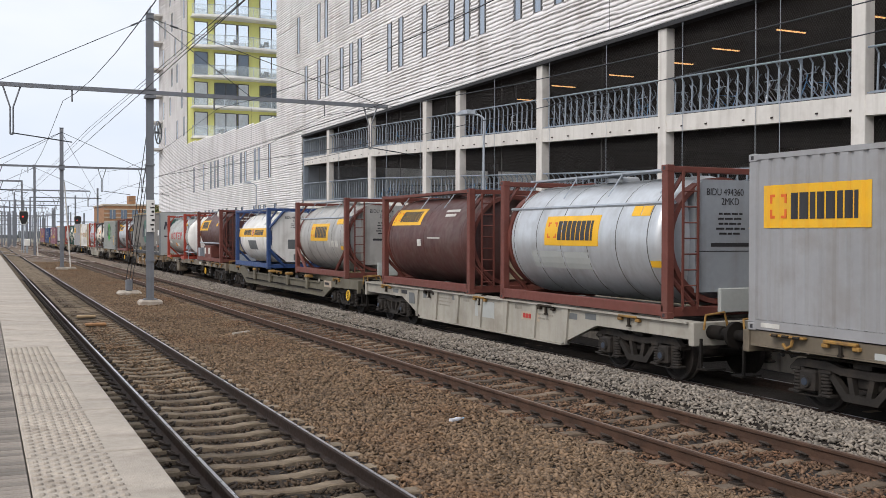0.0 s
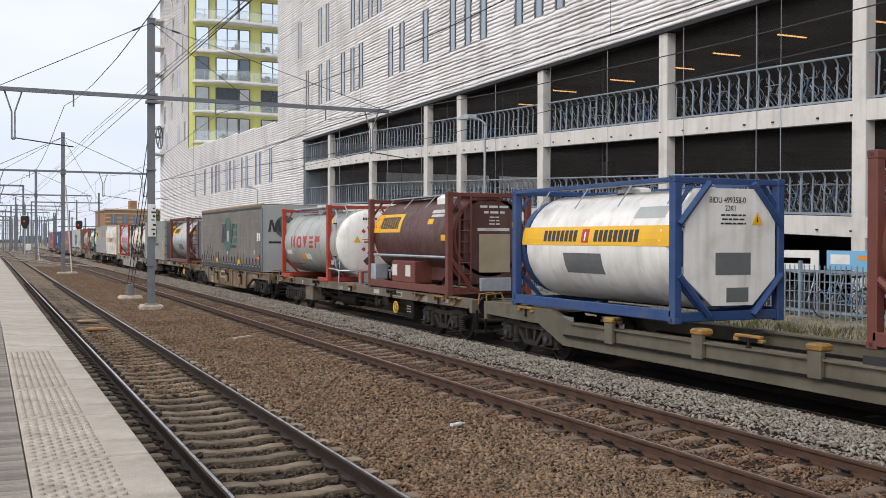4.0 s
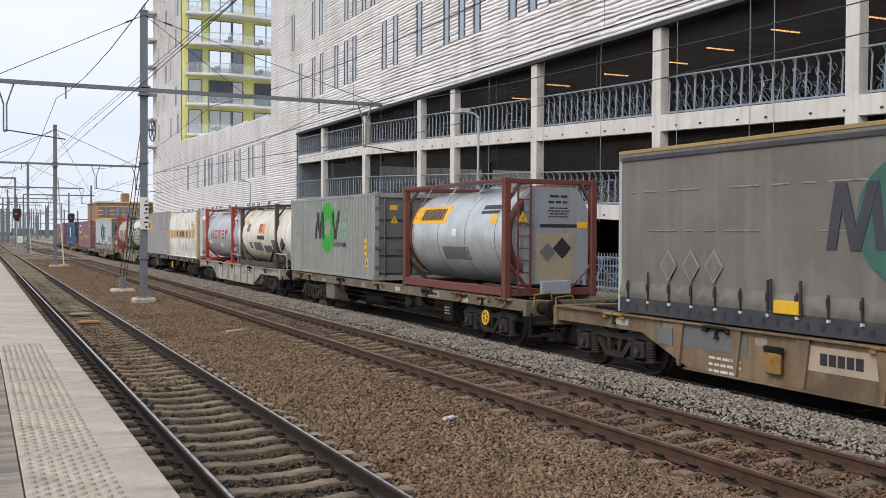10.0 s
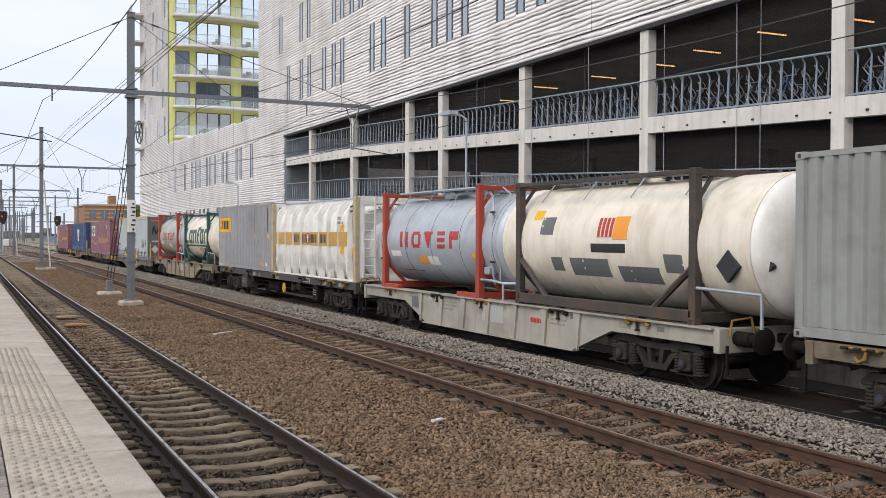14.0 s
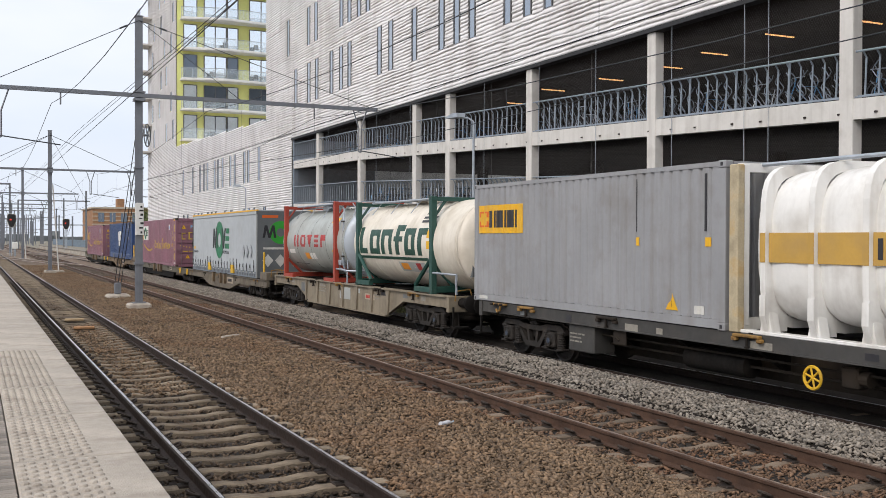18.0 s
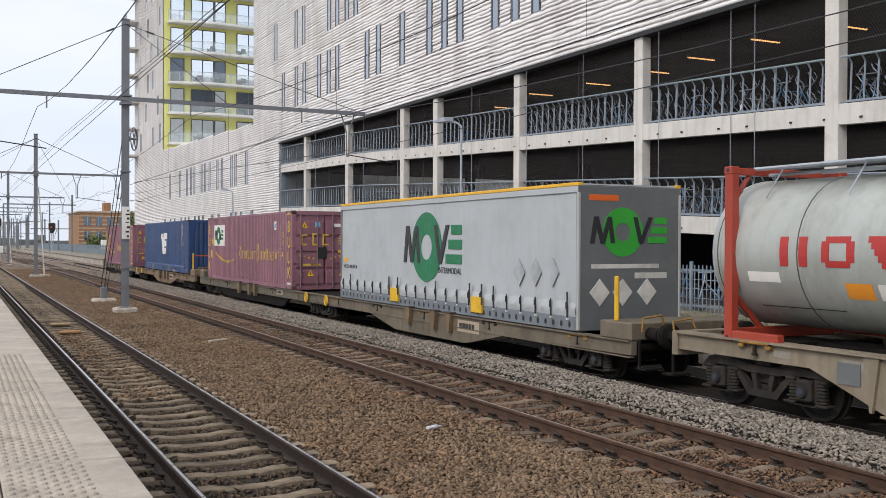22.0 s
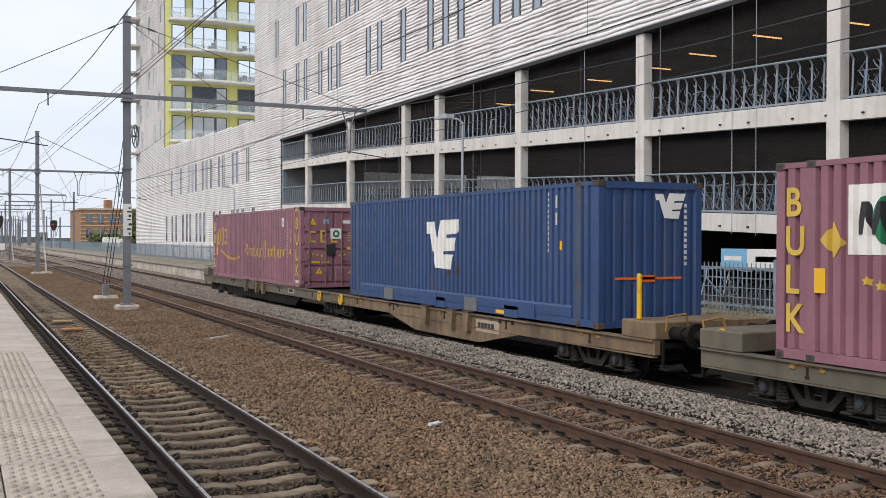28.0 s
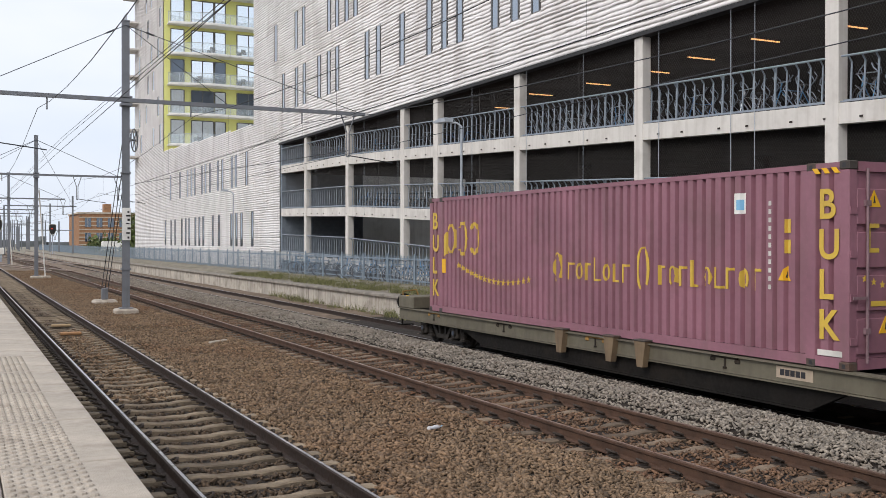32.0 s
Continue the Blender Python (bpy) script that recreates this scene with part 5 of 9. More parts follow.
# grey box at the head of the clip, and its twin further back
def grey_box(s, L, sign_y, label):
    c = box_container("bulk_container", label, s, HI, L, 2.74, GREY_C, doors=False, pitch=0.26, frame_m=GREY_C, depth=0.036)
    yellow_sign(c, sign_y, 1.59, 2.05, 0.65)
    for y in (0.5, 2.4):
        plate(c, y, y - 0.05, 1.6, 2.55, INK, name="slot")
        plate(c, y - 0.02, y - 0.12, 1.35, 1.5, SIGN, name="sticker")
    warn(c, 1.5, 0.25)
    plate(c, 0.75, 0.5, 0.22, 0.36, LABEL, name="sticker")
    plate(c, L - 0.3, L - 0.7, 0.06, 0.13, LABEL, name="data_plate", x=-1.251)
    return c


grey_box(-103.7, 9.1, 8.75, "light grey corrugated bulk container with a yellow sign")
grey_box(25.29, 8.82, 8.6, "light grey corrugated container with a yellow company sign")

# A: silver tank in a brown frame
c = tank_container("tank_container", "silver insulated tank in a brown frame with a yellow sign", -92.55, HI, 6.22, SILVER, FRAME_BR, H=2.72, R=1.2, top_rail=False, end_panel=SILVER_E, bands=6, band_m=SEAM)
cz = 2.72 / 2 + 0.02
barrel_sign(c, 4.3, 2.05, -6, 24, 1.2, cz)
part("mid_rail", Geo().tube((-1.0, 0.1, 2.06), (-1.0, 6.1, 2.06), 0.035, 6), M["galv"], c, "pale steel rain rail")
for k in range(2):
    barrel_patch(c, 1.25 - k * 0.3, 0.98 - k * 0.3, 22, 32, 1.2, cz, SIGN, "hazard_label")
barrel_patch(c, 0.62, 0.3, -24, -18, 1.2, cz, SIGN, "sticker")
barrel_patch(c, 4.9, 2.6, -30, -12, 1.2, cz, PANEL_L, "worn_patch", 0.003)
word(c, "BIDU 494360", 0.13, INK, "front", (-0.36, 0.031, 2.2), 0.86)
word(c, "2MKD", 0.13, INK, "front", (-0.02, 0.031, 2.03), 0.86)
fbars(c, 0.2, 1.9, 5, 0.75, 0.06, INK, 0.035)
fplate(c, -0.25, 0.75, 1.27, 1.34, INK, 0.035)
fplate(c, -0.6, 0.98, 1.18, 1.195, INK, 0.035, "seam")
fwarn(c, 0.75, 1.6, 0.035)

# B: brown tank in a brown frame
c = tank_container("tank_container", "dark brown insulated tank in a brown frame with a yellow sign", -84.7, HI, 5.95, BROWN, FRAME_BR, H=2.62, R=1.2, bands=3)
cz = 2.62 / 2 + 0.02
barrel_sign(c, 5.45, 2.1, 20, 46, 1.2, cz)
barrel_patch(c, 2.0, 1.2, 38, 42, 1.2, cz, LABEL, "text_bar")
barrel_patch(c, 1.9, 1.3, 31, 35, 1.2, cz, LABEL, "text_bar")
barrel_patch(c, 3.4, 3.15, -8, 1, 1.2, cz, LABEL, "round_sticker")
barrel_patch(c, 2.7, 1.9, 2, 3.5, 1.2, cz, LABEL, "text_bar")
fplate(c, -0.1, 0.6, 0.35, 1.3, POSTER, 0.03, "poster")
fbars(c, 0.25, 2.1, 4, 0.8, 0.07, LABEL, 0.05)

# C: dull silver tank with diagonal braces
c = tank_container("tank_container", "dull silver tank with diagonal brown braces and a yellow sign", -75.35, HI, 5.85, SILVER_B, FRAME_BR, H=2.7, R=1.2, diag=True, top_rail=False, end_panel=SILVER_B, bands=6, band_m=SEAM)
cz = 2.7 / 2 + 0.02
barrel_sign(c, 4.0, 2.0, -6, 24, 1.2, cz)
part("mid_rail", Geo().tube((-1.0, 0.1, 2.06), (-1.0, 5.75, 2.06), 0.035, 6), M["galv"], c, "pale steel rain rail")
for k in range(3):
    barrel_patch(c, 1.3 - k * 0.33, 1.0 - k * 0.33, 22, 32, 1.2, cz, SIGN, "hazard_label")
for k in range(3):
    barrel_patch(c, 2.1 - k * 0.42, 1.82 - k * 0.42, -16, -5, 1.2, cz, LABEL, "label_remains")
barrel_patch(c, 0.7, 0.25, -20, -14, 1.2, cz, SIGN, "sticker")
word(c, "BIDU 490669", 0.13, INK, "front", (-0.36, 0.031, 2.2), 0.86)
word(c, "2MKD", 0.13, INK, "front", (-0.02, 0.031, 2.03), 0.86)
fbars(c, 0.2, 1.9, 5, 0.75, 0.06, INK, 0.035)
fplate(c, -0.25, 0.75, 1.27, 1.34, INK, 0.035)
fwarn(c, 0.75, 1.6, 0.035)

# D: white tank with an ochre stripe in a blue frame
c = tank_container("tank_container", "white tank with ochre stripe in a dark blue frame", -65.33, HI, 5.88, WHITE_T, FRAME_BLUE, H=2.6, R=1.12, bands=1, ladder=False)
cz = 2.6 / 2 + 0.02
barrel_patch(c, 5.65, 0.25, 2, 22, 1.12, cz, SIGN, "stripe")
for i in range(8):
    barrel_patch(c, 4.7 - i * 0.17, 4.58 - i * 0.17, 6, 18, 1.12, cz, INK, "block_mark", 0.011)
barrel_patch(c, 3.2, 2.95, 5, 19, 1.12, cz, RED_P, "shield", 0.011)
barrel_patch(c, 3.1, 3.05, 7, 16, 1.12, cz, WHITE_T, "cross", 0.014)
for i in range(9):
    barrel_patch(c, 2.75 - i * 0.17, 2.63 - i * 0.17, 6, 18, 1.12, cz, INK, "block_mark", 0.011)
barrel_patch(c, 3.9, 2.5, -28, -6, 1.12, cz, PANEL_D, "placard")
barrel_patch(c, 1.6, 0.6, 30, 44, 1.12, cz, PANEL_L, "text_panel", 0.003)
pts = [(-0.42, 0.3), (0.5, 0.3), (1.02, 0.8), (1.02, 1.8), (0.6, 2.4), (-0.6, 2.4), (-1.02, 1.8), (-1.02, 0.8)]
part("end_panel", Geo().prism(pts, 1, 0.0, 0.3), WHITE_T, c, "white octagonal end")
for sx in (-1, 1):
    part("brace", Geo().box(sx * 1.15, sx * 1.02, 0.02, 0.1, 1.7, 1.72), FRAME_BLUE, c)
    for z0, z1 in ((0.85, 0.12), (1.75, 2.5)):
        part("brace", Geo().tube((sx * 1.16, -0.02, z0), (sx * 0.5, -0.02, z1), 0.06, 6), FRAME_BLUE, c)
word(c, "BIDU 499358-0", 0.11, INK, "front", (-0.5, -0.004, 2.14), 0.86)
word(c, "22K1", 0.1, INK, "front", (-0.14, -0.004, 2.0), 0.86)
fbars(c, 0.05, 1.95, 3, 0.6, 0.05, INK, 0.0)
fwarn(c, 0.6, 1.75, 0.0)
fplate(c, -0.35, 0.45, 0.85, 1.25, PANEL_D, 0.0, "placard")
fplate(c, -0.1, 0.4, 0.36, 0.62, PANEL_D, 0.0, "placard")

# E: brown bulk tank with control boxes
c = tank_container("bulk_tank_container", "dark brown bulk tank with red control boxes in a brown frame", -55.95, HI, 5.9, BROWN, FRAME_BR, H=2.72, R=1.12, top_rail=False, bands=3, cz=1.56)
barrel_sign(c, 5.75, 2.15, 6, 36, 1.12, 1.56)
part("hopper", Geo().prism([(0.7, 0.9), (5.3, 0.9), (4.6, 0.34), (1.5, 0.34)], 0, -0.72, 0.72), BROWN, c, "sloping discharge hopper")
part("mid_rail", Geo().tube((-1.1, 0.1, 1.0), (-1.1, 5.8, 1.0), 0.04, 6), M["galv"], c)
box = part("control_box", Geo().box(-1.24, -0.7, 2.2, 3.9, 0.24, 0.86, 0.02), FRAME_BR, c, "red-brown control box")
for y in (2.5, 3.5):
    plate(box, y, y + 0.36, 0.42, 0.74, LABEL, -1.241, "box_door")
part("control_box", Geo().box(-1.22, -0.8, 5.35, 5.85, 0.24, 0.72, 0.02), M["galv"], c, "grey valve box")
part("tarpaulin", Geo().box(-1.25, -0.85, 0.16, 0.75, 2.3, 2.66, 0.1), M["white"], c, "bundled white sheet")
barrel_patch(c, 1.7, 0.6, 34, 40, 1.12, 1.56, LABEL, "text_bar")
barrel_patch(c, 1.6, 0.8, 28, 32, 1.12, 1.56, LABEL, "text_bar")
barrel_patch(c, 1.7, 1.35, 17, 25, 1.12, 1.56, SIGN, "hazard_label")
barrel_patch(c, 0.7, 0.2, -6, 2, 1.12, 1.56, SIGN, "hazard_label")
pts = [(-0.75, 0.3), (0.7, 0.3), (1.0, 0.7), (1.0, 1.9), (0.65, 2.5), (-0.5, 2.5), (-0.75, 2.2)]
part("end_panel", Geo().prism(pts, 1, 0.06, 0.3), BROWN, c, "flat brown end panel")
fplate(c, -0.3, 0.62, 0.6, 1.62, POSTER, 0.06, "poster", "beige sheet")
fbars(c, 0.15, 2.4, 2, 0.85, 0.1, LABEL, 0.06)
fbars(c, 0.15, 2.1, 3, 0.35, 0.06, LABEL, 0.06)
fplate(c, -0.35, 0.6, 1.7, 1.78, LABEL, 0.06, "text_bar")
fplate(c, 0.68, 0.95, 1.8, 1.95, SIGN, 0.06, "sticker")
part("document_box", Geo().box(-0.3, 0.62, -0.05, 0.055, 0.1, 0.46, 0.015), M["galv"], c)
for sx in (-1, 1):
    part("brace", Geo().tube((sx * 1.12, 0.02, 0.95), (sx * 0.55, 0.02, 0.2), 0.06, 6), FRAME_BR, c)


# the tanks that stand out of short red frames
def red_frame_tank(s, skin, label, ends, group="red framed tanks"):
    c = tank_container("tank_container", label, s, HI - 0.06, 5.95, skin, FRAME_RED, H=2.74, R=1.17, y0=-1.0, y1=6.6, cap=ends, bands=5, ladder=False, group=group, open_frame=True, band_m=SEAM)
    cz = 2.74 / 2 + 0.02
    # a trade name as five plain red shapes: two posts, a ring, a wedge, three bars, a post with a block
    wide = lambda y: 4.85 - (4.85 - y) * 1.22
    mark = lambda a, b, lo, hi: barrel_patch(c, wide(a), wide(b), lo * 1.12 - 7, hi * 1.12 - 7, 1.17, cz, RED_P, "block_mark", 0.008)
    for a in (4.85, 4.55):
        mark(a, a - 0.13, -2, 17)
    for a, b, lo, hi in ((4.2, 4.09, 1, 14), (3.84, 3.73, 1, 14), (4.14, 3.79, -2, 2), (4.14, 3.79, 13, 17)):
        mark(a, b, lo, hi)
    for k in range(5):
        mark(3.335 + 0.045 * (k + 0.6), 3.335 - 0.045 * (k + 0.6), -2 + 3.8 * k, 1.8 + 3.8 * k)
    for k in range(3):
        mark(2.88, 2.52, -2 + 7.3 * k, 2.4 + 7.3 * k)
    mark(2.3, 2.18, -2, 17)
    mark(2.16, 1.9, 8, 17)
    for y, w, m in ((3.7, 0.45, "orange"), (3.15, 0.22, "white"), (2.85, 0.3, "white")):
        barrel_patch(c, y, y - w, -32, -20, 1.17, cz, M[m], "hazard_label")
    barrel_patch(c, 5.55, 4.9, -22, -14, 1.17, cz, M["white"], "data_plate")
    for k in range(2):
        barrel_patch(c, 1.05 - k * 0.36, 0.74 - k * 0.36, 33, 44, 1.17, cz, SIGN if skin is not HOYER_B else LABEL, "hazard_label")
    barrel_patch(c, 0.55, 0.25, -20, -14, 1.17, cz, SIGN, "sticker")
    # bent pipes, a platform rail, a cabinet and a ladder round the front dome
    part("vent_pipe", Geo().path([(-0.9, 0.2, 2.62), (-0.98, -0.2, 2.45), (-1.06, -0.38, 2.1), (-1.12, -0.42, 1.4), (-1.08, -0.4, 0.72), (-1.0, -0.36, 0.4)], 0.03, 7), M["galv"], c)
    part("vent_pipe", Geo().path([(-0.6, 0.0, 2.68), (-0.66, -0.5, 2.5), (-0.92, -0.62, 2.0), (-1.02, -0.64, 1.3), (-1.0, -0.62, 0.5)], 0.022, 7), M["galv"], c)
    for z in (0.9, 1.5, 2.05):
        part("pipe_clamp", Geo().box(-1.15, -1.05, -0.47, -0.35, z, z + 0.05, 0.01), FRAME_BLACK, c)
    part("hand_rail", Geo().path([(-1.18, 0.1, 0.5), (-1.19, -0.5, 0.5), (-1.19, -1.1, 0.46), (-0.9, -1.3, 0.46), (0.9, -1.3, 0.46), (1.19, -1.1, 0.46)], 0.032, 6), M["galv"], c)
    for x, y in ((-1.19, -1.08), (-0.5, -1.3), (0.6, -1.3), (1.19, -1.08)):
        part("rail_post", Geo().tube((x, y, 0.0), (x, y, 0.46), 0.026, 6), M["galv"], c)
    part("front_step", Geo().box(-1.2, 1.2, -1.34, 0.0, -0.02, 0.02), M["galv"], c, "grated front step")
    cab = part("valve_cabinet", Geo().box(-0.42, 0.42, -1.28, -0.86, 0.021, 0.42, 0.02), FRAME_RED, c, "red valve cabinet")
    part("cabinet_door", Geo().box(-0.36, 0.36, -1.292, -1.2801, 0.05, 0.39, 0.003), PANEL_L, cab, "grey cabinet door")
    part("seal_box", Geo().box(-1.14, -0.92, -0.3, -0.06, 0.62, 0.8, 0.02), M["galv"], c)
    lad = part("ladder", Geo().tube((0.72, -1.18, 0.4), (0.66, -0.9, 2.6), 0.022, 6).tube((1.05, -1.14, 0.4), (0.98, -0.86, 2.6), 0.022, 6), M["galv"], c, "pale steel ladder")
    for k in range(8):
        q = (k + 0.5) / 8
        part("rung", Geo().tube((0.72 - 0.06 * q, -1.18 + 0.28 * q, 0.4 + 2.2 * q), (1.05 - 0.07 * q, -1.14 + 0.28 * q, 0.4 + 2.2 * q), 0.016, 5), M["galv"], lad)
    # pipes and a cable on the roof
    part("roof_pipe", Geo().path([(-0.45, 0.2, 2.6), (-0.5, 2.0, 2.62), (-0.55, 2.6, 2.58), (-0.5, 4.0, 2.62), (-0.45, 5.8, 2.62)], 0.03, 6), M["galv"], c)
    part("roof_box", Geo().box(-0.55, -0.1, 2.7, 3.3, 2.5, 2.7, 0.03), M["galv"], c)
    barrel_patch(c, 5.5, 3.9, -44, -43, 1.17, cz, INK, "hanging_cable", 0.012)
    # writing and marks on the dome
    at_x, at_z = 0.05, 1.5

    def on_dome(pts, m, name="block_mark", lift=0.008):
        """A thin print that follows the dome; pts: its outline in x and z."""
        v = []
        for off in (lift, -0.01):
            for x, z in pts:
                r = min(0.99, math.hypot(x, z - cz) / (1.17 * 0.995))
                v.append((x, -1.0 + 0.32 * (1 - math.cos(math.asin(r ** 1.25))) - off, z))
        n = len(pts)
        return part(name, Geo().add(v, [tuple(range(n)), tuple(range(2 * n - 1, n - 1, -1))] + [(i, n + i, n + (i + 1) % n, (i + 1) % n) for i in range(n)]), m, c)

    def strip(x, z, w, h, m, name):
        k = max(1, int(w / 0.12))
        on_dome([(x + w * i / k, z) for i in range(k + 1)] + [(x + w * (k - i) / k, z + h) for i in range(k + 1)], m, name)
    for q, (z, w) in enumerate(((2.2, 0.62), (2.08, 0.26))):
        for k in range(int(w / 0.09)):
            if (k + q) % 6 != 4:
                strip(at_x - w / 2 + 0.09 * k, z, 0.065, 0.085, INK, "text_bar")
    strip(at_x - 0.36, at_z + 0.01, 0.72, 0.02, RED_P, "line_mark")
    strip(at_x - 0.3, at_z - 0.09, 0.6, 0.05, RED_P, "text_bar")
    for k in range(12):
        a = 2 * math.pi * (k + 0.5) / 12
        if abs(math.sin(a)) > 0.35:
            ca, sa = math.cos(a), math.sin(a)
            quad = [(at_x + ca * rr - sa * ww, at_z + sa * rr + ca * ww) for rr, ww in ((0.38, 0.05), (0.38, -0.05), (0.5, -0.06), (0.5, 0.06))]
            on_dome(quad, RED_P)
    for x, m in ((-0.12, SEAM), (0.18, M["white"])):
        on_dome([(x - 0.15, 0.78), (x, 0.63), (x + 0.15, 0.78), (x, 0.93)], m, "hazard_diamond")
    on_dome([(-0.62, 1.42), (-0.36, 1.42), (-0.49, 1.64)], SIGN, "warning_triangle")
    return c


red_frame_tank(-45.95, HOYER_G, "greenish grey tank with white domed ends in a red frame", WHITE_T)
red_frame_tank(7.78, HOYER_B, "blue-grey tank with red block letters in a red frame", HOYER_B)
red_frame_tank(44.29, HOYER_G, "dirty greenish grey tank with pale domes in a red frame", HOYER_B)

# H: silver tank with a beige poster on its end
c = tank_container("tank_container", "silver tank in a red-brown frame with a beige end poster", -19.15, HI, 6.0, SILVER, FRAME_BR, H=2.76, R=1.17, bands=4, ladder=True, band_m=SEAM)
cz = 2.76 / 2 + 0.02
barrel_sign(c, 5.6, 2.15, 16, 42, 1.17, cz)
barrel_patch(c, 3.6, 2.1, -30, -13, 1.17, cz, PANEL_D, "dirty_placard", 0.005)
barrel_patch(c, 1.6, 0.5, 34, 40, 1.17, cz, INK, "text_bar")
barrel_patch(c, 1.6, 0.7, 28, 32, 1.17, cz, INK, "text_bar")
barrel_patch(c, 1.0, 0.65, 16, 26, 1.17, cz, SIGN, "hazard_label")
barrel_patch(c, 2.95, 2.75, 0, 9, 1.17, cz, M["white"], "round_sticker")
pts = [(-0.72, 0.3), (0.75, 0.3), (1.02, 0.6), (1.02, 2.05), (0.7, 2.56), (-0.45, 2.56), (-0.72, 2.3)]
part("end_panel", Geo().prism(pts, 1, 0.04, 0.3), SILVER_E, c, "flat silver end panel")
fplate(c, -0.4, 0.62, 0.4, 1.48, POSTER, 0.04, "poster", "beige sheet with dark diamonds")
for x, z, k in ((-0.1, 1.05, 0.22), (0.3, 1.14, 0.25)):
    part("dark_diamond", Geo().prism([(x, z - k), (x + k, z), (x, z + k), (x - k, z)], 1, 0.026, 0.036), INK if x > 0 else PANEL_D, c)
fbars(c, 0.2, 2.4, 2, 0.7, 0.09, INK, 0.04)
fbars(c, 0.2, 2.1, 4, 0.7, 0.045, INK, 0.04)
fplate(c, -0.3, 0.7, 1.62, 1.7, INK, 0.04, "text_bar")
fwarn(c, -0.8, 1.75, -0.035)
fplate(c, 0.72, 1.0, 1.6, 1.75, SIGN, 0.04, "sticker")
part("document_box", Geo().box(-0.3, 0.5, -0.06, 0.035, 0.06, 0.38, 0.015), M["galv"], c)

# J: cream tank with dark scuffed labels
c = tank_container("tank_container", "cream-coloured dirty tank with black diamonds in a dark frame", 0.12, HI, 5.92, CREAM_T, FRAME_BLACK, H=2.62, R=1.2, y0=-1.55, y1=6.9, cap=WHITE_T, bands=6, diag=True, ladder=False)
cz = 2.62 / 2 + 0.02
for k in range(4):
    barrel_patch(c, 2.9 - k * 0.13, 2.82 - k * 0.13, 6, 24, 1.2, cz, RED_P, "stroke", 0.008)
barrel_patch(c, 2.4, 1.95, 4, 25, 1.2, cz, M["orange"], "square_mark")
barrel_patch(c, 3.1, 2.0, -8, 0, 1.2, cz, INK, "text_bar")
for y, w, a, b in ((5.0, 0.5, 8, 26), (4.6, 0.4, -28, -14), (3.9, 1.3, -32, -14), (2.3, 1.2, -36, -20), (0.9, 0.5, -24, -8)):
    barrel_patch(c, y, y - w, a, b, 1.2, cz, PANEL_D, "scuffed_label", 0.006)
barrel_patch(c, 5.4, 5.05, 24, 34, 1.2, cz, SIGN, "hazard_label")
for y, z, k in ((-0.75, 1.0, 0.26), (-1.25, 1.02, 0.24)):
    x = -1.2 if y > -1 else -0.95
    part("black_diamond", Geo().prism([(y - k, z), (y, z + k), (y + k, z), (y, z - k)], 0, x - 0.02, x + 0.05), INK, c, "black diamond placard")
for k in range(3):
    part("stroke", Geo().box(-0.86 + k * 0.12, -0.79 + k * 0.12, -1.42 - k * 0.02, -1.36, 1.5, 1.85), RED_P, c)
part("hand_rail", Geo().path([(-1.2, 0.0, 0.62), (-1.2, -1.5, 0.58), (-1.2, -1.5, 0.06)], 0.03, 6), M["galv"], c)

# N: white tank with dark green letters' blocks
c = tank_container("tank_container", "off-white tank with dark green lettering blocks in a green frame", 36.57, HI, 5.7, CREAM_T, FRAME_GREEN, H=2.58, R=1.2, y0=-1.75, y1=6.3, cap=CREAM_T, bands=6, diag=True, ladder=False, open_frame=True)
cz = 2.58 / 2 + 0.02
for y, w, tall, shape in ((5.48, 0.63, 24, "l"), (4.61, 0.79, 20, "box"), (3.69, 0.8, 20, "arch"), (2.6, 0.58, 26, "f"), (1.94, 0.7, 21, "box"), (1.04, 0.58, 21, "r")):
    k = 0.26
    barrel_patch(c, y, y - k, -15, tall, 1.2, cz, GREEN_P, "block_mark", 0.008)
    if shape == "l":
        barrel_patch(c, y - k, y - w, -15, -7, 1.2, cz, GREEN_P, "block_mark", 0.008)
    else:
        barrel_patch(c, y - k, y - w, tall - 9, tall, 1.2, cz, GREEN_P, "block_mark", 0.008)
    if shape in ("box", "arch"):
        barrel_patch(c, y - w + k * 0.85, y - w, -15, tall - 9, 1.2, cz, GREEN_P, "block_mark", 0.008)
    if shape == "box":
        barrel_patch(c, y - k, y - w + k * 0.85, -15, -7, 1.2, cz, GREEN_P, "block_mark", 0.008)
    if shape == "f":
        barrel_patch(c, y + 0.12, y - w * 0.85, 3, 10, 1.2, cz, GREEN_P, "block_mark", 0.008)
barrel_patch(c, 5.45, 0.45, -22, -18, 1.2, cz, GREEN_P, "line_mark", 0.008)
barrel_patch(c, 2.6, 0.8, -40, -25, 1.2, cz, PANEL_L, "label_field")
barrel_patch(c, 2.45, 1.95, -37, -27, 1.2, cz, M["orange"], "hazard_label", 0.011)
barrel_patch(c, 1.4, 1.1, -37, -26, 1.2, cz, RED_P, "hazard_label", 0.011)
for k in range(2):
    barrel_patch(c, 0.45, 0.12, -6 + k * 14, 4 + k * 14, 1.2, cz, SIGN, "hazard_label")
for a, w in ((42, 0.35), (35, 0.85), (29, 0.9)):
    barrel_patch(c, 1.05, 1.05 - w, a, a + 3.5, 1.2, cz, INK, "text_bar")
part("round_mark", Geo().lathe([(-1.62, 0.001), (-1.62, 0.34), (-1.55, 0.36)], 24, 1, (-0.45, 0, 1.35)), GREEN_P, c)
part("placard", Geo().box(-0.86, -0.42, -1.62, -1.5, 0.5, 0.86), PANEL_D, c)
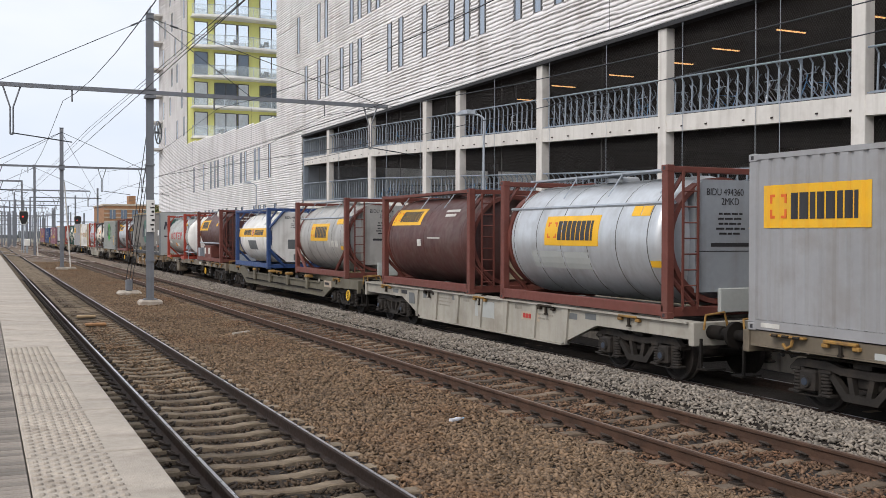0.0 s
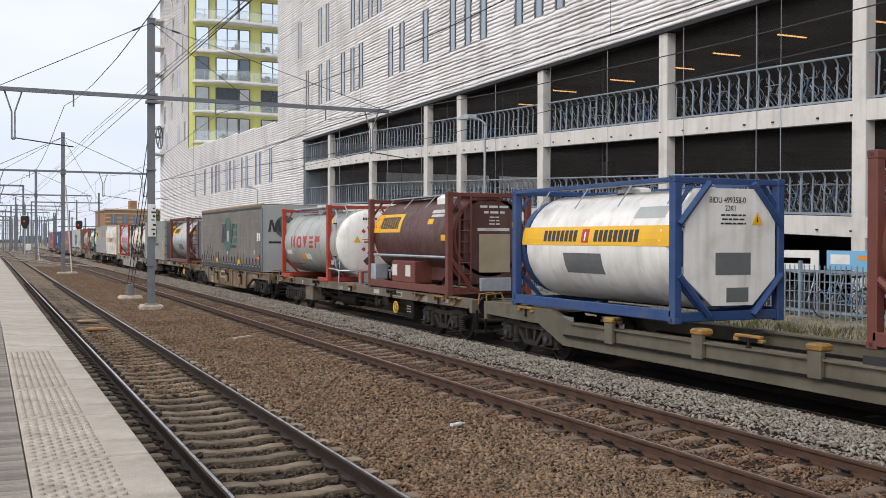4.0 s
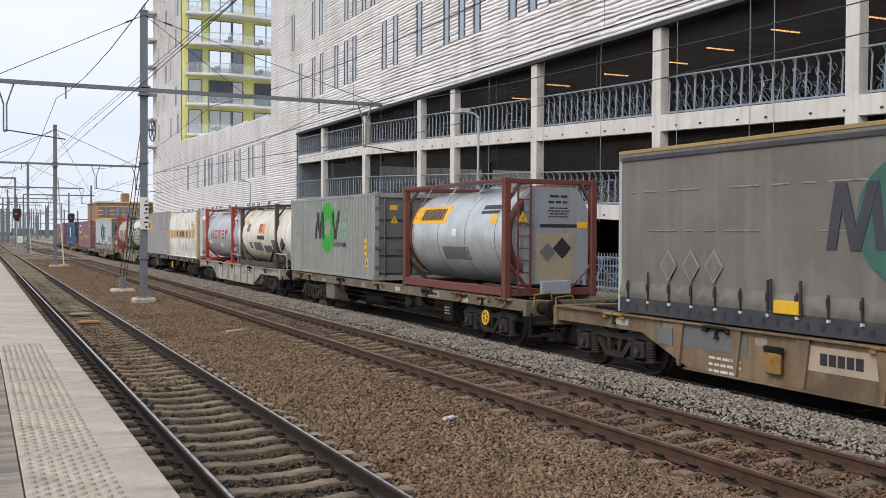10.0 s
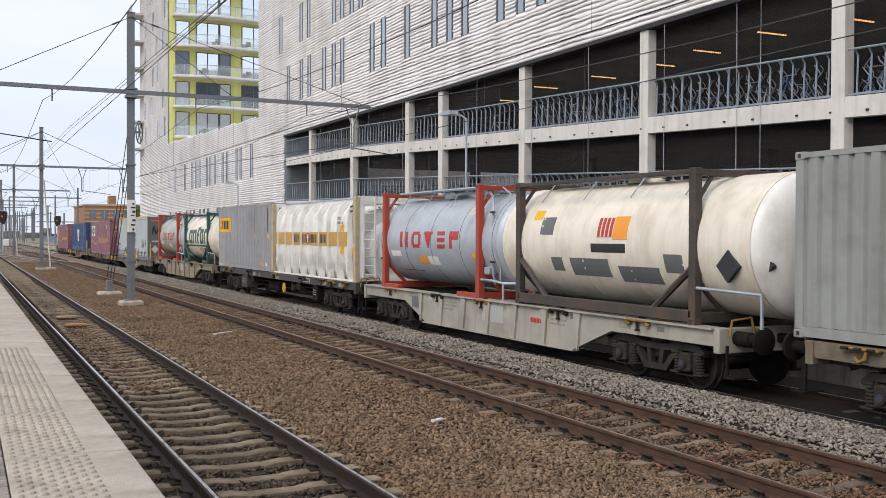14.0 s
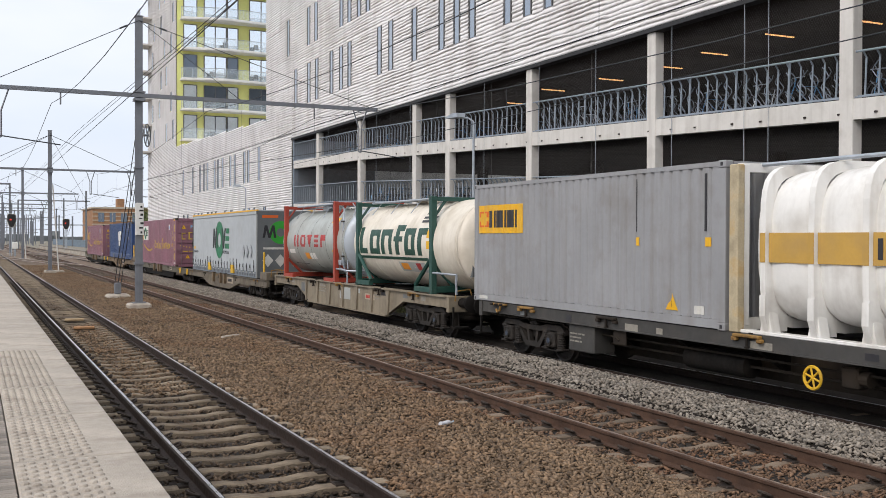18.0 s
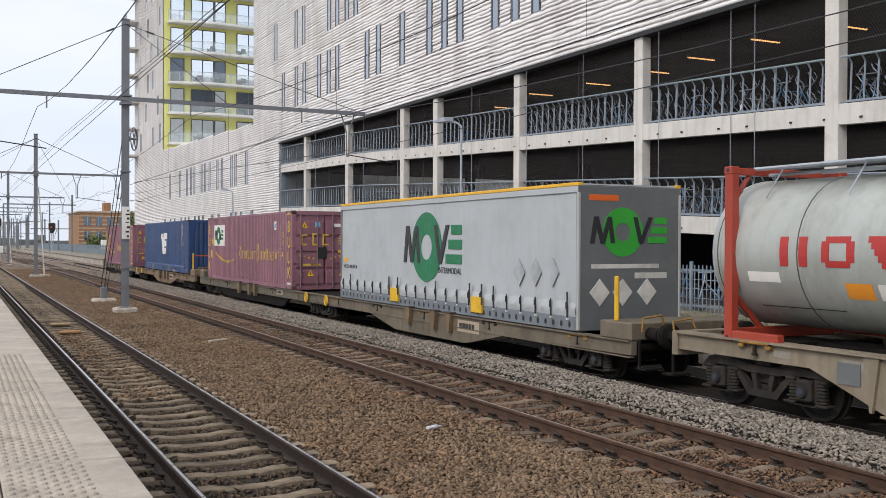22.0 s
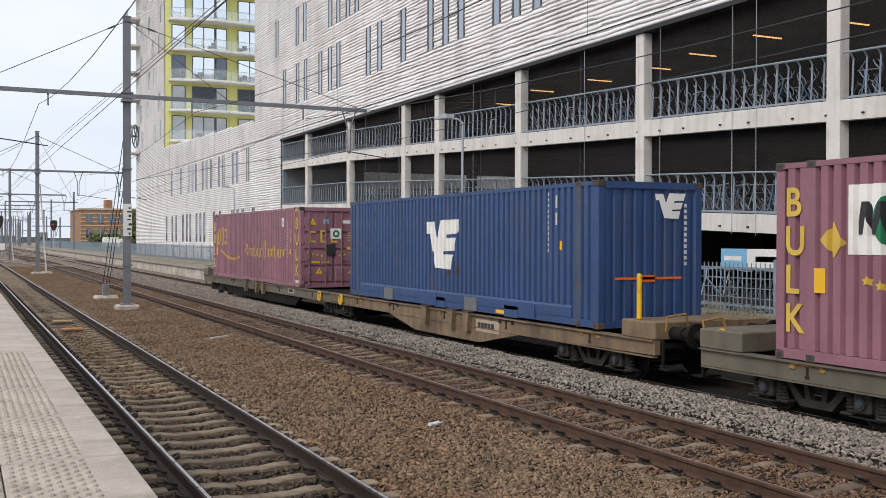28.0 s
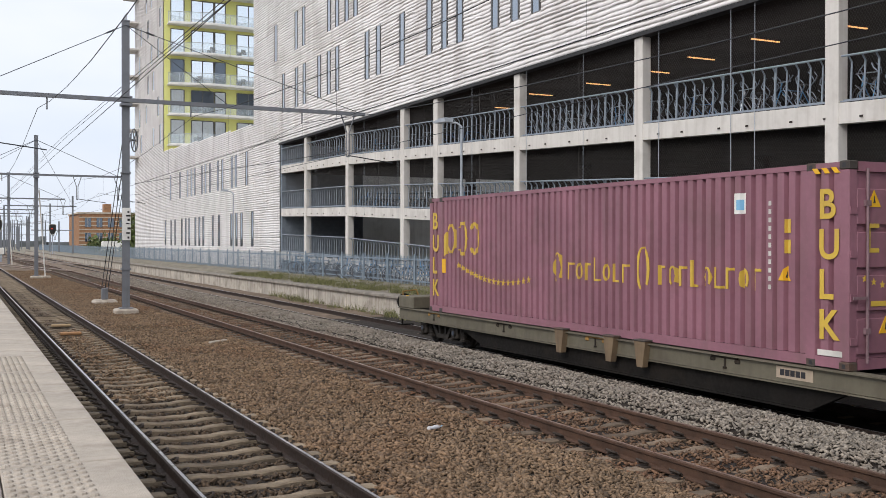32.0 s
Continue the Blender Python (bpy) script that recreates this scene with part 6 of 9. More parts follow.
part("hazard_diamond", Geo().prism([(-0.64, 0.52), (-0.48, 0.68), (-0.64, 0.84), (-0.8, 0.68)], 1, -1.63, -1.621), M["white"], c)
part("hand_rail", Geo().path([(-1.2, 0.0, 0.56), (-1.2, -1.4, 0.55), (-1.2, -1.4, 0.06)], 0.03, 6), M["galv"], c)


# L: white ribbed bulk tank
def ribbed_tank(s, base, L):
    c = load("bulk_tank_container", "white rounded bulk tank with ribs and an ochre stripe", "tank container", s, base, "tank containers on the train")
    H = 2.66

    def ring(y, a, b, cz, n=32, e=0.5):
        out = []
        for k in range(n):
            t = 2 * math.pi * k / n
            ct, st = math.cos(t), math.sin(t)
            out.append((a * math.copysign(abs(ct) ** e, ct), y, cz + b * math.copysign(abs(st) ** e, st)))
        return out
    rows, n = [], 32
    ribs = [0.75 + k * (L - 1.5) / 8 for k in range(9)]
    ys = [(0.25, 0.3), (0.32, 0.8)]
    for k in range(9):
        ys.append((ribs[k], 0.95))
        if k < 8:
            ys += [(ribs[k] + (ribs[k + 1] - ribs[k]) * q, 0.95 + 0.07 * math.sin(math.pi * q) ** 0.6) for q in (0.12, 0.25, 0.5, 0.75, 0.88)]
    ys += [(L - 0.32, 0.8), (L - 0.25, 0.3)]
    v = []
    for y, k in ys:
        v += ring(y, 1.17 * k, 1.17 * k, 1.36, e=0.55)
    f = [tuple(range(n)), tuple(range(len(v) - 1, len(v) - n - 1, -1))]
    for j in range(len(ys) - 1):
        f += [(j * n + i, j * n + (i + 1) % n, j * n + n + (i + 1) % n, j * n + n + i) for i in range(n)]
    part("barrel", Geo().add(v, f), WHITE_T, c, "white bulging tank body", True)
    for y in ribs:
        g = Geo()
        r0, r1 = ring(y, 1.1, 1.12, 1.36, e=0.42), ring(y, 1.25, 1.27, 1.36, e=0.4)
        v = []
        for dy in (-0.075, 0.075):
            v += [(x, y + dy, z) for x, _, z in r0] + [(x, y + dy * 0.75, z) for x, _, z in r1]
        f = []
        for i in range(n):
            j = (i + 1) % n
            f += [(n + i, n + j, 3 * n + j, 3 * n + i), (i, j, n + j, n + i), (2 * n + i, 3 * n + i, 3 * n + j, 2 * n + j)]
        part("rib", g.add(v, f), WHITE_T, c, "white box rib")
    for k in range(len(ribs) - 1):
        a, b = ribs[k] + 0.13, ribs[k + 1] - 0.13
        plate(c, b + 0.05, a - 0.05, 1.12, 1.57, STRIPE, -1.178, "stripe", out=0.022)
        if 1 < k < 6:
            for q in range(5):
                w = (b - a) / 5
                plate(c, b - q * w - 0.03, b - q * w - w * 0.8, 1.2, 1.49, INK, -1.2, "block_mark")
    for y in ribs[:-1] + [ribs[-1]]:
        plate(c, y + 0.054, y - 0.054, 1.12, 1.57, STRIPE, -1.25, "stripe", out=0.006)
    poly(c, [(ribs[4] + 0.13, 1.55), (ribs[4] - 0.13, 1.55), (ribs[4] - 0.13, 1.28), (ribs[4], 1.13), (ribs[4] + 0.13, 1.28)], RED_P, -1.257, "shield")
    plate(c, ribs[4] + 0.028, ribs[4] - 0.028, 1.22, 1.5, WHITE_T, -1.264, "cross")
    plate(c, ribs[4] + 0.09, ribs[4] - 0.09, 1.36, 1.42, WHITE_T, -1.2655, "cross")
    for z in (2.05, 1.34):
        lab = plate(c, 1.44, 1.16, z - 0.46, z - 0.24, SIGN, -1.18, "hazard_label", out=0.03)
        poly(lab, [(1.42, z - 0.44), (1.4, z - 0.44), (1.18, z - 0.26), (1.2, z - 0.26)], INK, -1.21, "cross_mark", 0.003)
    plate(c, 0.55, 0.25, 0.9, 1.06, SIGN, -1.1, "hazard_label", out=0.04)
    word(c, "BUKU", 0.1, INK, "side", (-1.225, 1.72, 1.97), 1.0)
    word(c, "48 6155-6", 0.1, INK, "side", (-1.225, 1.75, 1.83), 1.0)
    bars(c, 0.62, 2.42, 2, 0.3, 0.1, INK, -1.19)
    CORN = mat("ochre_corner_paint", (0.5, 0.42, 0.28), 0.6, var=0.25, scale=3, dirt=(0.4, 0.22, 0.03), amount=0.8, dscale=3)
    for sx in (-1, 1):
        for y in (0.1, L - 0.1):
            part("corner_post", Geo().box(sx * 1.25, sx * 1.1, y - 0.1, y + 0.1, 0.0, H, 0.015), CORN if sx < 0 else WHITE_T, c, "ochre corner post")
            part("corner_post", Geo().box(sx * 1.1, sx * 0.98, y - 0.08, y + 0.08, 0.1, H, 0.01), WHITE_T, c)
        part("bottom_rail", Geo().box(sx * 1.19, sx * 1.0, 0.2, L - 0.2, 0.0, 0.055, 0.01), WHITE_T, c)
        for y in ribs:
            g = Geo().prism([(sx * 1.252, 0.62), (sx * 1.252, 0.3), (sx * 1.17, 0.056), (sx * 0.8, 0.056), (sx * 0.8, 0.5)], 1, y - 0.06, y + 0.06)
            g.prism([(y - 0.062, 0.36), (y + 0.062, 0.36), (y + 0.13, 0.056), (y - 0.13, 0.056)], 0, min(sx * 1.17, sx * 1.0), max(sx * 1.17, sx * 1.0))
            part("foot", g, WHITE_T, c, "chipped white foot")
        part("top_rail", Geo().tube((sx * 0.7, 0.1, H), (sx * 0.7, L - 0.1, H), 0.035, 6), M["galv"], c)
    for y in (0.1, L - 0.1):
        part("cross_member", Geo().box(-1.1, 1.1, y - 0.07, y + 0.07, 0.04, 0.22), WHITE_T, c)
        part("cross_member", Geo().box(-1.1, 1.1, y - 0.07, y + 0.07, H - 0.12, H + 0.02), WHITE_T, c)
    lad = part("ladder", Geo().box(-1.0, -0.95, -0.04, 0.0, 0.1, H).box(-0.62, -0.57, -0.04, 0.0, 0.1, H), WHITE_T, c, "white ladder")
    for k in range(9):
        part("rung", Geo().tube((-0.95, -0.02, 0.25 + k * 0.27), (-0.62, -0.02, 0.25 + k * 0.27), 0.016, 5), WHITE_T, lad)
    part("end_cone", Geo().lathe([(-0.05, 0.2), (0.0, 0.45), (0.1, 0.8), (0.3, 1.05)], 28, 1, (0.15, 0, 0.95)), WHITE_T, c, "discharge cone", True)
    part("pipe", Geo().path([(0.0, 0.0, 1.7), (0.45, -0.02, 1.7), (0.5, -0.02, 0.8), (0.3, -0.03, 0.55)], 0.035, 7), WHITE_T, c)
    part("valve", Geo().lathe([(-0.14, 0.001), (-0.14, 0.14), (0.05, 0.16)], 14, 1, (0.35, 0, 0.5)), M["galv"], c)
    part("hose", Geo().path([(-0.4, -0.02, 0.75), (0.0, -0.06, 0.85), (0.4, -0.06, 0.8), (0.75, -0.02, 0.95)], 0.03, 6), RUBBER, c)
    word(c, "BUKU 48 6155-6", 0.1, INK, "front", (-0.42, 0.2, 2.28), 1.0)
    word(c, "CH 3480", 0.1, INK, "front", (-0.1, 0.2, 2.12), 1.0)
    fbars(c, 0.1, 2.05, 1, 0.35, 0.1, INK, 0.2)


ribbed_tank(15.95, HI, 9.26)


# curtain-sided swap bodies
def swap_body(s, base, L, H, curtain, end_m, edge_m, green, ink, mark_y, mark_z, mark_d, label, diamonds):
    c = load("swap_body", label, "swap body", s, base, "swap bodies on the train")
    h = 1.25
    # the curtain: a sheet with folds that grow towards its foot
    for sx in (-1, 1):
        ys = np.linspace(0.1, L - 0.1, 300)
        zs = np.linspace(0.3, H - 0.18, 22)
        v = []
        for z in zs:
            k = max(0, 1 - (z - 0.3) / 0.75)
            for y in ys:
                fold = 0.024 * k * math.sin(y * 10.5 + 0.6 * math.sin(y * 1.7)) + 0.006 * noise.noise((y * 1.2, z * 1.5, sx))
                if curtain is CURT_D:
                    fold += 0.009 * math.exp(-(((y + 0.05 * noise.noise((y, z, 9))) % 0.56 - 0.28) / 0.045) ** 2)
                v.append((sx * (h - 0.03) + sx * fold, y, z))
        w = len(ys)
        f = [(j * w + i, j * w + i + 1, j * w + w + i + 1, j * w + w + i) for j in range(len(zs) - 1) for i in range(w - 1)]
        part("curtain", big_mesh("curtain", v, f, curtain), None, c, "taut tarpaulin curtain")
        part("roof_rail", Geo().box(sx * (h + 0.004), sx * (h - 0.08), 0.02, L - 0.02, H - 0.2, H - 0.07, 0.01), curtain, c)
        part("roof_edge", Geo().box(sx * (h + 0.01), sx * (h - 0.1), 0.0, L, H - 0.068, H, 0.008), edge_m, c, "yellow roof edge")
        part("rave", Geo().box(sx * h, sx * (h - 0.06), 0.05, L - 0.05, 0.0, 0.28, 0.008), RAVE_D if curtain is CURT_D else RAVE, c, "punched steel side rail")
    # the loose hem, bunched between the straps
    n_st = int(L / 0.6)
    ys, zs = np.linspace(0.08, L - 0.08, 260), np.linspace(0.0, 1.0, 9)
    v = []
    for q in zs:
        for y in ys:
            u = (y - 0.35) * (n_st - 1) / (L - 0.7)
            bunch = 0.5 - 0.5 * math.cos(2 * math.pi * u)
            out = 0.012 + 0.03 * math.sin(math.pi * q) * (0.45 + 0.55 * bunch) + 0.012 * noise.noise((y * 5, q * 4, 3)) + 0.008 * math.sin(y * 23 + q * 5)
            v.append((-(h - 0.022) - max(0.0, out) * math.sin(math.pi * (0.08 + 0.86 * q)), y, 0.235 + q * (0.33 + 0.02 * bunch)))
    w = len(ys)
    part("hem", big_mesh("hem", v, [(j * w + i, j * w + i + 1, j * w + w + i + 1, j * w + w + i) for j in range(8) for i in range(w - 1)], curtain), None, c, "bunched curtain hem", True)
    part("roof", Geo().box(-h + 0.1, h - 0.1, 0.02, L - 0.02, H - 0.05, H - 0.02), curtain, c)
    part("floor", Geo().box(-h + 0.07, h - 0.07, 0.03, L - 0.03, 0.1, 0.24), STEEL, c)
    front = part("front_wall", Geo().box(-h + 0.001, h - 0.001, 0.0, 0.09, 0.0, H - 0.06, 0.012), end_m, c, "flat front wall")
    part("rear_wall", Geo().box(-h, h, L - 0.09, L, 0.0, H - 0.06, 0.012), end_m, c)
    for sx in (-1, 1):
        part("edge_post", Geo().box(sx * (h + 0.012), sx * (h - 0.05), -0.012, 0.06, 0.02, H - 0.2, 0.01), RAVE if curtain is CURT_D else PANEL_L, c)
    # straps with buckles and the rave's holes
    n = int(L / 0.6)
    for k in range(n):
        y = 0.35 + k * (L - 0.7) / (n - 1)
        st = part("strap", Geo().box(-h - 0.035, -h - 0.02, y - 0.017, y + 0.017, 0.25, 0.6 + 0.16 * (k % 5 == 0)), RUBBER, c, "black strap")
        part("buckle", Geo().box(-h - 0.052, -h - 0.0351, y - 0.03, y + 0.03, 0.42, 0.56, 0.005), RUBBER, st)
        part("hook", Geo().box(-h - 0.04, -h - 0.0005, y - 0.022, y + 0.022, 0.205, 0.249), LABEL, st)
    n = int(L / 0.3)
    for k in range(n):
        y = 0.3 + k * (L - 0.6) / (n - 1)
        ring = [(math.cos(6.283 * q / 8) * 0.05, math.sin(6.283 * q / 8) * 0.065) for q in range(8)]
        part("rave_hole", Geo().prism([(y + a, 0.12 + b) for a, b in ring], 0, -h - 0.003, -h + 0.002), INK, c)
    for y in (L * 0.31, L * 0.672):
        lp = part("lifting_plate", Geo().box(-h - 0.06, -h + 0.01, y - 0.26, y + 0.26, 0.1 if curtain is CURT_L else 0.27, 0.47, 0.008), YEL_B, c, "yellow lifting plate")
        for q in (-0.2, 0.2):
            part("lug", Geo().box(-h - 0.078, -h - 0.0601, y + q * 1.5 - 0.025, y + q * 1.5 + 0.025, 0.3, 0.78), INK, lp)
    circle_mark(c, mark_y, mark_z, mark_d, green, ink, -h + 0.018)
    word(c, "INTERMODAL", mark_d * 0.085, ink, "side", (-h + 0.008, mark_y - mark_d * 1.2, mark_z + mark_d * 0.14), 0.98)
    for y, z, k in diamonds:
        poly(c, [(y - k * 0.8, z), (y, z + k), (y + k * 0.8, z), (y, z - k)], M["pocket"] if curtain is CURT_L else DIM_LABEL, -h + 0.004, "diamond_pocket", 0.012)
        if curtain is not CURT_L:
            poly(c, [(y - k * 0.66, z), (y, z + k * 0.84), (y + k * 0.66, z), (y, z - k * 0.84)], CURT_D, -h - 0.009, "diamond_field", 0.005)
    circle_mark(c, -0.98, H * 0.5, 0.98, LOGO_B if curtain is CURT_L else LOGO_F, ink, end=-0.002)
    fplate(c, -0.95, 0.7, H * 0.42, H * 0.45, INK if curtain is CURT_D else LABEL, -0.001, "text_bar")
    if curtain is CURT_L:
        fplate(c, -1.0, -0.3, H * 0.88, H * 0.92, MARK, -0.001, "text_bar")
        fplate(c, 0.1, 0.9, H * 0.35, H * 0.39, LABEL, -0.001, "text_bar")
        for x in (-0.75, -0.2, 0.4):
            part("diamond_pocket", Geo().prism([(x - 0.24, 0.75), (x, 1.02), (x + 0.24, 0.75), (x, 0.48)], 1, -0.014, -0.001), LABEL, c)
    return c


GREY_INK = mat("faded_ink", (0.045, 0.045, 0.06), 0.6, var=0.15)
M["pocket"] = mat("grey_pocket", (0.38, 0.405, 0.43), 0.5, var=0.2, scale=3)
M["cream_edge"] = mat("dirty_cream_edge", (0.36, 0.25, 0.09), 0.6, var=0.25, scale=2, dirt=(0.1, 0.08, 0.05), amount=0.6)
M["yellow_edge"] = mat("yellow_roof_edge", (0.75, 0.42, 0.03), 0.5, var=0.08, dirt=(0.4, 0.2, 0.05), amount=0.3)
c = swap_body(-36.85, 1.0, 13.25, 2.98, CURT_D, PANEL_L, M["cream_edge"], LOGO_F, GREY_INK, 8.21, 0.77, 1.74, "dirty dark grey curtain-sided swap body with a faded green mark", [(11.75, 0.9, 0.28), (11.15, 0.91, 0.28), (10.57, 0.92, 0.28)])
for z, w in ((2.2, 0.02), (1.5, 0.014)):
    y = 12.9
    while y > 0.4:
        q = 0.5 + 0.35 * math.sin(y * 3.1 + z)
        if math.sin(y * 1.7 + z * 5) > -0.4:
            plate(c, y, y - q, z, z + w, DIM_LABEL, -1.222, "scuff", "", 0.012)
        y -= q + 0.25
plate(c, 13.15, 0.06, 2.79, 2.86, RAVE_D, -1.251, "head_rail", "dark head rail under the roof edge", 0.006)
plate(c, 6.87, 6.48, 1.31, 1.82, PANEL_L, -1.225, "patch", "pale repair patch", 0.035)
plate(c, 6.85, 6.7, 0.68, 0.84, PANEL_L, -1.225, "patch", "", 0.035)
plate(c, 0.95, 0.5, 0.54, 0.65, MARK, -1.225, "sticker", "", 0.03)
plate(c, 0.97, 0.72, 1.34, 1.72, M["white"], -1.225, "patch", "torn white patch", 0.012)
plate(c, 0.62, 0.42, 1.36, 1.7, M["white"], -1.225, "patch", "", 0.012)
plate(c, 1.5, 1.3, 0.75, 0.95, PANEL_L, -1.225, "pocket", "", 0.02)
c = swap_body(54.35, LO + 0.02, 13.4, 2.92, CURT_L, PANEL_D, M["yellow_edge"], LOGO_D, INK, 8.48, 0.71, 1.8, "light grey curtain-sided swap body with green mark and yellow edge", [(2.27, 1.09, 0.29), (1.6, 1.11, 0.29), (0.93, 1.13, 0.29)])
word(c, "MOCA 945281 8", 0.112, INK, "side", (-1.235, 13.1, 0.93), 1.0)
plate(c, 13.1, 12.78, 1.12, 1.25, SIGN, -1.228, "sticker")

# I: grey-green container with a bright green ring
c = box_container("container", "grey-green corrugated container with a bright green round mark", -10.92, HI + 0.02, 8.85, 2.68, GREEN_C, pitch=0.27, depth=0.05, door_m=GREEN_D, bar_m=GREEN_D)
circle_mark(c, 5.84, 0.77, 1.72, LOGO_B, INK, bar=mat("worn_green_print", (0.23, 0.33, 0.24), 0.6, var=0.15))
word(c, "INTERMODAL", 0.16, INK, "side", (-1.258, 3.75, 0.98), 0.95)
warn(c, 0.85, 0.4)
for z in (0.75, 0.95, 1.15):
    plate(c, 0.85, 0.68, z, z + 0.12, SIGN, name="sticker")
fwarn(c, -0.6, 1.75, 0.003)
fplate(c, -0.75, -0.5, 2.15, 2.3, SIGN, 0.003, "sticker")
fplate(c, 0.3, 0.7, 1.8, 2.0, SIGN, 0.003, "sticker")
fbars(c, 0.6, 2.45, 2, 0.5, 0.08, INK, 0.003)


# the two plum-coloured 45-foot boxes
PLUM_BAR = mat("worn_plum_bar", (0.26, 0.17, 0.19), 0.5, 0.3, var=0.2, scale=4)

def plum_box(s, label, white_mark):
    L = 13.4
    c = box_container("bulk_container", label, s, LO + 0.002, L, 2.88, PURPLE, posts45=True, bar_m=PLUM_BAR, cast_m=FRAME_BLACK, pitch=0.225)
    for k, ch in enumerate("BULK"):
        word(c, ch, 0.42, GOLD, "side", (-1.258, 0.54, 2.1 - k * 0.56), 0.95, bold=0.012)
        word(c, ch, 0.42, GOLD, "side", (-1.258, L - 0.2, 2.1 - k * 0.56), 0.95, bold=0.012)
    # a trade name in two sizes as plain shapes, an arc of stars and a big three-part mark
    yy = 7.5
    for n, hgt, w in ((1, 0.62, 0.42), (7, 0.34, 2.1), (1, 0.8, 0.5), (9, 0.34, 2.55)):
        for k in range(n):
            st = w / n
            z0 = 1.02 - (hgt - 0.36) * 0.3
            tw = 0.055 if n > 1 else 0.075
            arc = [(yy - st * 0.4 + math.sin(q * math.pi / 8) * st * 0.38, z0 + hgt / 2 - math.cos(q * math.pi / 8) * hgt * 0.5) for q in range(1, 15)]
            inner = [(yy - st * 0.4 + math.sin(q * math.pi / 8) * (st * 0.38 - tw), z0 + hgt / 2 - math.cos(q * math.pi / 8) * (hgt * 0.5 - 0.03)) for q in range(14, 0, -1)]
            if n == 1 or k % 3 == 1:
                poly(c, arc + inner, GOLD, -1.251, "curl_mark")
            else:
                plate(c, yy, yy - tw, z0, z0 + hgt * (1.3 if k % 4 == 3 else 1), GOLD, -1.251, "block_mark")
                plate(c, yy - tw - 0.003, yy - st * 0.7, z0 + hgt * (0.0 if k % 2 else 0.86), z0 + hgt * (0.12 if k % 2 else 0.98), GOLD, -1.251, "block_mark")
            yy -= st
        yy -= 0.12
    for k in range(16):
        y, z = 11.75 - k * 0.22, 1.28 - 0.42 * math.sin(0.2 + k * 0.14)
        pts = [(y + (0.08 if q % 2 == 0 else 0.035) * math.sin(q * math.pi / 5), z + (0.08 if q % 2 == 0 else 0.035) * math.cos(q * math.pi / 5)) for q in range(10)]
        poly(c, pts, GOLD, -1.251, "star")
    if white_mark:
        wp = plate(c, 12.05, 10.1, 1.55, 2.5, M["white"], -1.251, "white_panel", "white panel with a green mark")
        circle_mark(c, 11.9, 1.6, 0.82, LOGO_D, INK, -1.257)
        poly(c, [(12.3, 1.5), (12.15, 1.7), (12.3, 2.0), (12.55, 1.75)], GOLD, -1.251, "arrow_mark")
    else:
        for y, hgt in ((12.15, 0.75), (11.55, 0.85), (10.95, 0.8)):
            ring = [(y + math.cos(a) * 0.26, 1.85 + math.sin(a) * hgt * 0.5) for a in (0.7, 1.2, 1.9, 2.6, 3.14, 3.7, 4.4, 5.0, 5.6)]
            inner = [(y + math.cos(a) * 0.17, 1.85 + math.sin(a) * hgt * 0.4) for a in (5.6, 5.0, 4.4, 3.7, 3.14, 2.6, 1.9, 1.2, 0.7)]
            poly(c, ring + inner, GOLD, -1.251, "curl_mark")
        poly(c, [(12.55, 1.4), (12.35, 1.5), (12.35, 2.05), (12.6, 1.9)], GOLD, -1.251, "arrow_mark")
    plate(c, 12.65, 12.45, 1.0, 1.35, SIGN, -1.251, "sticker")
    plate(c, 2.25, 1.98, 2.2, 2.52, M["white"], -1.251, "sticker")
    plate(c, 2.18, 2.06, 2.26, 2.42, M["sky_blue"], -1.257, "sticker")
    for k in range(11):
        plate(c, 1.5, 1.45, 1.06 + k * 0.125, 1.13 + k * 0.125, LABEL, -1.251, "text_bar")
    for z in (1.9, 1.6):
        plate(c, 1.2, 1.06, z, z + 0.2, GOLD, -1.251, "sticker")
    warn(c, 1.3, 1.2, k=0.12)
    plate(c, 0.55, 0.12, 0.18, 0.26, LABEL, -1.251, "text_bar")
    for y in (0.25, 0.42, 0.59):
        poly(c, [(y, 2.72), (y - 0.09, 2.72), (y - 0.02, 2.8), (y + 0.07, 2.8)], SIGN, -1.253, "hazard_stripe")
    fwarn(c, -0.78, 2.25, 0.003)
    fwarn(c, -0.55, 0.5, 0.003)
    fplate(c, 0.35, 0.95, 2.3, 2.42, M["white"], 0.003, "number_plate")
    fplate(c, -0.38, -0.18, 2.28, 2.46, M["sky_blue"], 0.003, "sticker")
    for x, hgt in ((-0.92, 0.4), (-0.5, 0.44), (-0.1, 0.42)):
        fplate(c, x, x + 0.07, 1.62, 1.62 + hgt, GOLD, 0.003, "block_mark")
        fplate(c, x + 0.07, x + 0.24, 1.62, 1.68, GOLD, 0.003, "block_mark")
        fplate(c, x + 0.07, x + 0.24, 1.56 + hgt, 1.62 + hgt, GOLD, 0.003, "block_mark")
    fbars(c, -0.5, 0.98, 1, 0.9, 0.12, GOLD, 0.003)
    fbars(c, 0.65, 2.0, 4, 0.3, 0.06, GOLD, 0.003)
    fplate(c, -0.3, 0.05, 1.15, 1.55, RUBBER, 0.003, "hatch", "black discharge hatch", 0.03)
    word(c, "45", 0.28, SIGN, "front", (0.55, -0.004, 0.42), 1.0, bold=0.008)
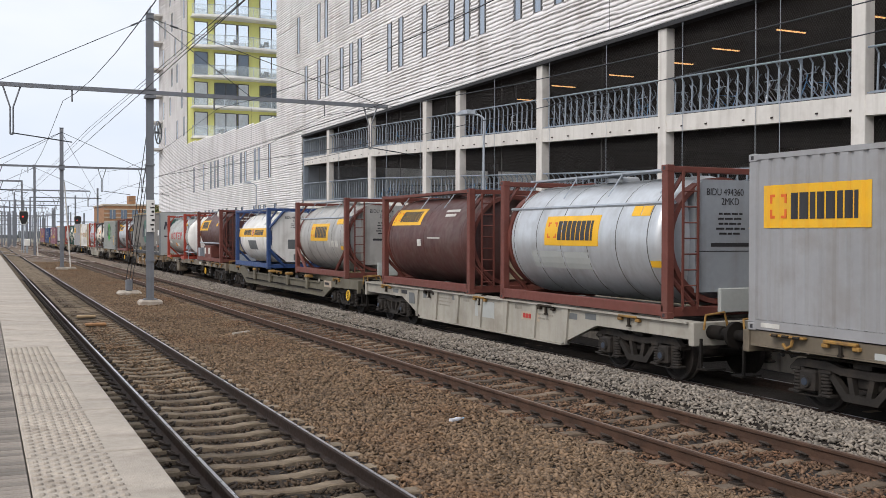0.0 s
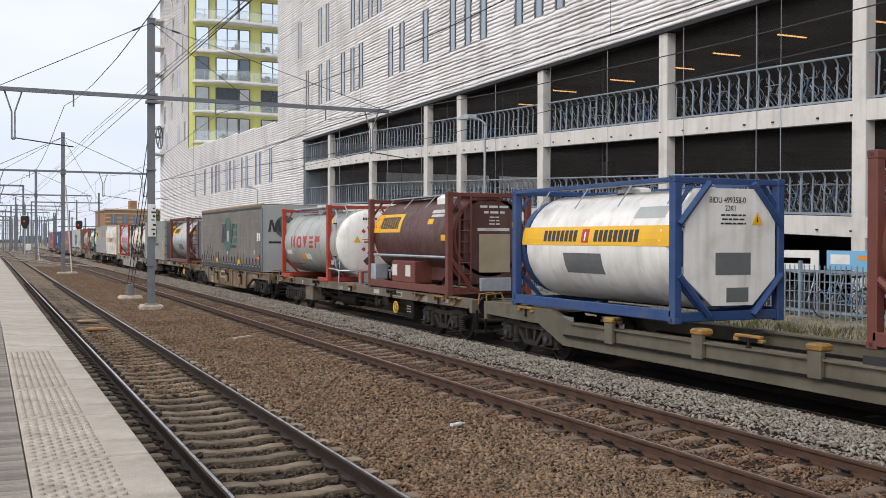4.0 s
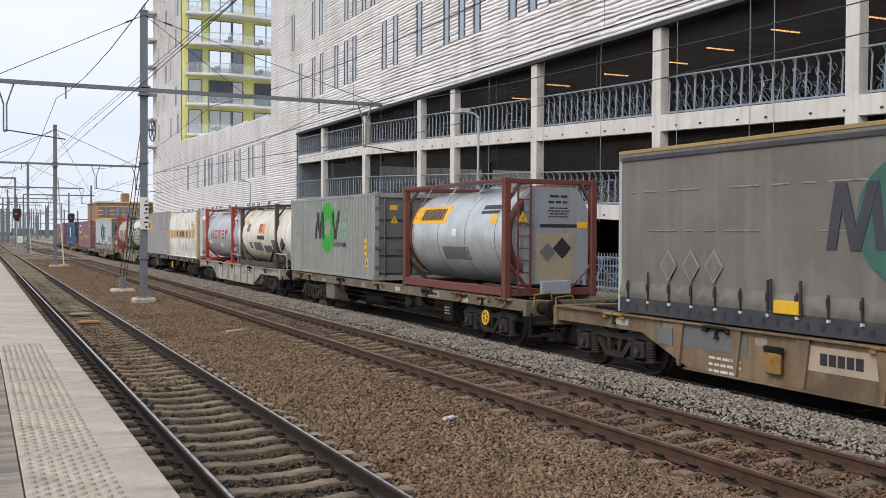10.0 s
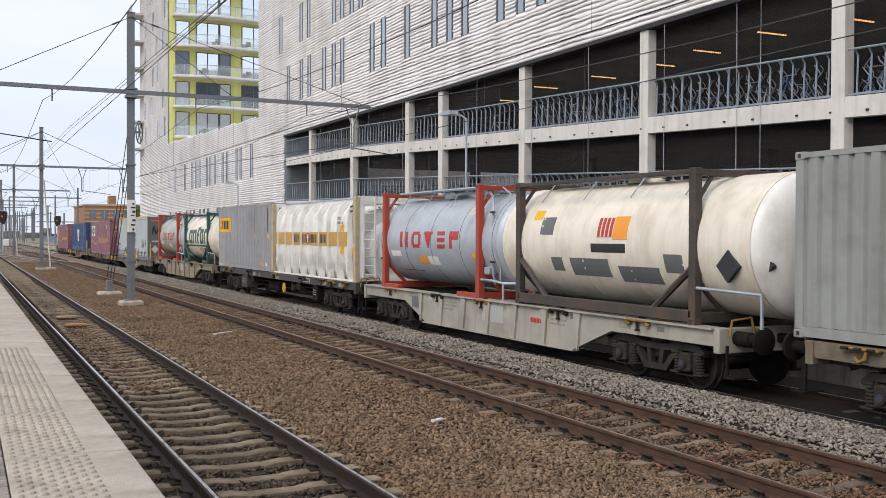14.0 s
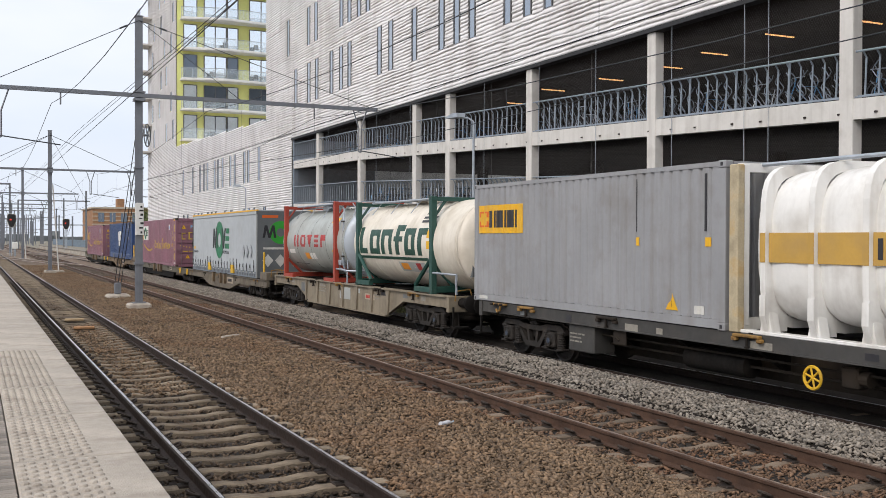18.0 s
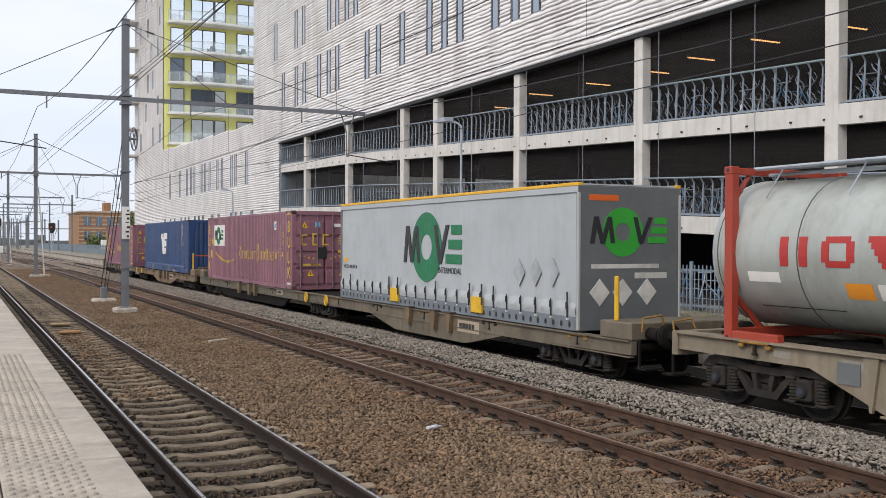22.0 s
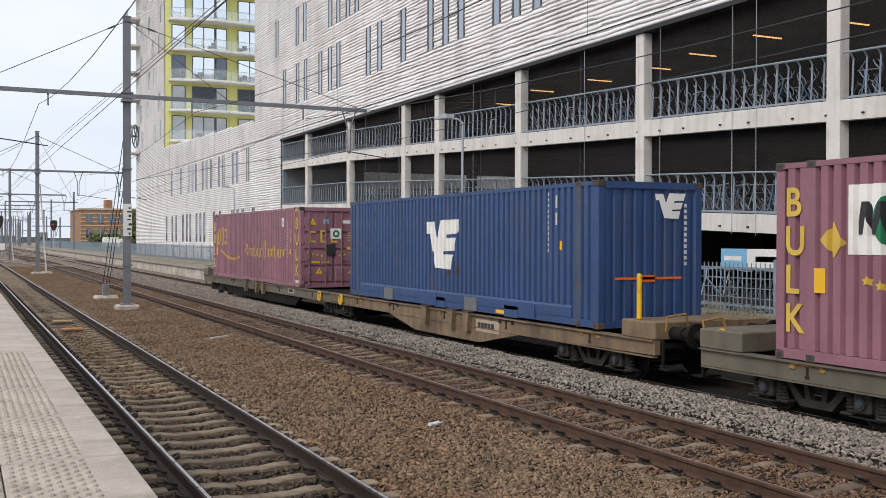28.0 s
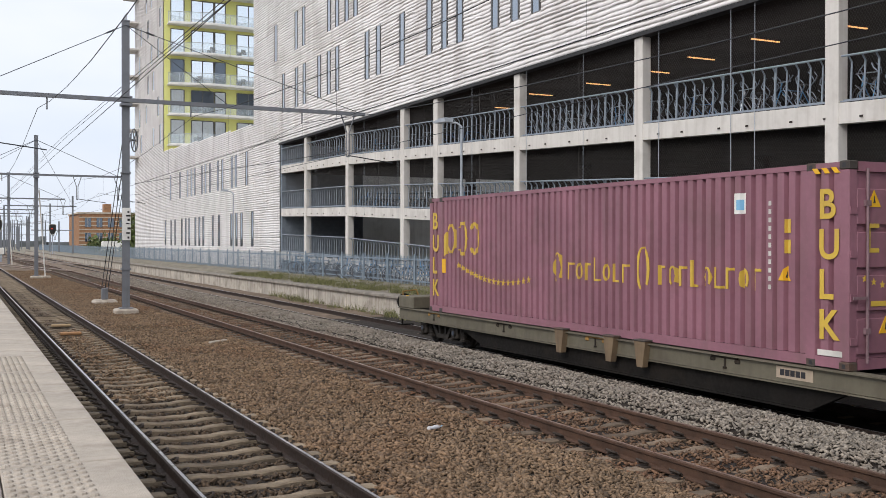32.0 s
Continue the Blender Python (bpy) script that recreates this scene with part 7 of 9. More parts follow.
    for k in range(11):
        x, z = -0.95 + k * 0.17, 1.32 - 0.2 * math.sin(0.3 + k * 0.26)
        if not -0.36 < x < 0.1:
            pts = [(x + (0.055 if q % 2 == 0 else 0.024) * math.sin(q * math.pi / 5), z + (0.055 if q % 2 == 0 else 0.024) * math.cos(q * math.pi / 5)) for q in range(10)]
            part("star", Geo().prism(pts, 1, -0.002, 0.004), GOLD, c)
    fplate(c, 0.5, 0.9, 1.35, 1.45, SIGN, 0.003, "sticker")
    if not white_mark:
        fplate(c, -0.12, 0.3, 1.75, 2.12, M["white"], 0.002, "sticker", "white sticker", 0.012)
        ring_print(c, 0.09, 1.93, 0.06, 0.13, LOGO_D, "front", -0.011)
    return c


plum_box(72.8, "plum-coloured corrugated bulk container with gold lettering and white panel", True)
plum_box(109.05, "plum-coloured corrugated bulk container with gold lettering", False)

# R: dark blue 45-foot box
L = 13.3
c = box_container("container", "dark blue corrugated container with a white angular mark", 90.75, LO + 0.04, L, 2.84, BLUE_C, posts45=True, doors=False, pitch=0.225, post_m=mat("rubbed_blue_post", (0.05, 0.075, 0.13), 0.6, var=0.25, scale=2, dirt=(0.09, 0.05, 0.035), amount=0.8, dscale=4), cast_m=FRAME_BLACK)

part("lower_sheet", Geo().prism([(-1.262, 0.17), (-1.262, 0.36), (-1.242, 0.4), (-1.2, 0.4), (-1.2, 0.17)], 1, 0.9, L - 0.9), BLUE_C, c, "deep folded lower rail")
for y in (2.6, 5.2, 7.4, 10.2):
    plate(c, y + 0.32, y - 0.32, 0.03, 0.34, PANEL_D if y in (5.2, 10.2) else BLUE_C, -1.262, "lift_pad", "worn lifting pad", 0.014)
for y in (5.9, 6.45):
    poly(c, [(y + math.cos(a) * 0.11, 0.95 + math.sin(a) * 0.16) for a in (0.2, 0.9, 1.7, 2.6, 3.3, 4.1, 5.0, 5.7)], FRAME_BLACK, -1.242, "scrape_mark")


def angular_mark(parent, y, z, k, face):
    shape = [(0, 0.97), (0.26, 0.97), (0.35, 0.6), (0.46, 1), (1, 1), (0.93, 0.72), (0.63, 0.7), (0.61, 0.63), (0.91, 0.64), (0.84, 0.38), (0.55, 0.36), (0.53, 0.3), (0.82, 0.3), (0.76, 0), (0.3, 0.02), (0.13, 0.72), (0.03, 0.72)]
    if face == "side":
        poly(parent, [(y - a * k * 1.9, z + b * k * 1.23) for a, b in shape], M["white"], -1.251, "angular_mark")
    else:
        part("angular_mark", Geo().prism([(y + a * k * 1.5, z + b * k) for a, b in shape], 1, 0.022, 0.029), M["white"], parent)


angular_mark(c, 7.74, 0.96, 1.0, "side")
angular_mark(c, 0.1, 2.12, 0.5, "front")
for k in range(11):
    plate(c, 1.84, 1.76, 1.45 + k * 0.115, 1.52 + k * 0.115, LABEL, -1.251, "text_bar")
    fplate(c, 0.82, 0.88, 1.2 + k * 0.115, 1.27 + k * 0.115, LABEL, 0.028, "text_bar")
for k in range(2):
    plate(c, 1.5, 1.44, 2.0 + k * 0.35, 2.25 + k * 0.35, LABEL, -1.251, "text_bar")
plate(c, 1.36, 1.26, 1.5, 1.68, SIGN, -1.251, "sticker")
fplate(c, -0.85, 0.75, 0.93, 0.98, MARK, 0.028, "scrape", "red paint scrape")
fplate(c, -0.2, 0.1, 0.88, 1.02, MARK, 0.028, "scrape")
plate(c, 4.0, 3.2, 0.05, 0.13, SIGN, -1.251, "sticker")
for y in (3.6, 7.2, 10.6):
    plate(c, y, y - 0.6, 0.0, 0.25, BLUE_C, -1.25, "fork_pocket", "", 0.012)


# paint on corrugated sides follows the waves
BUILT = {"side_panel", "bottom_rail", "top_rail", "corner_post", "corner_casting", "roof", "floor", "lower_sheet", "lift_pad", "fork_pocket", "door", "end_beam"}


def press(ob, y0, y1, pitch, depth):
    me = ob.data
    n = max(2, int(round((y1 - y0) / pitch)))
    p = (y1 - y0) / n
    cuts = [(0.0, 0.0), (0.56, 0.0), (0.68, depth), (0.88, depth), (1.0, 0.0)]
    lo, hi = min(v.co.y for v in me.vertices), max(v.co.y for v in me.vertices)
    bm = bmesh.new()
    bm.from_mesh(me)
    for k in range(n):
        for q, _ in cuts[:4]:
            y = y0 + (k + q) * p
            if lo < y < hi:
                bmesh.ops.bisect_plane(bm, geom=bm.verts[:] + bm.edges[:] + bm.faces[:], plane_co=(0, y, 0), plane_no=(0, 1, 0))
    for v in bm.verts:
        u = (v.co.y - y0) / p
        if 0 <= u <= n:
            u -= int(u)
            v.co.x += float(np.interp(u, [a for a, _ in cuts], [b for _, b in cuts]))
    bm.to_mesh(me)
    bm.free()


for box, y0, y1, pitch, depth in PRESSED:
    for ob in box.children_recursive:
        if ob.name.split(".")[0] in BUILT or not ob.data:
            continue
        xs, ys, zs = ([v.co[i] for v in ob.data.vertices] for i in range(3))
        if -1.3 < min(xs) and max(xs) < -1.235 and min(ys) > y0 and max(ys) < y1 and min(zs) > 0.17:
            press(ob, y0, y1, pitch, depth)


# ---- wagons ----
def spring_mesh(r, h):
    prof, n = [], 6
    for k in range(n):
        z = h * k / n
        prof += [(z, r * 0.8), (z + h / n * 0.25, r), (z + h / n * 0.5, r), (z + h / n * 0.75, r * 0.8)]
    return Geo().lathe([(0, 0.001)] + prof + [(h, r * 0.8), (h, 0.001)], 12, 2).mesh("spring", CAST)


SPRING = spring_mesh(0.085, 0.3)


def wheel_meshes(r):
    g = Geo()
    for s in (-1, 1):
        x = s * 0.75
        prof = [(x - s * 0.07, 0.1), (x - s * 0.05, r * 0.5), (x - s * 0.07, r * 0.86), (x - s * 0.07, r + 0.028), (x - s * 0.04, r + 0.028), (x - s * 0.03, r), (x + s * 0.065, r - 0.004), (x + s * 0.065, r * 0.88), (x + s * 0.02, r * 0.8), (x + s * 0.03, r * 0.4), (x + s * 0.07, 0.16), (x + s * 0.07, 0.1)]
        g.lathe(prof, 28, 0)
    g.lathe([(-1.02, 0.001), (-1.02, 0.07), (-0.8, 0.08), (0.8, 0.08), (1.02, 0.07), (1.02, 0.001)], 12, 0)
    return g.mesh("wheelset", WHEEL, True)


WHEELSET = {r: wheel_meshes(r) for r in (0.46, 0.38)}
AXLE_BOX = Geo().box(-0.13, 0.13, -0.15, 0.15, -0.15, 0.17, 0.03).lathe([(-0.17, 0.001), (-0.17, 0.09), (-0.13, 0.1)], 12, 0).mesh("axle_box", CAST)
BOX_COVER = Geo().lathe([(-0.182, 0.001), (-0.182, 0.055), (-0.171, 0.06)], 10, 0).mesh("bearing_cover", mat("blue_grey_cover", (0.03, 0.042, 0.065), 0.5, dirt=(0.05, 0.045, 0.04), amount=0.6, dscale=9))


def bogie_mesh(r):
    g = Geo()
    zt = r + 0.32
    for s in (-1, 1):
        x0, x1 = min(s * 0.95, s * 1.06), max(s * 0.95, s * 1.06)
        # side frame: an upper chord, a dropped lower chord, struts between them, and a guard round each axle box
        g.prism([(-1.32, zt - 0.13), (-1.18, zt - 0.01), (-0.6, zt), (-0.35, zt - 0.06), (0.35, zt - 0.06), (0.6, zt), (1.18, zt - 0.01), (1.32, zt - 0.13),
                 (1.3, zt - 0.2), (1.12, zt - 0.12), (0.6, zt - 0.12), (0.35, zt - 0.17), (-0.35, zt - 0.17), (-0.6, zt - 0.12), (-1.12, zt - 0.12), (-1.3, zt - 0.2)], 0, x0, x1)
        g.prism([(-0.66, zt - 0.125), (-0.54, zt - 0.125), (-0.24, zt - 0.42), (0.24, zt - 0.42), (0.54, zt - 0.125), (0.66, zt - 0.125), (0.3, zt - 0.53), (-0.3, zt - 0.53)], 0, x0 + 0.004, x1 - 0.004)
        for y in (-0.2, 0.2):
            g.prism([(y - 0.045, zt - 0.18), (y + 0.045, zt - 0.18), (y * 0.7 + 0.045, zt - 0.43), (y * 0.7 - 0.045, zt - 0.43)], 0, x0 + 0.01, x1 - 0.01)
        for y in (-0.9, 0.9):
            for d in (-0.175, 0.175):
                g.prism([(y + d - 0.03, zt - 0.13), (y + d + 0.03, zt - 0.13), (y + d + 0.03, r - 0.16), (y + d - 0.03, r - 0.16)], 0, x0 - 0.01, x1 + 0.01)
            for d in (-0.3, 0.3):
                g.box(s * 0.93, s * 1.12, y + d - 0.11, y + d + 0.11, r - 0.2, r - 0.16, 0.01)
                g.box(s * 0.93, s * 1.1, y + d - 0.1, y + d + 0.1, r + 0.14, r + 0.19, 0.01)
            g.box(s * 1.0, s * 1.1, y - 0.3, y + 0.3, r - 0.215, r - 0.201)
        # side bearer and a brake hanger
        g.box(s * 0.8, s * 1.04, -0.16, 0.16, zt - 0.06, zt + 0.08, 0.02)
        g.tube((s * 0.9, -0.5, zt - 0.1), (s * 0.86, -0.44, r - 0.22), 0.025, 5)
        g.tube((s * 0.9, 0.5, zt - 0.1), (s * 0.86, 0.44, r - 0.22), 0.025, 5)
    g.box(-0.95, 0.95, -0.3, 0.3, zt - 0.35, zt - 0.08, 0.03)
    g.box(-0.95, 0.95, -1.28, -1.18, zt - 0.2, zt - 0.1)
    g.box(-0.95, 0.95, 1.18, 1.28, zt - 0.2, zt - 0.1)
    return g.mesh("bogie", CAST)


BOGIE = {r: bogie_mesh(r) for r in WHEELSET}


def bogie(parent, y, r=0.46):
    b = part("bogie", BOGIE[r], None, parent, "cast steel two-axle bogie")
    b.location = (0, y, 0)
    for d in (-0.9, 0.9):
        w = part("wheelset", WHEELSET[r], None, b)
        w.location = (0, d, r)
        WHEELS.append((w, d, r))
        for s in (-1, 1):
            a = part("axle_box", AXLE_BOX, None, b)
            a.matrix_basis = pose(s * 1.03, d, r, 0, 0, 0 if s < 0 else 180)
            if s < 0:
                k = part("bearing_cover", BOX_COVER, None, b)
                k.matrix_basis = pose(-1.03, d, r)
            for q in (-0.27, 0.27):
                sp = part("spring", SPRING, None, b)
                sp.matrix_basis = pose(s * 1.03, d + q, r - 0.16)
    part("brake_beam", Geo().box(-0.9, 0.9, -0.42, -0.36, r - 0.25, r - 0.17).box(-0.9, 0.9, 0.36, 0.42, r - 0.25, r - 0.17), STEEL, b)
    return b


def hand_wheel(parent, y, z, x=-1.2, r=0.16):
    ring = [(x, y + math.cos(6.2832 * k / 18) * r, z + math.sin(6.2832 * k / 18) * r) for k in range(19)]
    g = Geo().path(ring, 0.024, 6)
    for k in range(3):
        a = math.pi * k / 3 + 0.3
        g.tube((x, y + math.cos(a) * r, z + math.sin(a) * r), (x, y - math.cos(a) * r, z - math.sin(a) * r), 0.016, 5)
    part("hand_wheel", g, YEL_B, parent, "yellow brake hand wheel")


def buffers(parent, y, out, z=0.96):
    """Two buffers, a hook and hoses at one end; out is -1 at the front."""
    for s in (-1, 1):
        part("buffer", Geo().lathe([(y, 0.12), (y + out * 0.32, 0.12), (y + out * 0.33, 0.09), (y + out * 0.55, 0.09), (y + out * 0.56, 0.22), (y + out * 0.6, 0.225), (y + out * 0.615, 0.2), (y + out * 0.615, 0.001)], 18, 1, (s * 0.875, 0, z)), STEEL, parent, "round steel buffer", True)
    part("draw_hook", Geo().box(-0.05, 0.05, y, y + out * 0.42, z - 0.1, z + 0.06, 0.02), STEEL, parent)
    part("brake_hose", Geo().path([(0.3, y, z - 0.05), (0.32, y + out * 0.25, z - 0.3), (0.25, y + out * 0.5, z - 0.4), (0.15, y + out * 0.55, z - 0.2)], 0.03, 6), RUBBER, parent)
    part("shunter_step", Geo().box(-1.22, -0.82, y + out * 0.05, y + out * 0.3, 0.34, 0.37).box(-1.18, -1.14, y + out * 0.06, y + out * 0.1, 0.37, 0.86), STEEL, parent)
    part("grab_rail", Geo().path([(-1.12, y + out * 0.1, z + 0.05), (-1.12, y + out * 0.14, z + 0.3), (-0.72, y + out * 0.14, z + 0.34), (-0.6, y + out * 0.1, z + 0.05)], 0.022, 6), YEL, parent, "yellow grab rail")


def sill_pair(parent, prof, m, t=0.11, x=1.22):
    for s in (-1, 1):
        part("side_sill", Geo().prism(prof, 0, min(s * x, s * (x - t)), max(s * x, s * (x - t))), m, parent, "welded side sill")


def furniture(w, L, m, deck, rnd, plates=8, lab=PANEL_L):
    """Data plates, tie-down brackets and lettering bars along the near sill."""
    for k in range(plates):
        y = 1.2 + (L - 2.4) * (k + rnd.uniform(0.1, 0.8)) / plates
        ww = rnd.uniform(0.15, 0.5)
        zt = deck - rnd.uniform(0.06, 0.12)
        plate(w, y, y - ww, zt - rnd.uniform(0.08, 0.15), zt, rnd.choice((DIM_LABEL, DIM_LABEL, lab, INK, PANEL_D)), -1.22, "data_plate", out=0.004)
    for k in range(5):
        y = 2.0 + (L - 4) * k / 4 + rnd.uniform(-0.3, 0.3)
        tb = part("tie_bracket", Geo().box(-1.31, -1.225, y - 0.3, y + 0.3, deck - 0.055, deck - 0.005, 0.012).box(-1.3, -1.225, y - 0.34, y - 0.22, deck - 0.12, deck - 0.056, 0.012).box(-1.3, -1.225, y + 0.22, y + 0.34, deck - 0.12, deck - 0.056, 0.012),
                  YEL if k % 2 == 0 else SOOT, w, "rusty folding container bracket")
        part("bracket_pin", Geo().tube((-1.27, y, deck - 0.19), (-1.27, y, deck - 0.056), 0.028, 7).lathe([(deck - 0.22, 0.001), (deck - 0.22, 0.045), (deck - 0.19, 0.045), (deck - 0.19, 0.001)], 8, 2, (-1.27, y, 0)), SOOT, tb)
        part("spigot", Geo().box(-1.2, -1.1, y - 0.05, y + 0.05, deck + 0.001, deck + 0.02, 0.005), SOOT, tb)


def end_beams(w, L, m, deck, z0=0.72):
    for y in (0.0, L):
        a, b = (y, y + 0.14) if y == 0 else (y - 0.14, y)
        part("end_beam", Geo().box(-1.26, 1.26, a, b, z0, deck, 0.012), m, w, "end beam")


def cross_beams(w, L, m, deck, n=6):
    for k in range(n):
        y = 2.2 + (L - 4.4) * k / (n - 1)
        part("cross_beam", Geo().box(-1.1, 1.1, y - 0.08, y + 0.08, deck - 0.22, deck - 0.02), m, w)
    part("centre_sill", Geo().box(-0.3, 0.3, 0.14, L - 0.14, deck - 0.42, deck - 0.03), m, w, "box centre sill")


DECK = HI - RAIL_Z3 - 0.003      # heights over the rail
DECK_LO = LO - RAIL_Z3 - 0.003


def wagon(label, s, L):
    w = thing("container_wagon", label, "freight wagon", pose(TRAIN_X, s + 100, RAIL_Z3), "wagons of the train")
    LOADS.append((w, s, RAIL_Z3))
    return w


def fishbelly(s, L, m, label, seed, trade):
    """A container wagon with deep side sills that rise over the bogies."""
    rnd = random.Random(seed)
    w = wagon(label, s, L)
    d = DECK
    sill_pair(w, [(0.14, d), (L - 0.14, d), (L - 0.14, d - 0.3), (L - 3.0, d - 0.3), (L - 4.3, d - 0.78), (4.3, d - 0.78), (3.0, d - 0.3), (0.14, d - 0.3)], m)
    for sx in (-1, 1):
        part("top_flange", Geo().box(sx * 1.3, sx * 1.0, 0.145, L - 0.145, d - 0.03, d + 0.002), m, w)
        part("bottom_flange", Geo().box(sx * 1.27, sx * 1.05, 4.25, L - 4.25, d - 0.81, d - 0.782), m, w)
    n = 7
    for k in range(n):
        y = 4.1 + (L - 8.2) * k / (n - 1)
        part("stiffener", Geo().prism([(y - 0.13, d - 0.03), (y + 0.13, d - 0.03), (y + 0.02, d - 0.77), (y - 0.02, d - 0.77)], 0, -1.27, -1.221), m, w, "tapered stiffening rib")
    end_beams(w, L, m, d)
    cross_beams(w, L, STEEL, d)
    furniture(w, L, m, d, rnd, 10)
    hp = plate(w, 6.0, 5.2, d - 0.4, d - 0.22, NAME, -1.222, "name_plate", out=0.004)
    blocks(w, 5.92, d - 0.36, 5, 0.62, 0.1, RED_P if trade else INK, -1.228)
    plate(w, L - 3.5, L - 3.9, d - 0.45, d - 0.15, PANEL_D, -1.222, "grille", out=0.012)
    buffers(w, 0.0, -1)
    buffers(w, L, 1)
    bogie(w, 1.9)
    bogie(w, L - 1.9)
    if m is W_TAN:
        for y in (10.35, 7.94, 5.16):
            br = part("folding_bracket", Geo().box(-1.34, -1.272, y - 0.16, y + 0.16, d - 0.62, d - 0.3, 0.02), YEL, w, "ochre folding bracket")
            part("hinge", Geo().box(-1.33, -1.272, y - 0.2, y + 0.2, d - 0.299, d - 0.2, 0.015), STEEL, br)
        plate(w, 9.8, 8.45, d - 0.48, d - 0.12, NAME, -1.222, "name_plate", out=0.006)
        blocks(w, 9.5, d - 0.38, 5, 0.8, 0.17, INK, -1.23)
        plate(w, 12.6, 11.0, d - 0.42, d - 0.1, PANEL_D, -1.222, "dark_panel", out=0.004)
        bars(w, 11.9, d - 0.5, 3, 0.9, 0.07, LABEL, -1.222)
    elif m is W_SAND or m is W_PALE:
        plate(w, L * 0.52, L * 0.52 - 1.0, d - 0.5, d - 0.12, PANEL_L, -1.222, "patch_panel", "repainted pale patch", out=0.005)
        bars(w, L * 0.66, d - 0.14, 3, 0.9, 0.06, DIM_LABEL, -1.222)
        bars(w, L * 0.33, d - 0.2, 2, 0.7, 0.06, DIM_LABEL, -1.222)
    part("air_tank", Geo().lathe([(L / 2 - 0.9, 0.001), (L / 2 - 0.85, 0.2), (L / 2 + 0.85, 0.2), (L / 2 + 0.9, 0.001)], 14, 1, (-0.5, 0, 0.5)), STEEL, w, "brake air tank", True)
    return w


def skeletal(s, L, m, label, seed, wheel_y):
    """A light skeletal wagon: shallow sills, a deep centre beam, open bogies and boxes beneath."""
    rnd = random.Random(seed)
    w = wagon(label, s, L)
    d = DECK
    sill_pair(w, [(0.14, d), (L - 0.14, d), (L - 0.14, d - 0.22), (0.14, d - 0.22)], m, 0.16)
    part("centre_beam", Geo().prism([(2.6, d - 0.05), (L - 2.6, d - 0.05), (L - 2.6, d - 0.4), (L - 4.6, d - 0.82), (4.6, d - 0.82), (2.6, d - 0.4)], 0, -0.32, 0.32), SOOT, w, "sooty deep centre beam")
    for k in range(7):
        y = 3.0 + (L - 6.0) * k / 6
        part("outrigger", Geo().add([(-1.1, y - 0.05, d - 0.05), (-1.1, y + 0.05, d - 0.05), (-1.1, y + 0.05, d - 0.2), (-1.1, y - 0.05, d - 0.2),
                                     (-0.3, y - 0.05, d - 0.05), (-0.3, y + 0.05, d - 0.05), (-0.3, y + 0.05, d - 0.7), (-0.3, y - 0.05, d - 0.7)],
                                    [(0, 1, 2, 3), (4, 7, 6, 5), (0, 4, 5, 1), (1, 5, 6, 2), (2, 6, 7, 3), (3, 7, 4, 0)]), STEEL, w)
    end_beams(w, L, m, d, 0.78)
    furniture(w, L, m, d, rnd, 9)
    buffers(w, 0.0, -1)
    buffers(w, L, 1)
    bogie(w, 2.15)
    bogie(w, L - 2.15)
    for y, a in ((4.1, 0.5), (L - 4.3, 0.9)):
        part("equipment_box", Geo().box(-1.2, -0.7, y - a / 2, y + a / 2, d - 0.78, d - 0.24, 0.02), m if a > 0.6 else STEEL, w, "underslung equipment box")
        bars(w, y + a / 2 - 0.05, d - 0.4, 3, a * 0.7, 0.05, DIM_LABEL, -1.2)
    for y in (1.0, 3.3, L - 1.0):
        stop = part("stanchion", Geo().box(-1.33, -1.222, y - 0.34, y + 0.34, d - 0.05, d - 0.012, 0.012), YEL, w, "worn yellow folding stop")
        part("hook", Geo().path([(-1.28, y - 0.1, d - 0.051), (-1.29, y - 0.08, d - 0.16), (-1.29, y + 0.02, d - 0.21), (-1.28, y + 0.1, d - 0.15)], 0.026, 6), YEL, stop)
        for q in (-0.22, 0.0, 0.22):
            part("hinge", Geo().tube((-1.335, y + q - 0.06, d - 0.03), (-1.335, y + q + 0.06, d - 0.03), 0.024, 6), SOOT, stop)
    hand_wheel(w, wheel_y, 0.62, -1.26)
    part("air_tank", Geo().lathe([(L / 2 + 0.3, 0.001), (L / 2 + 0.35, 0.2), (L / 2 + 1.85, 0.2), (L / 2 + 1.9, 0.001)], 14, 1, (-0.75, 0, 0.55)), STEEL, w, "brake air tank", True)
    part("brake_rod", Geo().tube((-0.8, 3.0, 0.55), (-0.8, L - 3.0, 0.55), 0.025, 5), SOOT, w)
    part("air_pipe", Geo().path([(-1.08, 0.3, d - 0.3), (-1.08, 3.4, d - 0.3), (-1.0, 3.6, d - 0.4), (-1.0, L - 3.6, d - 0.4), (-1.08, L - 3.4, d - 0.3), (-1.08, L - 0.3, d - 0.3)], 0.02, 6), SOOT, w)
    part("sill_lip", Geo().box(-1.27, -1.221, 0.2, L - 0.2, d - 0.235, d - 0.215), m, w)
    part("valve", Geo().box(-1.1, -0.85, 6.9, 7.2, d - 0.62, d - 0.3, 0.03).lathe([(6.75, 0.001), (6.75, 0.11), (6.899, 0.11)], 12, 1, (-0.98, 0, d - 0.46)), SOOT, w, "brake valve")
    for y in (6.0, L - 5.6):
        part("changeover_lever", Geo().box(-1.2, -1.17, y - 0.2, y + 0.2, d - 0.5, d - 0.23).tube((-1.22, y, d - 0.42), (-1.3, y + 0.14, d - 0.34), 0.016, 5), SOOT, w)
    hp = plate(w, 5.4, 4.6, d - 0.19, d - 0.05, NAME, -1.222, "name_plate", out=0.004)
    blocks(w, 5.34, d - 0.16, 5, 0.66, 0.08, INK, -1.228)
    return w


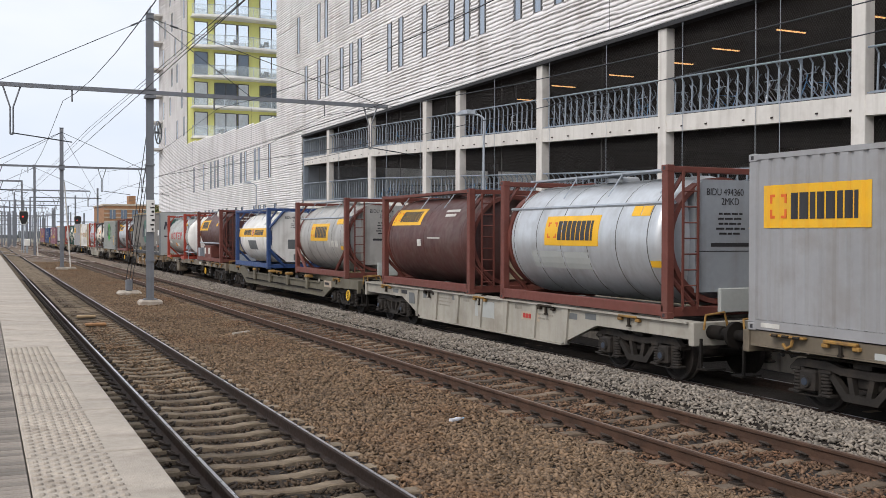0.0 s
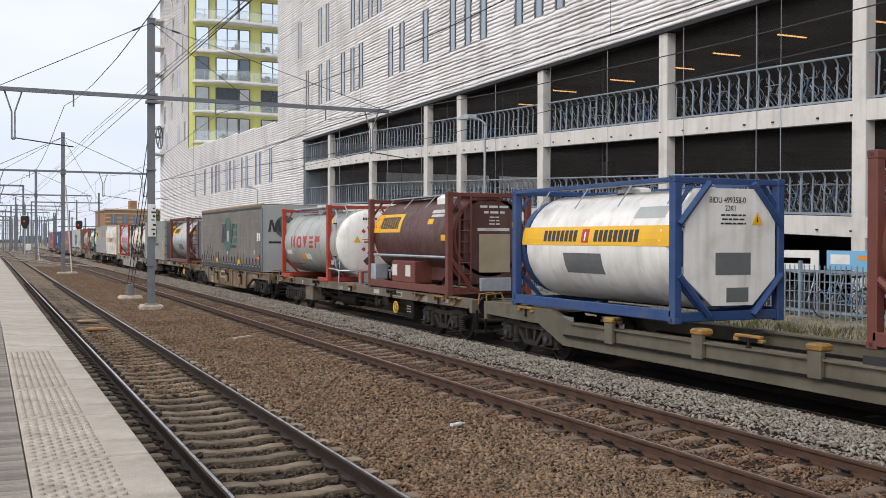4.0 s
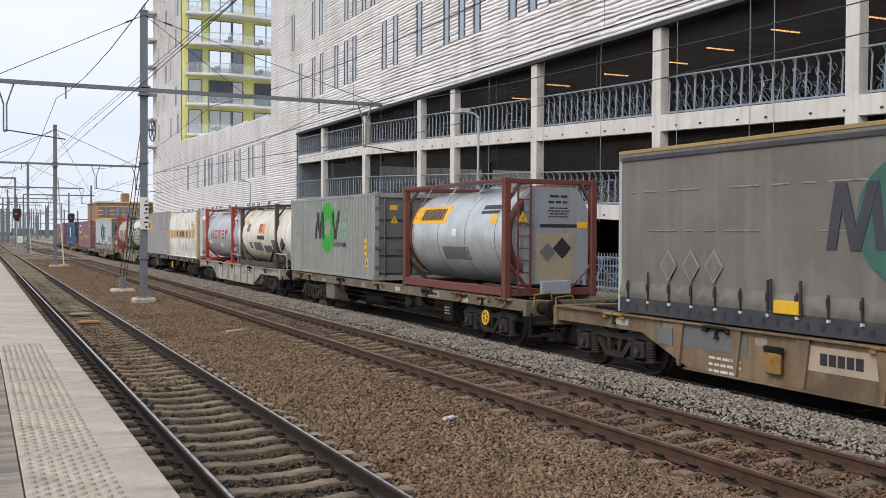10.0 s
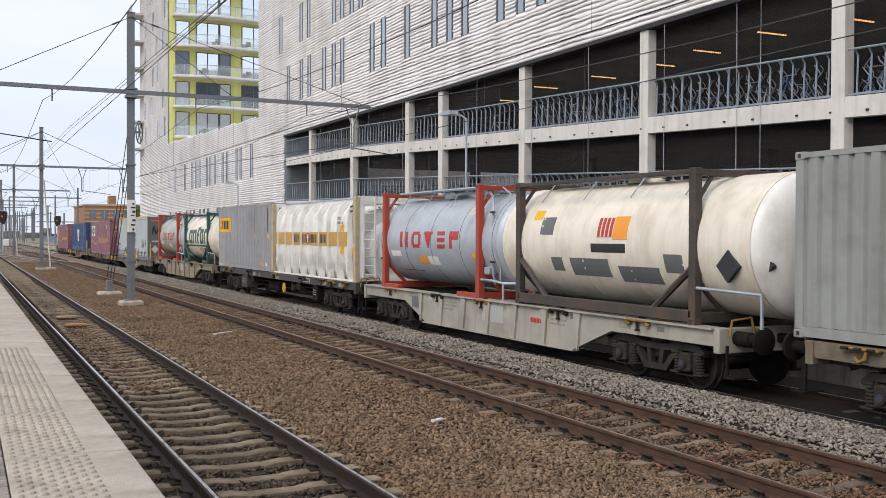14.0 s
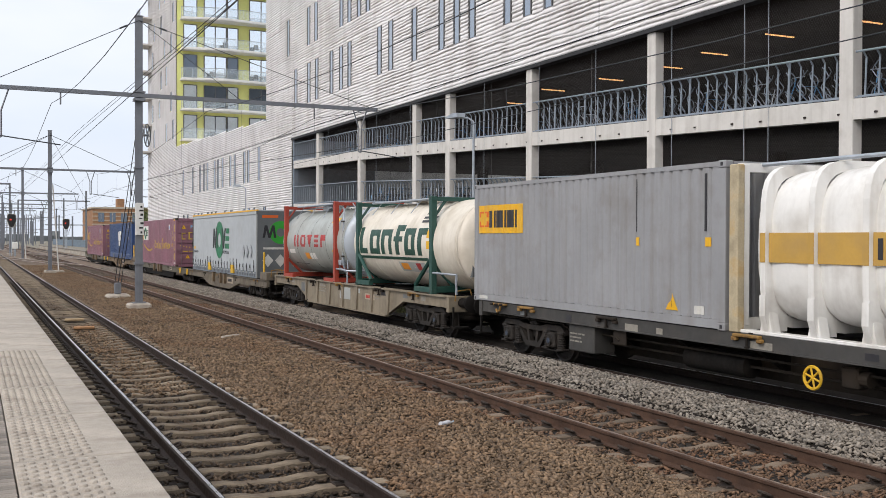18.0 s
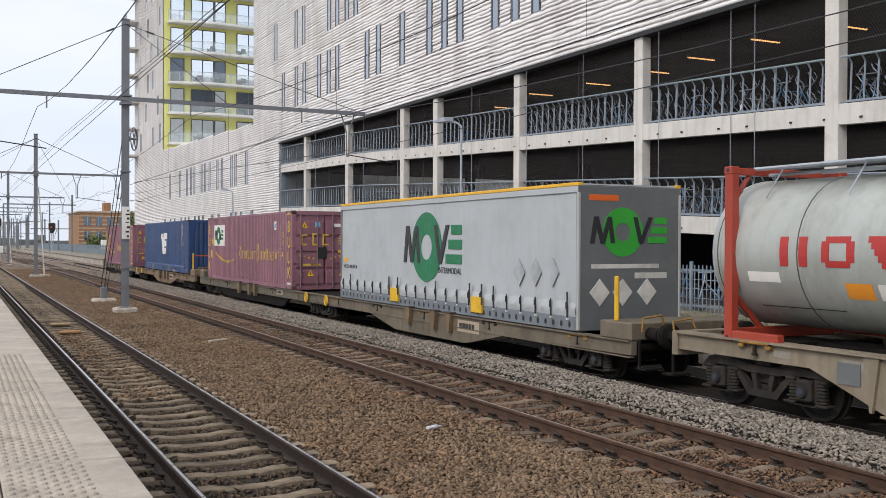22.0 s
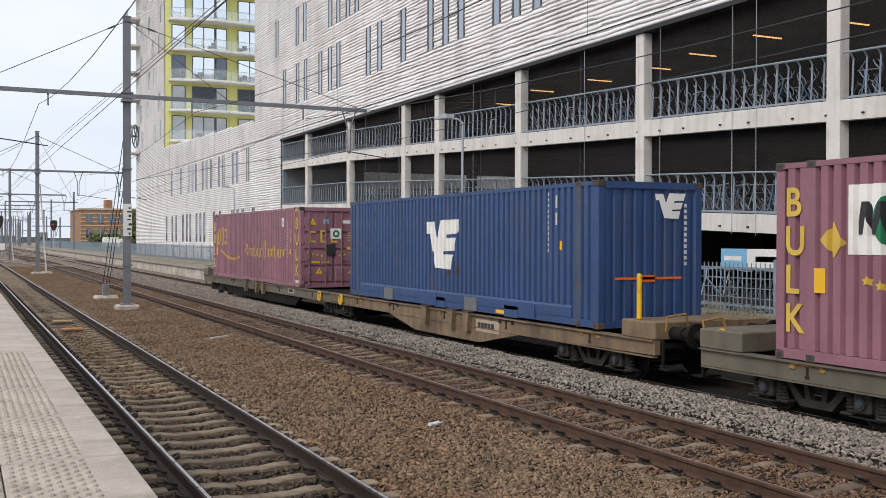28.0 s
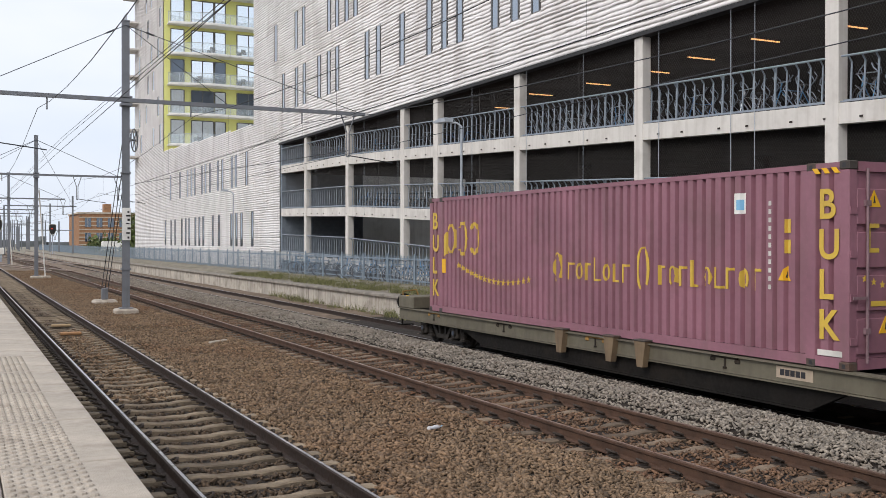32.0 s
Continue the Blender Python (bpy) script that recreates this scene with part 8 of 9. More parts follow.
def pocket(s, L, m, label, seed):
    """An olive pocket wagon: high ends, a dropped middle sill with folding posts."""
    rnd = random.Random(seed)
    w = wagon(label, s, L)
    d = DECK
    prof = [(0.14, d), (3.1, d), (3.9, d - 0.22), (L - 3.9, d - 0.22), (L - 3.1, d), (L - 0.14, d), (L - 0.14, d - 0.3), (L - 2.6, d - 0.34), (L - 3.6, d - 0.72), (3.6, d - 0.72), (2.6, d - 0.34), (0.14, d - 0.3)]
    sill_pair(w, prof, m, 0.12, 1.25)
    for sx in (-1, 1):
        part("mid_flange", Geo().box(sx * 1.31, sx * 1.05, 3.95, L - 3.95, d - 0.25, d - 0.217), m, w)
        part("foot_flange", Geo().box(sx * 1.31, sx * 1.05, 3.7, L - 3.7, d - 0.52, d - 0.48), STEEL, w)
    for a, b in ((0.15, 3.2), (L - 3.2, L - 0.15)):
        part("end_deck", Geo().box(-1.13, 1.13, a, b, d - 0.06, d - 0.02), m, w, "end platform")
    part("pocket_floor", Geo().box(-1.12, 1.12, 3.6, L - 3.6, d - 0.74, d - 0.66), STEEL, w)
    for k in range(4):
        y = 5.4 + (L - 10.8) * k / 3
        p = part("folding_post", Geo().box(-1.36, -1.25, y - 0.13, y + 0.13, d - 0.52, d + 0.0, 0.02), m, w, "folding support post")
        part("pad", Geo().box(-1.38, -1.1, y - 0.15, y + 0.15, d - 0.12, d - 0.003, 0.03), YEL, p)
    end_beams(w, L, m, d, 0.7)
    furniture(w, L, m, d - 0.0, rnd, 6)
    plate(w, 3.5, 2.72, d - 0.36, d - 0.14, NAME, -1.252, "name_plate")
    blocks(w, 3.44, d - 0.29, 5, 0.5, 0.09, INK, -1.258)
    buffers(w, 0.0, -1)
    buffers(w, L, 1)
    bogie(w, 1.9)
    bogie(w, L - 1.9)
    hand_wheel(w, 0.95, 0.6, -1.26)
    return w


def low_wagon(s, L, m, label, seed, outer, belly):
    """One half of an articulated low wagon on small wheels. outer: which end carries the buffers."""
    rnd = random.Random(seed)
    w = wagon(label, s, L)
    d = DECK_LO
    deep = [(0.0, d), (L, d), (L, d - 0.26), (L - belly, d - 0.3), (L - belly - 1.9, d - 0.64), (belly + 1.9, d - 0.64), (belly, d - 0.3), (0.0, d - 0.26)]
    if outer == "front":
        sill_pair(w, deep, m, 0.12, 1.28)
    else:
        sill_pair(w, [(0.0, d), (L, d), (L, d - 0.28), (0.0, d - 0.28)], m, 0.12, 1.28)
        for sx in (-1, 1):
            # set-back web in near-black steel, so its shade is in the colour
            part("belly", Geo().prism([(belly, d - 0.285), (L - belly, d - 0.285), (L - belly - 1.2, d - 0.62), (belly + 0.7, d - 0.62)], 0, sx * 1.2, sx * 1.1), STEEL, w, "recessed lower web, near black for its shade")
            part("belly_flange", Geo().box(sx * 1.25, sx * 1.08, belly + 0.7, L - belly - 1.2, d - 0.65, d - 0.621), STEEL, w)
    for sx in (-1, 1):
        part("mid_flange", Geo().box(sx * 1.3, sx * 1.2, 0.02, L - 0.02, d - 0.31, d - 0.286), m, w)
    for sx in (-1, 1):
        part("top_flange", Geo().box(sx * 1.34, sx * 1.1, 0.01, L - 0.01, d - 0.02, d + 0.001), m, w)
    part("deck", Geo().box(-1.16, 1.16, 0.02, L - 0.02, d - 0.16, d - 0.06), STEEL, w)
    y, out = (0.0, -1) if outer == "front" else (L, 1)
    a, b = (0.0, 0.95) if out < 0 else (L - 0.95, L)
    part("headstock", Geo().box(-1.3, 1.3, a - (0.0 if out > 0 else 0.02), b + (0.02 if out > 0 else 0.0), d + 0.003, d + 0.32, 0.02), m, w, "raised headstock box")
    buffers(w, y, out, 0.96)
    part("stop_post", Geo().box(-1.29, -1.22, (a + b) / 2 - 0.05, (a + b) / 2 + 0.05, d + 0.321, d + 1.15 if out < 0 else d + 0.34, 0.02), YEL_B, w, "yellow stop post")
    if out < 0:
        bogie(w, 2.2, 0.38)
    else:
        bogie(w, L - 2.2, 0.38)
        bogie(w, 0.0, 0.38)
    furniture(w, L, m, d, rnd, 9)
    for q in (0.42, 0.47, 0.56):
        yy = L * q
        p = part("folding_post", Geo().prism([(yy - 0.16, d + 0.03), (yy + 0.16, d + 0.03), (yy + 0.08, d - 0.42), (yy - 0.08, d - 0.42)], 0, -1.4, -1.281), W_TAN, w, "rusty folding bracket")
        part("pad", Geo().box(-1.42, -1.2, yy - 0.18, yy + 0.18, d + 0.031, d + 0.06, 0.01), FRAME_BLACK, p)
    if outer == "front":
        plate(w, L * 0.4, L * 0.4 - 1.1, d - 0.38, d - 0.1, NAME, -1.282, "name_plate")
        blocks(w, L * 0.4 - 0.1, d - 0.31, 5, 0.8, 0.14, INK, -1.288)
    else:
        plate(w, 4.7, 4.0, d - 0.22, d - 0.05, NAME, -1.282, "name_plate")
        blocks(w, 4.62, d - 0.18, 5, 0.5, 0.09, INK, -1.288)
    jy = L - 1.0 if out < 0 else 1.0
    hand_wheel(w, jy, d - 0.15, -1.36, 0.155)
    part("joint_ring", Geo().lathe([(d - 0.05, 0.001), (d - 0.05, 0.4), (d + 0.02, 0.4), (d + 0.02, 0.001)], 20, 2, (0, L if out < 0 else 0.0, 0)), STEEL, w) if out < 0 else None
    return w


skeletal(-112.6, 18.1, W_BEIGE, "beige skeletal container wagon with exposed bogies", 1, 4.6)
fishbelly(-93.3, 16.0, W_PALE, "pale grey container wagon with deep tapered side sills", 2, True)
pocket(-76.65, 18.6, W_OLIVE, "olive-grey pocket wagon with folding yellow-topped posts", 3)
skeletal(-57.4, 18.1, W_BEIGE, "dirty beige skeletal container wagon with a yellow hand wheel", 4, 5.0)
fishbelly(-38.05, 16.75, W_TAN, "tan rusty container wagon with deep side sills", 5, False)
skeletal(-20.15, 17.85, W_BEIGE, "weathered beige skeletal container wagon with boxes beneath", 6, 1.9)
fishbelly(-0.5, 15.65, W_PALE, "pale grey container wagon with a long tapered sill", 7, True)
skeletal(15.88, 17.95, W_GREY, "dark grey skeletal container wagon with a yellow hand wheel", 8, 7.55)
fishbelly(35.5, 16.0, W_SAND, "beige container wagon with patched white panels", 9, True)
low_wagon(52.6, 17.2, W_BEIGE, "low beige articulated wagon half with a raised front headstock", 10, "front", 4.6)
low_wagon(69.85, 17.95, W_OLIVE, "low olive articulated wagon half with plates along its sill", 11, "rear", 3.4)
low_wagon(89.0, 16.6, W_TAN, "low tan articulated wagon half with rusty brackets", 12, "front", 4.6)
low_wagon(105.65, 18.65, W_OLIVE, "low olive articulated wagon half at the train's tail", 13, "rear", 3.4)


# ---- overhead line ----
def h_mast(name, x, y, top, label, w=0.26, d=0.2):
    """An H-section mast on a concrete foot."""
    m = thing(name, label, "mast", pose(x, y, 0), "overhead line masts")
    g = Geo()
    a, b, e = w / 2, d / 2, 0.024
    g.prism([(-a, -b), (a, -b), (a, -b + e), (0.012, -b + e), (0.012, b - e), (a, b - e), (a, b), (-a, b), (-a, b - e), (-0.012, b - e), (-0.012, -b + e), (-a, -b + e)], 2, 0.0, top)
    part("column", g, M["mast"], m, "grey steel H-section column")
    part("foot", Geo().box(-0.42, 0.42, -0.4, 0.4, -0.35, -0.02, 0.06), M["slab"], m, "concrete foot")
    part("foot_plate", Geo().box(-0.24, 0.24, -0.22, 0.22, -0.018, 0.02), M["mast"], m)
    part("cap", Geo().box(-w / 2 - 0.02, w / 2 + 0.02, -d / 2 - 0.02, d / 2 + 0.02, top, top + 0.04), M["mast"], m)
    return m


def gantry(y, beam_z, x0, x1, drops, big=True):
    """A mast between the tracks with a long beam that carries drop tubes over each track."""
    m = h_mast("gantry_mast", 5.65 if y < 60 else 5.2, y, 10.65 if y < 60 else 10.2, "grey steel overhead line mast with a cross beam")
    cx = m.location.x
    for z in (beam_z,):
        g = Geo()
        g.box(x0 - cx, x1 - cx, -0.28, -0.16, z - 0.07, z + 0.07)
        g.box(x0 - cx, x1 - cx, -0.272, -0.168, z + 0.071, z + 0.078)
        part("cross_beam", g, M["mast"], m, "grey steel cross beam")
    part("collar", Geo().box(-0.2, 0.2, -0.3, 0.16, beam_z - 0.2, beam_z - 0.1).box(-0.2, 0.2, -0.3, 0.16, beam_z + 0.1, beam_z + 0.16), M["mast"], m)
    part("ring_band", Geo().box(-0.17, 0.17, -0.14, 0.14, 1.42, 1.5).box(-0.17, 0.17, -0.14, 0.14, 5.0, 5.06), M["mast"], m)
    for dx, kind in drops:
        g = Geo()
        if kind == "v":
            g.path([(dx - 0.28 - cx, -0.22, beam_z - 0.07), (dx - 0.05 - cx, -0.22, beam_z - 0.8), (dx - 0.05 - cx, -0.22, beam_z - 1.75)], 0.03, 5)
            g.path([(dx + 0.28 - cx, -0.22, beam_z - 0.07), (dx + 0.05 - cx, -0.22, beam_z - 0.8), (dx + 0.05 - cx, -0.22, beam_z - 1.75)], 0.03, 5)
            g.tube((dx - 0.05 - cx, -0.22, beam_z - 1.75), (dx + 0.05 - cx, -0.22, beam_z - 1.75), 0.03, 5)
        else:
            g.tube((dx - cx, -0.22, beam_z - 0.07), (dx - cx, -0.22, beam_z - 0.5), 0.03, 5)
        d = part("drop_bracket", g, M["mast"], m, "hanging bracket")
        if kind == "v":
            arm = Geo().tube((dx - cx, -0.22, beam_z - 1.7), (dx - cx + 2.0, -0.22, beam_z - 1.95), 0.022, 5)
            part("registration_arm", arm, M["wire"], d)
    # stays from the mast head to the beam
    top = 10.5 if y < 60 else 9.9
    for x in (0.4, 9.4, 14.8) if y < 60 else (0.3, 10.8):
        part("stay", Geo().tube((0, -0.1, top), (x - cx, -0.2, beam_z + 0.08), 0.014 if y < 60 else 0.02, 5), M["wire"], m, "thin stay rod")
    if y < 60:
        for q in (0.08,):
            for x in (0.4, 14.8):
                p = Vector((0, -0.1, top)).lerp(Vector((x - cx, -0.2, beam_z + 0.08)), q)
                part("insulator", Geo().tube(p, p + (Vector((x - cx, -0.2, beam_z + 0.08)) - p).normalized() * 0.3, 0.035, 6), M["wire"], m)
    return m


first = gantry(38.55, 7.7, -6.5, 15.1, ((0.9, "v"), (2.9, "s"), (8.0, "s"), (12.4, "s"), (14.35, "v")))
# details of the near mast: number board shown as bars, hand wheel, insulator, weight wires
board = part("number_board", Geo().box(-0.15, 0.15, -0.2, -0.17, 2.52, 3.72, 0.01), M["white"], first, "white enamel number board")
for k, (a, b) in enumerate(((2.58, 2.66), (2.76, 2.82), (2.92, 3.0), (3.12, 3.16), (3.24, 3.32), (3.4, 3.46), (3.54, 3.6))):
    part("bar", Geo().box(0.03 - 0.05 * (k % 2), 0.1 + 0.02 * (k % 3), -0.206, -0.2005, a, b), M["signal_black"], board)
g = Geo()
spoke = lambda a: (0.3 + math.cos(a) * 0.42 * 0.42, -0.05 + math.cos(a) * 0.42 * 0.9, 6.25 + math.sin(a) * 0.42)
g.path([spoke(6.28319 * k / 16) for k in range(17)], 0.024, 6)
for k in range(3):
    g.tube(spoke(3.1416 * k / 3), spoke(3.1416 * k / 3 + 3.1416), 0.02, 4)
g.tube((0.0, -0.05, 6.25), (0.36, -0.05, 6.25), 0.05, 6)
part("tension_wheel", g, M["mast"], first, "open tension wheel")
anchor = thing("stay_anchor", "concrete anchor block with steel stay wires", "anchor", pose(5.76, 45.4, -0.1))
part("block", Geo().box(-0.5, 0.5, -0.45, 0.45, -0.3, 0.06, 0.08), M["slab"], anchor)
part("bracket", Geo().box(-0.14, 0.14, -0.14, 0.14, 0.061, 0.55, 0.03), M["mast"], anchor)
g = Geo()
for s in (-0.12, 0.02, 0.14):
    g.tube((s, 0, 0.5), (s - 0.05, -6.75, 6.6), 0.016, 5)
part("stay_wire", g, M["wire"], anchor)
for y in (78.4, 121.6, 163.0, 204.0):
    gantry(y, 7.35, -12.5, 11.1, ((-9.0, "v"), (-4.5, "s"), (0.9, "v"), (2.9, "s"), (8.0, "v"), (10.9, "v")))
for x, y in ((5.9, 79.8), (5.7, 125.0)):
    a = thing("stay_anchor", "small concrete anchor block beside a mast", "anchor", pose(x, y, -0.1))
    part("block", Geo().box(-0.4, 0.4, -0.4, 0.4, -0.3, 0.05, 0.08), M["slab"], a)
    part("stay_wire", Geo().tube((0, 0, 0), (-0.5, -1.2, 6.4), 0.05, 5), M["white"], a)

wires = thing("overhead_wires", "thin dark contact and carrier wires over the tracks", "wire")


def wire_run(x, zc, zm, y0=-40, y1=330, span=41.5, off=38.55, sag=0.75, xm=None):
    """One contact wire and the sagging carrier above it, with droppers."""
    g = Geo()
    g.tube((x, y0, zc), (x, y1, zc), 0.010, 4)
    part("contact_wire", g, M["wire"], wires)
    g = Geo()
    pts, y = [], y0
    while y <= y1:
        q = ((y - off) / span) % 1.0
        pts.append((x if xm is None else xm, y, zm - sag * (1 - (2 * q - 1) ** 2)))
        y += span / 8
    g.path(pts, 0.011, 4)
    part("carrier_wire", g, M["wire"], wires)
    if xm is not None:
        return
    g = Geo()
    for p in pts[::2]:
        g.tube(p, (x, p[1], zc), 0.004, 3)
    part("dropper", g, M["wire"], wires)["kind"] = "stuff"


wire_run(2.87, 5.27, 7.23, sag=0.98, xm=2.56)
wire_run(8.05, 5.35, 7.25)
wire_run(12.15, 5.5, 7.2, span=62, sag=1.25)
wire_run(-9.0, 5.55, 7.0, 60)
for p, q in (((7.4, -20, 9.5), (7.4, 30, 9.75)), ((7.4, 30, 9.75), (7.36, 78.3, 10.3)), ((7.2, -20, 9.45), (7.2, 30, 9.7)), ((7.2, 30, 9.7), (7.0, 78.3, 10.2)),
             ((7.36, 78.3, 10.3), (7.3, 163, 10.2)), ((7.0, 78.3, 10.2), (7.0, 163, 10.1)), ((7.3, 163, 10.2), (7.3, 330, 10.2)),
             ((5.2, 78.4, 9.9), (12.0, 121, 6.5)), ((5.2, 78.4, 9.9), (-4.0, 121, 6.5)),
             ((12.15, 78.4, 6.9), (14.4, 38.4, 6.2))):
    part("feeder_wire", Geo().tube(p, q, 0.017, 4), M["wire"], wires)

# far masts, gantries and cables of the station throat
rf = random.Random(12)


def far_mast(x, y, top, beam=None, drops=()):
    m = thing("far_mast", "distant grey overhead line mast in the station yard", "mast", pose(x, y, -0.1), "far masts")
    part("column", Geo().box(-0.14, 0.14, -0.1, 0.1, 0, top), M["mast"], m)
    if beam:
        part("cross_beam", Geo().box(beam[0], beam[1], -0.1, 0.1, top - 1.8, top - 1.62), M["mast"], m)
    for d in drops:
        part("drop_bracket", Geo().path([(d - 0.5, 0, top - 1.8), (d - 0.1, 0, top - 3.0), (d - 0.1, 0, top - 3.6), (d + 0.1, 0, top - 3.6), (d + 0.1, 0, top - 3.0), (d + 0.5, 0, top - 1.8)], 0.05, 4), M["mast"], m)
    return m


for y in (118, 150, 184, 226, 262, 300, 345, 400, 460):
    x = -16 + rf.uniform(-3, 3)
    far_mast(x, y, rf.uniform(9, 10.5), (-rf.uniform(6, 20), 20), (4, 8.5, 13, 17.5))
for k in range(125):
    y = rf.uniform(170, 560)
    x = rf.uniform(-0.045 * y, 0.052 * y)
    x = 15.8 + rf.uniform(0, 2) if 10.2 < x < 15 else x
    far_mast(x, y, rf.uniform(6, 11), (-rf.uniform(2, 9), rf.uniform(2, 7)) if k % 4 == 0 else None, (rf.uniform(-2, 2),) if k % 4 == 0 else ())
for k in range(16):
    far_mast(rf.choice((10.4, 16.2, 17.0, 18.5)) + rf.uniform(-0.4, 0.8), 210 + k * 17, rf.uniform(7, 10.5))
# the slim dark mast at the far end of the old platform
far_mast(17.3, 176, 10.2, (-10.5, 0.6), (-6.5,))
# tracks of the yard, converging through switches
yard = thing("yard_tracks", "tangled rusty tracks and switches of the station yard", "railway track", kind="structure")
for k, (xa, xb) in enumerate(((-9.0, -9.0), (-13.5, -9.0), (-4.8, 2.87), (-9.0, -4.5), (2.87, 8.05), (8.05, 12.15), (-18, -13.5), (-13.5, -22), (-4.5, -4.5), (8.05, 2.87), (12.15, 8.05), (2.87, -2), (8.05, 4), (-2, -9))):
    ya, yb = (70, 330) if k == 0 else (118 + k * 17, 190 + k * 19) if k < 9 else (92 + (k - 9) * 22, 130 + (k - 9) * 30)
    for s in (-0.75, 0.75):
        part("rail", Geo().tube((xa + s, ya, -0.03), (xb + s, yb, -0.03), 0.06, 5), M["rail_worn"], yard)


def signal(x, y, z):
    s = thing("signal_post", "black railway signal head with a red light on a post", "signal", pose(x, y, -0.2), "railway signals")
    part("post", Geo().tube((0, 0, 0), (0, 0, z), 0.09, 8), M["galv"], s)
    part("rim", Geo().prism([(-0.3, z - 0.08), (-0.62, z + 0.7), (-0.62, z + 1.6), (-0.45, z + 1.82), (0.45, z + 1.82), (0.62, z + 1.6), (0.62, z + 0.7), (0.3, z - 0.08)], 1, -0.12, -0.05), M["white"], s, "white rim board")
    g = Geo().prism([(-0.25, z), (-0.55, z + 0.75), (-0.55, z + 1.55), (-0.4, z + 1.75), (0.4, z + 1.75), (0.55, z + 1.55), (0.55, z + 0.75), (0.25, z)], 1, -0.2, 0.0)
    head = part("head", g, M["signal_black"], s, "black signal board")
    for dz in (0.5, 1.0, 1.5):
        part("lens", Geo().lathe([(-0.28, 0.001), (-0.28, 0.1), (-0.21, 0.12)], 12, 1, (-0.1, 0, z + dz)), M["signal_red"] if dz == 1.0 else M["signal_black"], head)
    part("ladder", Geo().box(-0.3, -0.26, 0.05, 0.08, 0, z).box(0.26, 0.3, 0.05, 0.08, 0, z), M["galv"], s)
    return s


signal(5.0, 150, 4.0)
signal(14.95, 186, 4.0)
signal(-4.0, 230, 4.5)
b = thing("relay_box", "white trackside equipment box on a post", "equipment box", pose(5.3, 146, -0.2))
part("box", Geo().box(-0.35, 0.35, -0.3, 0.3, 1.0, 1.9, 0.05), M["white"], b)
part("post", Geo().box(-0.12, 0.12, -0.1, 0.1, 0, 0.999), M["galv"], b)

# the brick house, hedge and vans behind the fence's far end
house = thing("brick_building", "orange brick warehouse with pale stone bands and a flat roof", "building")
part("wall", Geo().box(27.1, 46, 260, 285, -0.5, 9.5), M["brickred"], house, "orange brick wall")
part("parapet", Geo().box(26.8, 46.2, 259.8, 285, 9.5, 9.9), M["brickpale"], house)
part("stair_tower", Geo().box(33.0, 34.7, 260.5, 264, 9.9, 12.0), M["brickred"], house)
for z in (1.8, 2.7, 3.6, 4.6, 5.5, 6.5, 7.5, 8.5):
    part("stone_band", Geo().box(27.04, 46, 259.93, 260.0, z, z + 0.22), M["brickpale"], house)
for i in range(6):
    for z in (2.6, 6.2):
        x = 28.4 + i * 2.7
        win = part("window", Geo().box(x, x + 1.4, 259.9, 259.96, z, z + 2.2), M["pane_dark"], house, "dark warehouse window")
        part("window_frame", Geo().box(x + 0.61, x + 0.69, 259.86, 259.899, z, z + 2.2), M["brickpale"], win)
rh = np.random.default_rng(2)
v, f = [], []
for k in range(5200):
    x, y, z = 27 + rh.uniform(0, 16), 240 + rh.normal(0, 1.5), abs(rh.normal(0, 0.8)) * (1.2 + 0.5 * math.sin(k % 17)) + 0.3
    d = rh.normal(0, 0.35, (3, 3))
    n = len(v)
    v += [(x + a, y + b, z + c) for a, b, c in d]
    f.append((n, n + 1, n + 2))
hedge = tagged(new("hedge", big_mesh("hedge", v, f, M["leaf"])), "green leafy hedge before the brick building", "hedge", kind="stuff")
v, f = [], []
for k in range(2600):
    t = rh.uniform(0, 1)
    x, y, z = 24.2 + rh.normal(0, 1.0), 150 + rh.normal(0, 1.2), 0.6 + 6.2 * t
    d = rh.normal(0, 0.28, (3, 3)) * (1.1 - t * 0.6)
    n = len(v)
    v += [(x + a, y + b, z + c) for a, b, c in d]
    f.append((n, n + 1, n + 2))
tree = thing("tree", "narrow leafy green tree behind the fence", "tree")
part("crown", big_mesh("crown", v, f, M["leaf"]), None, tree)
part("trunk", Geo().tube((24.2, 150, 0), (24.2, 150, 4.5), 0.16, 7, 0.06), M["coping"], tree)
van = thing("van", "white van parked behind the far fence", "van", pose(27.5, 200, 0.5))
part("body", Geo().prism([(-2.6, 0.35), (-2.6, 1.95), (-2.4, 2.15), (1.2, 2.15), (1.9, 1.3), (2.6, 1.15), (2.7, 0.35)], 1, -0.95, 0.95), M["white"], van)
for x in (-1.7, 1.7):
    part("wheel", Geo().lathe([(-1.0, 0.001), (-1.0, 0.33), (-0.8, 0.33)], 12, 1, (x, 0, 0.33)), M["signal_black"], van)
part("window", Geo().box(1.0, 1.5, -0.97, -0.951, 1.3, 1.9), M["pane_dark"], van)

# distance: low hazy line of roofs and trees
far = Geo()
rd = random.Random(3)
x = -420
while x < 300:
    w = rd.uniform(3, 17)
    far.box(x, x + w, 700 + rd.uniform(0, 60), 780, -1, rd.choice((1.5, 3.0, 4.5)) + rd.uniform(0, 2.2))
    x += w * rd.uniform(0.8, 1.3)
M["haze"] = mat("hazy_roofs", (0.13, 0.145, 0.15), 0.9, var=0.35, scale=0.05)
solid("backdrop", far, M["haze"], "distant hazy line of roofs", "backdrop")

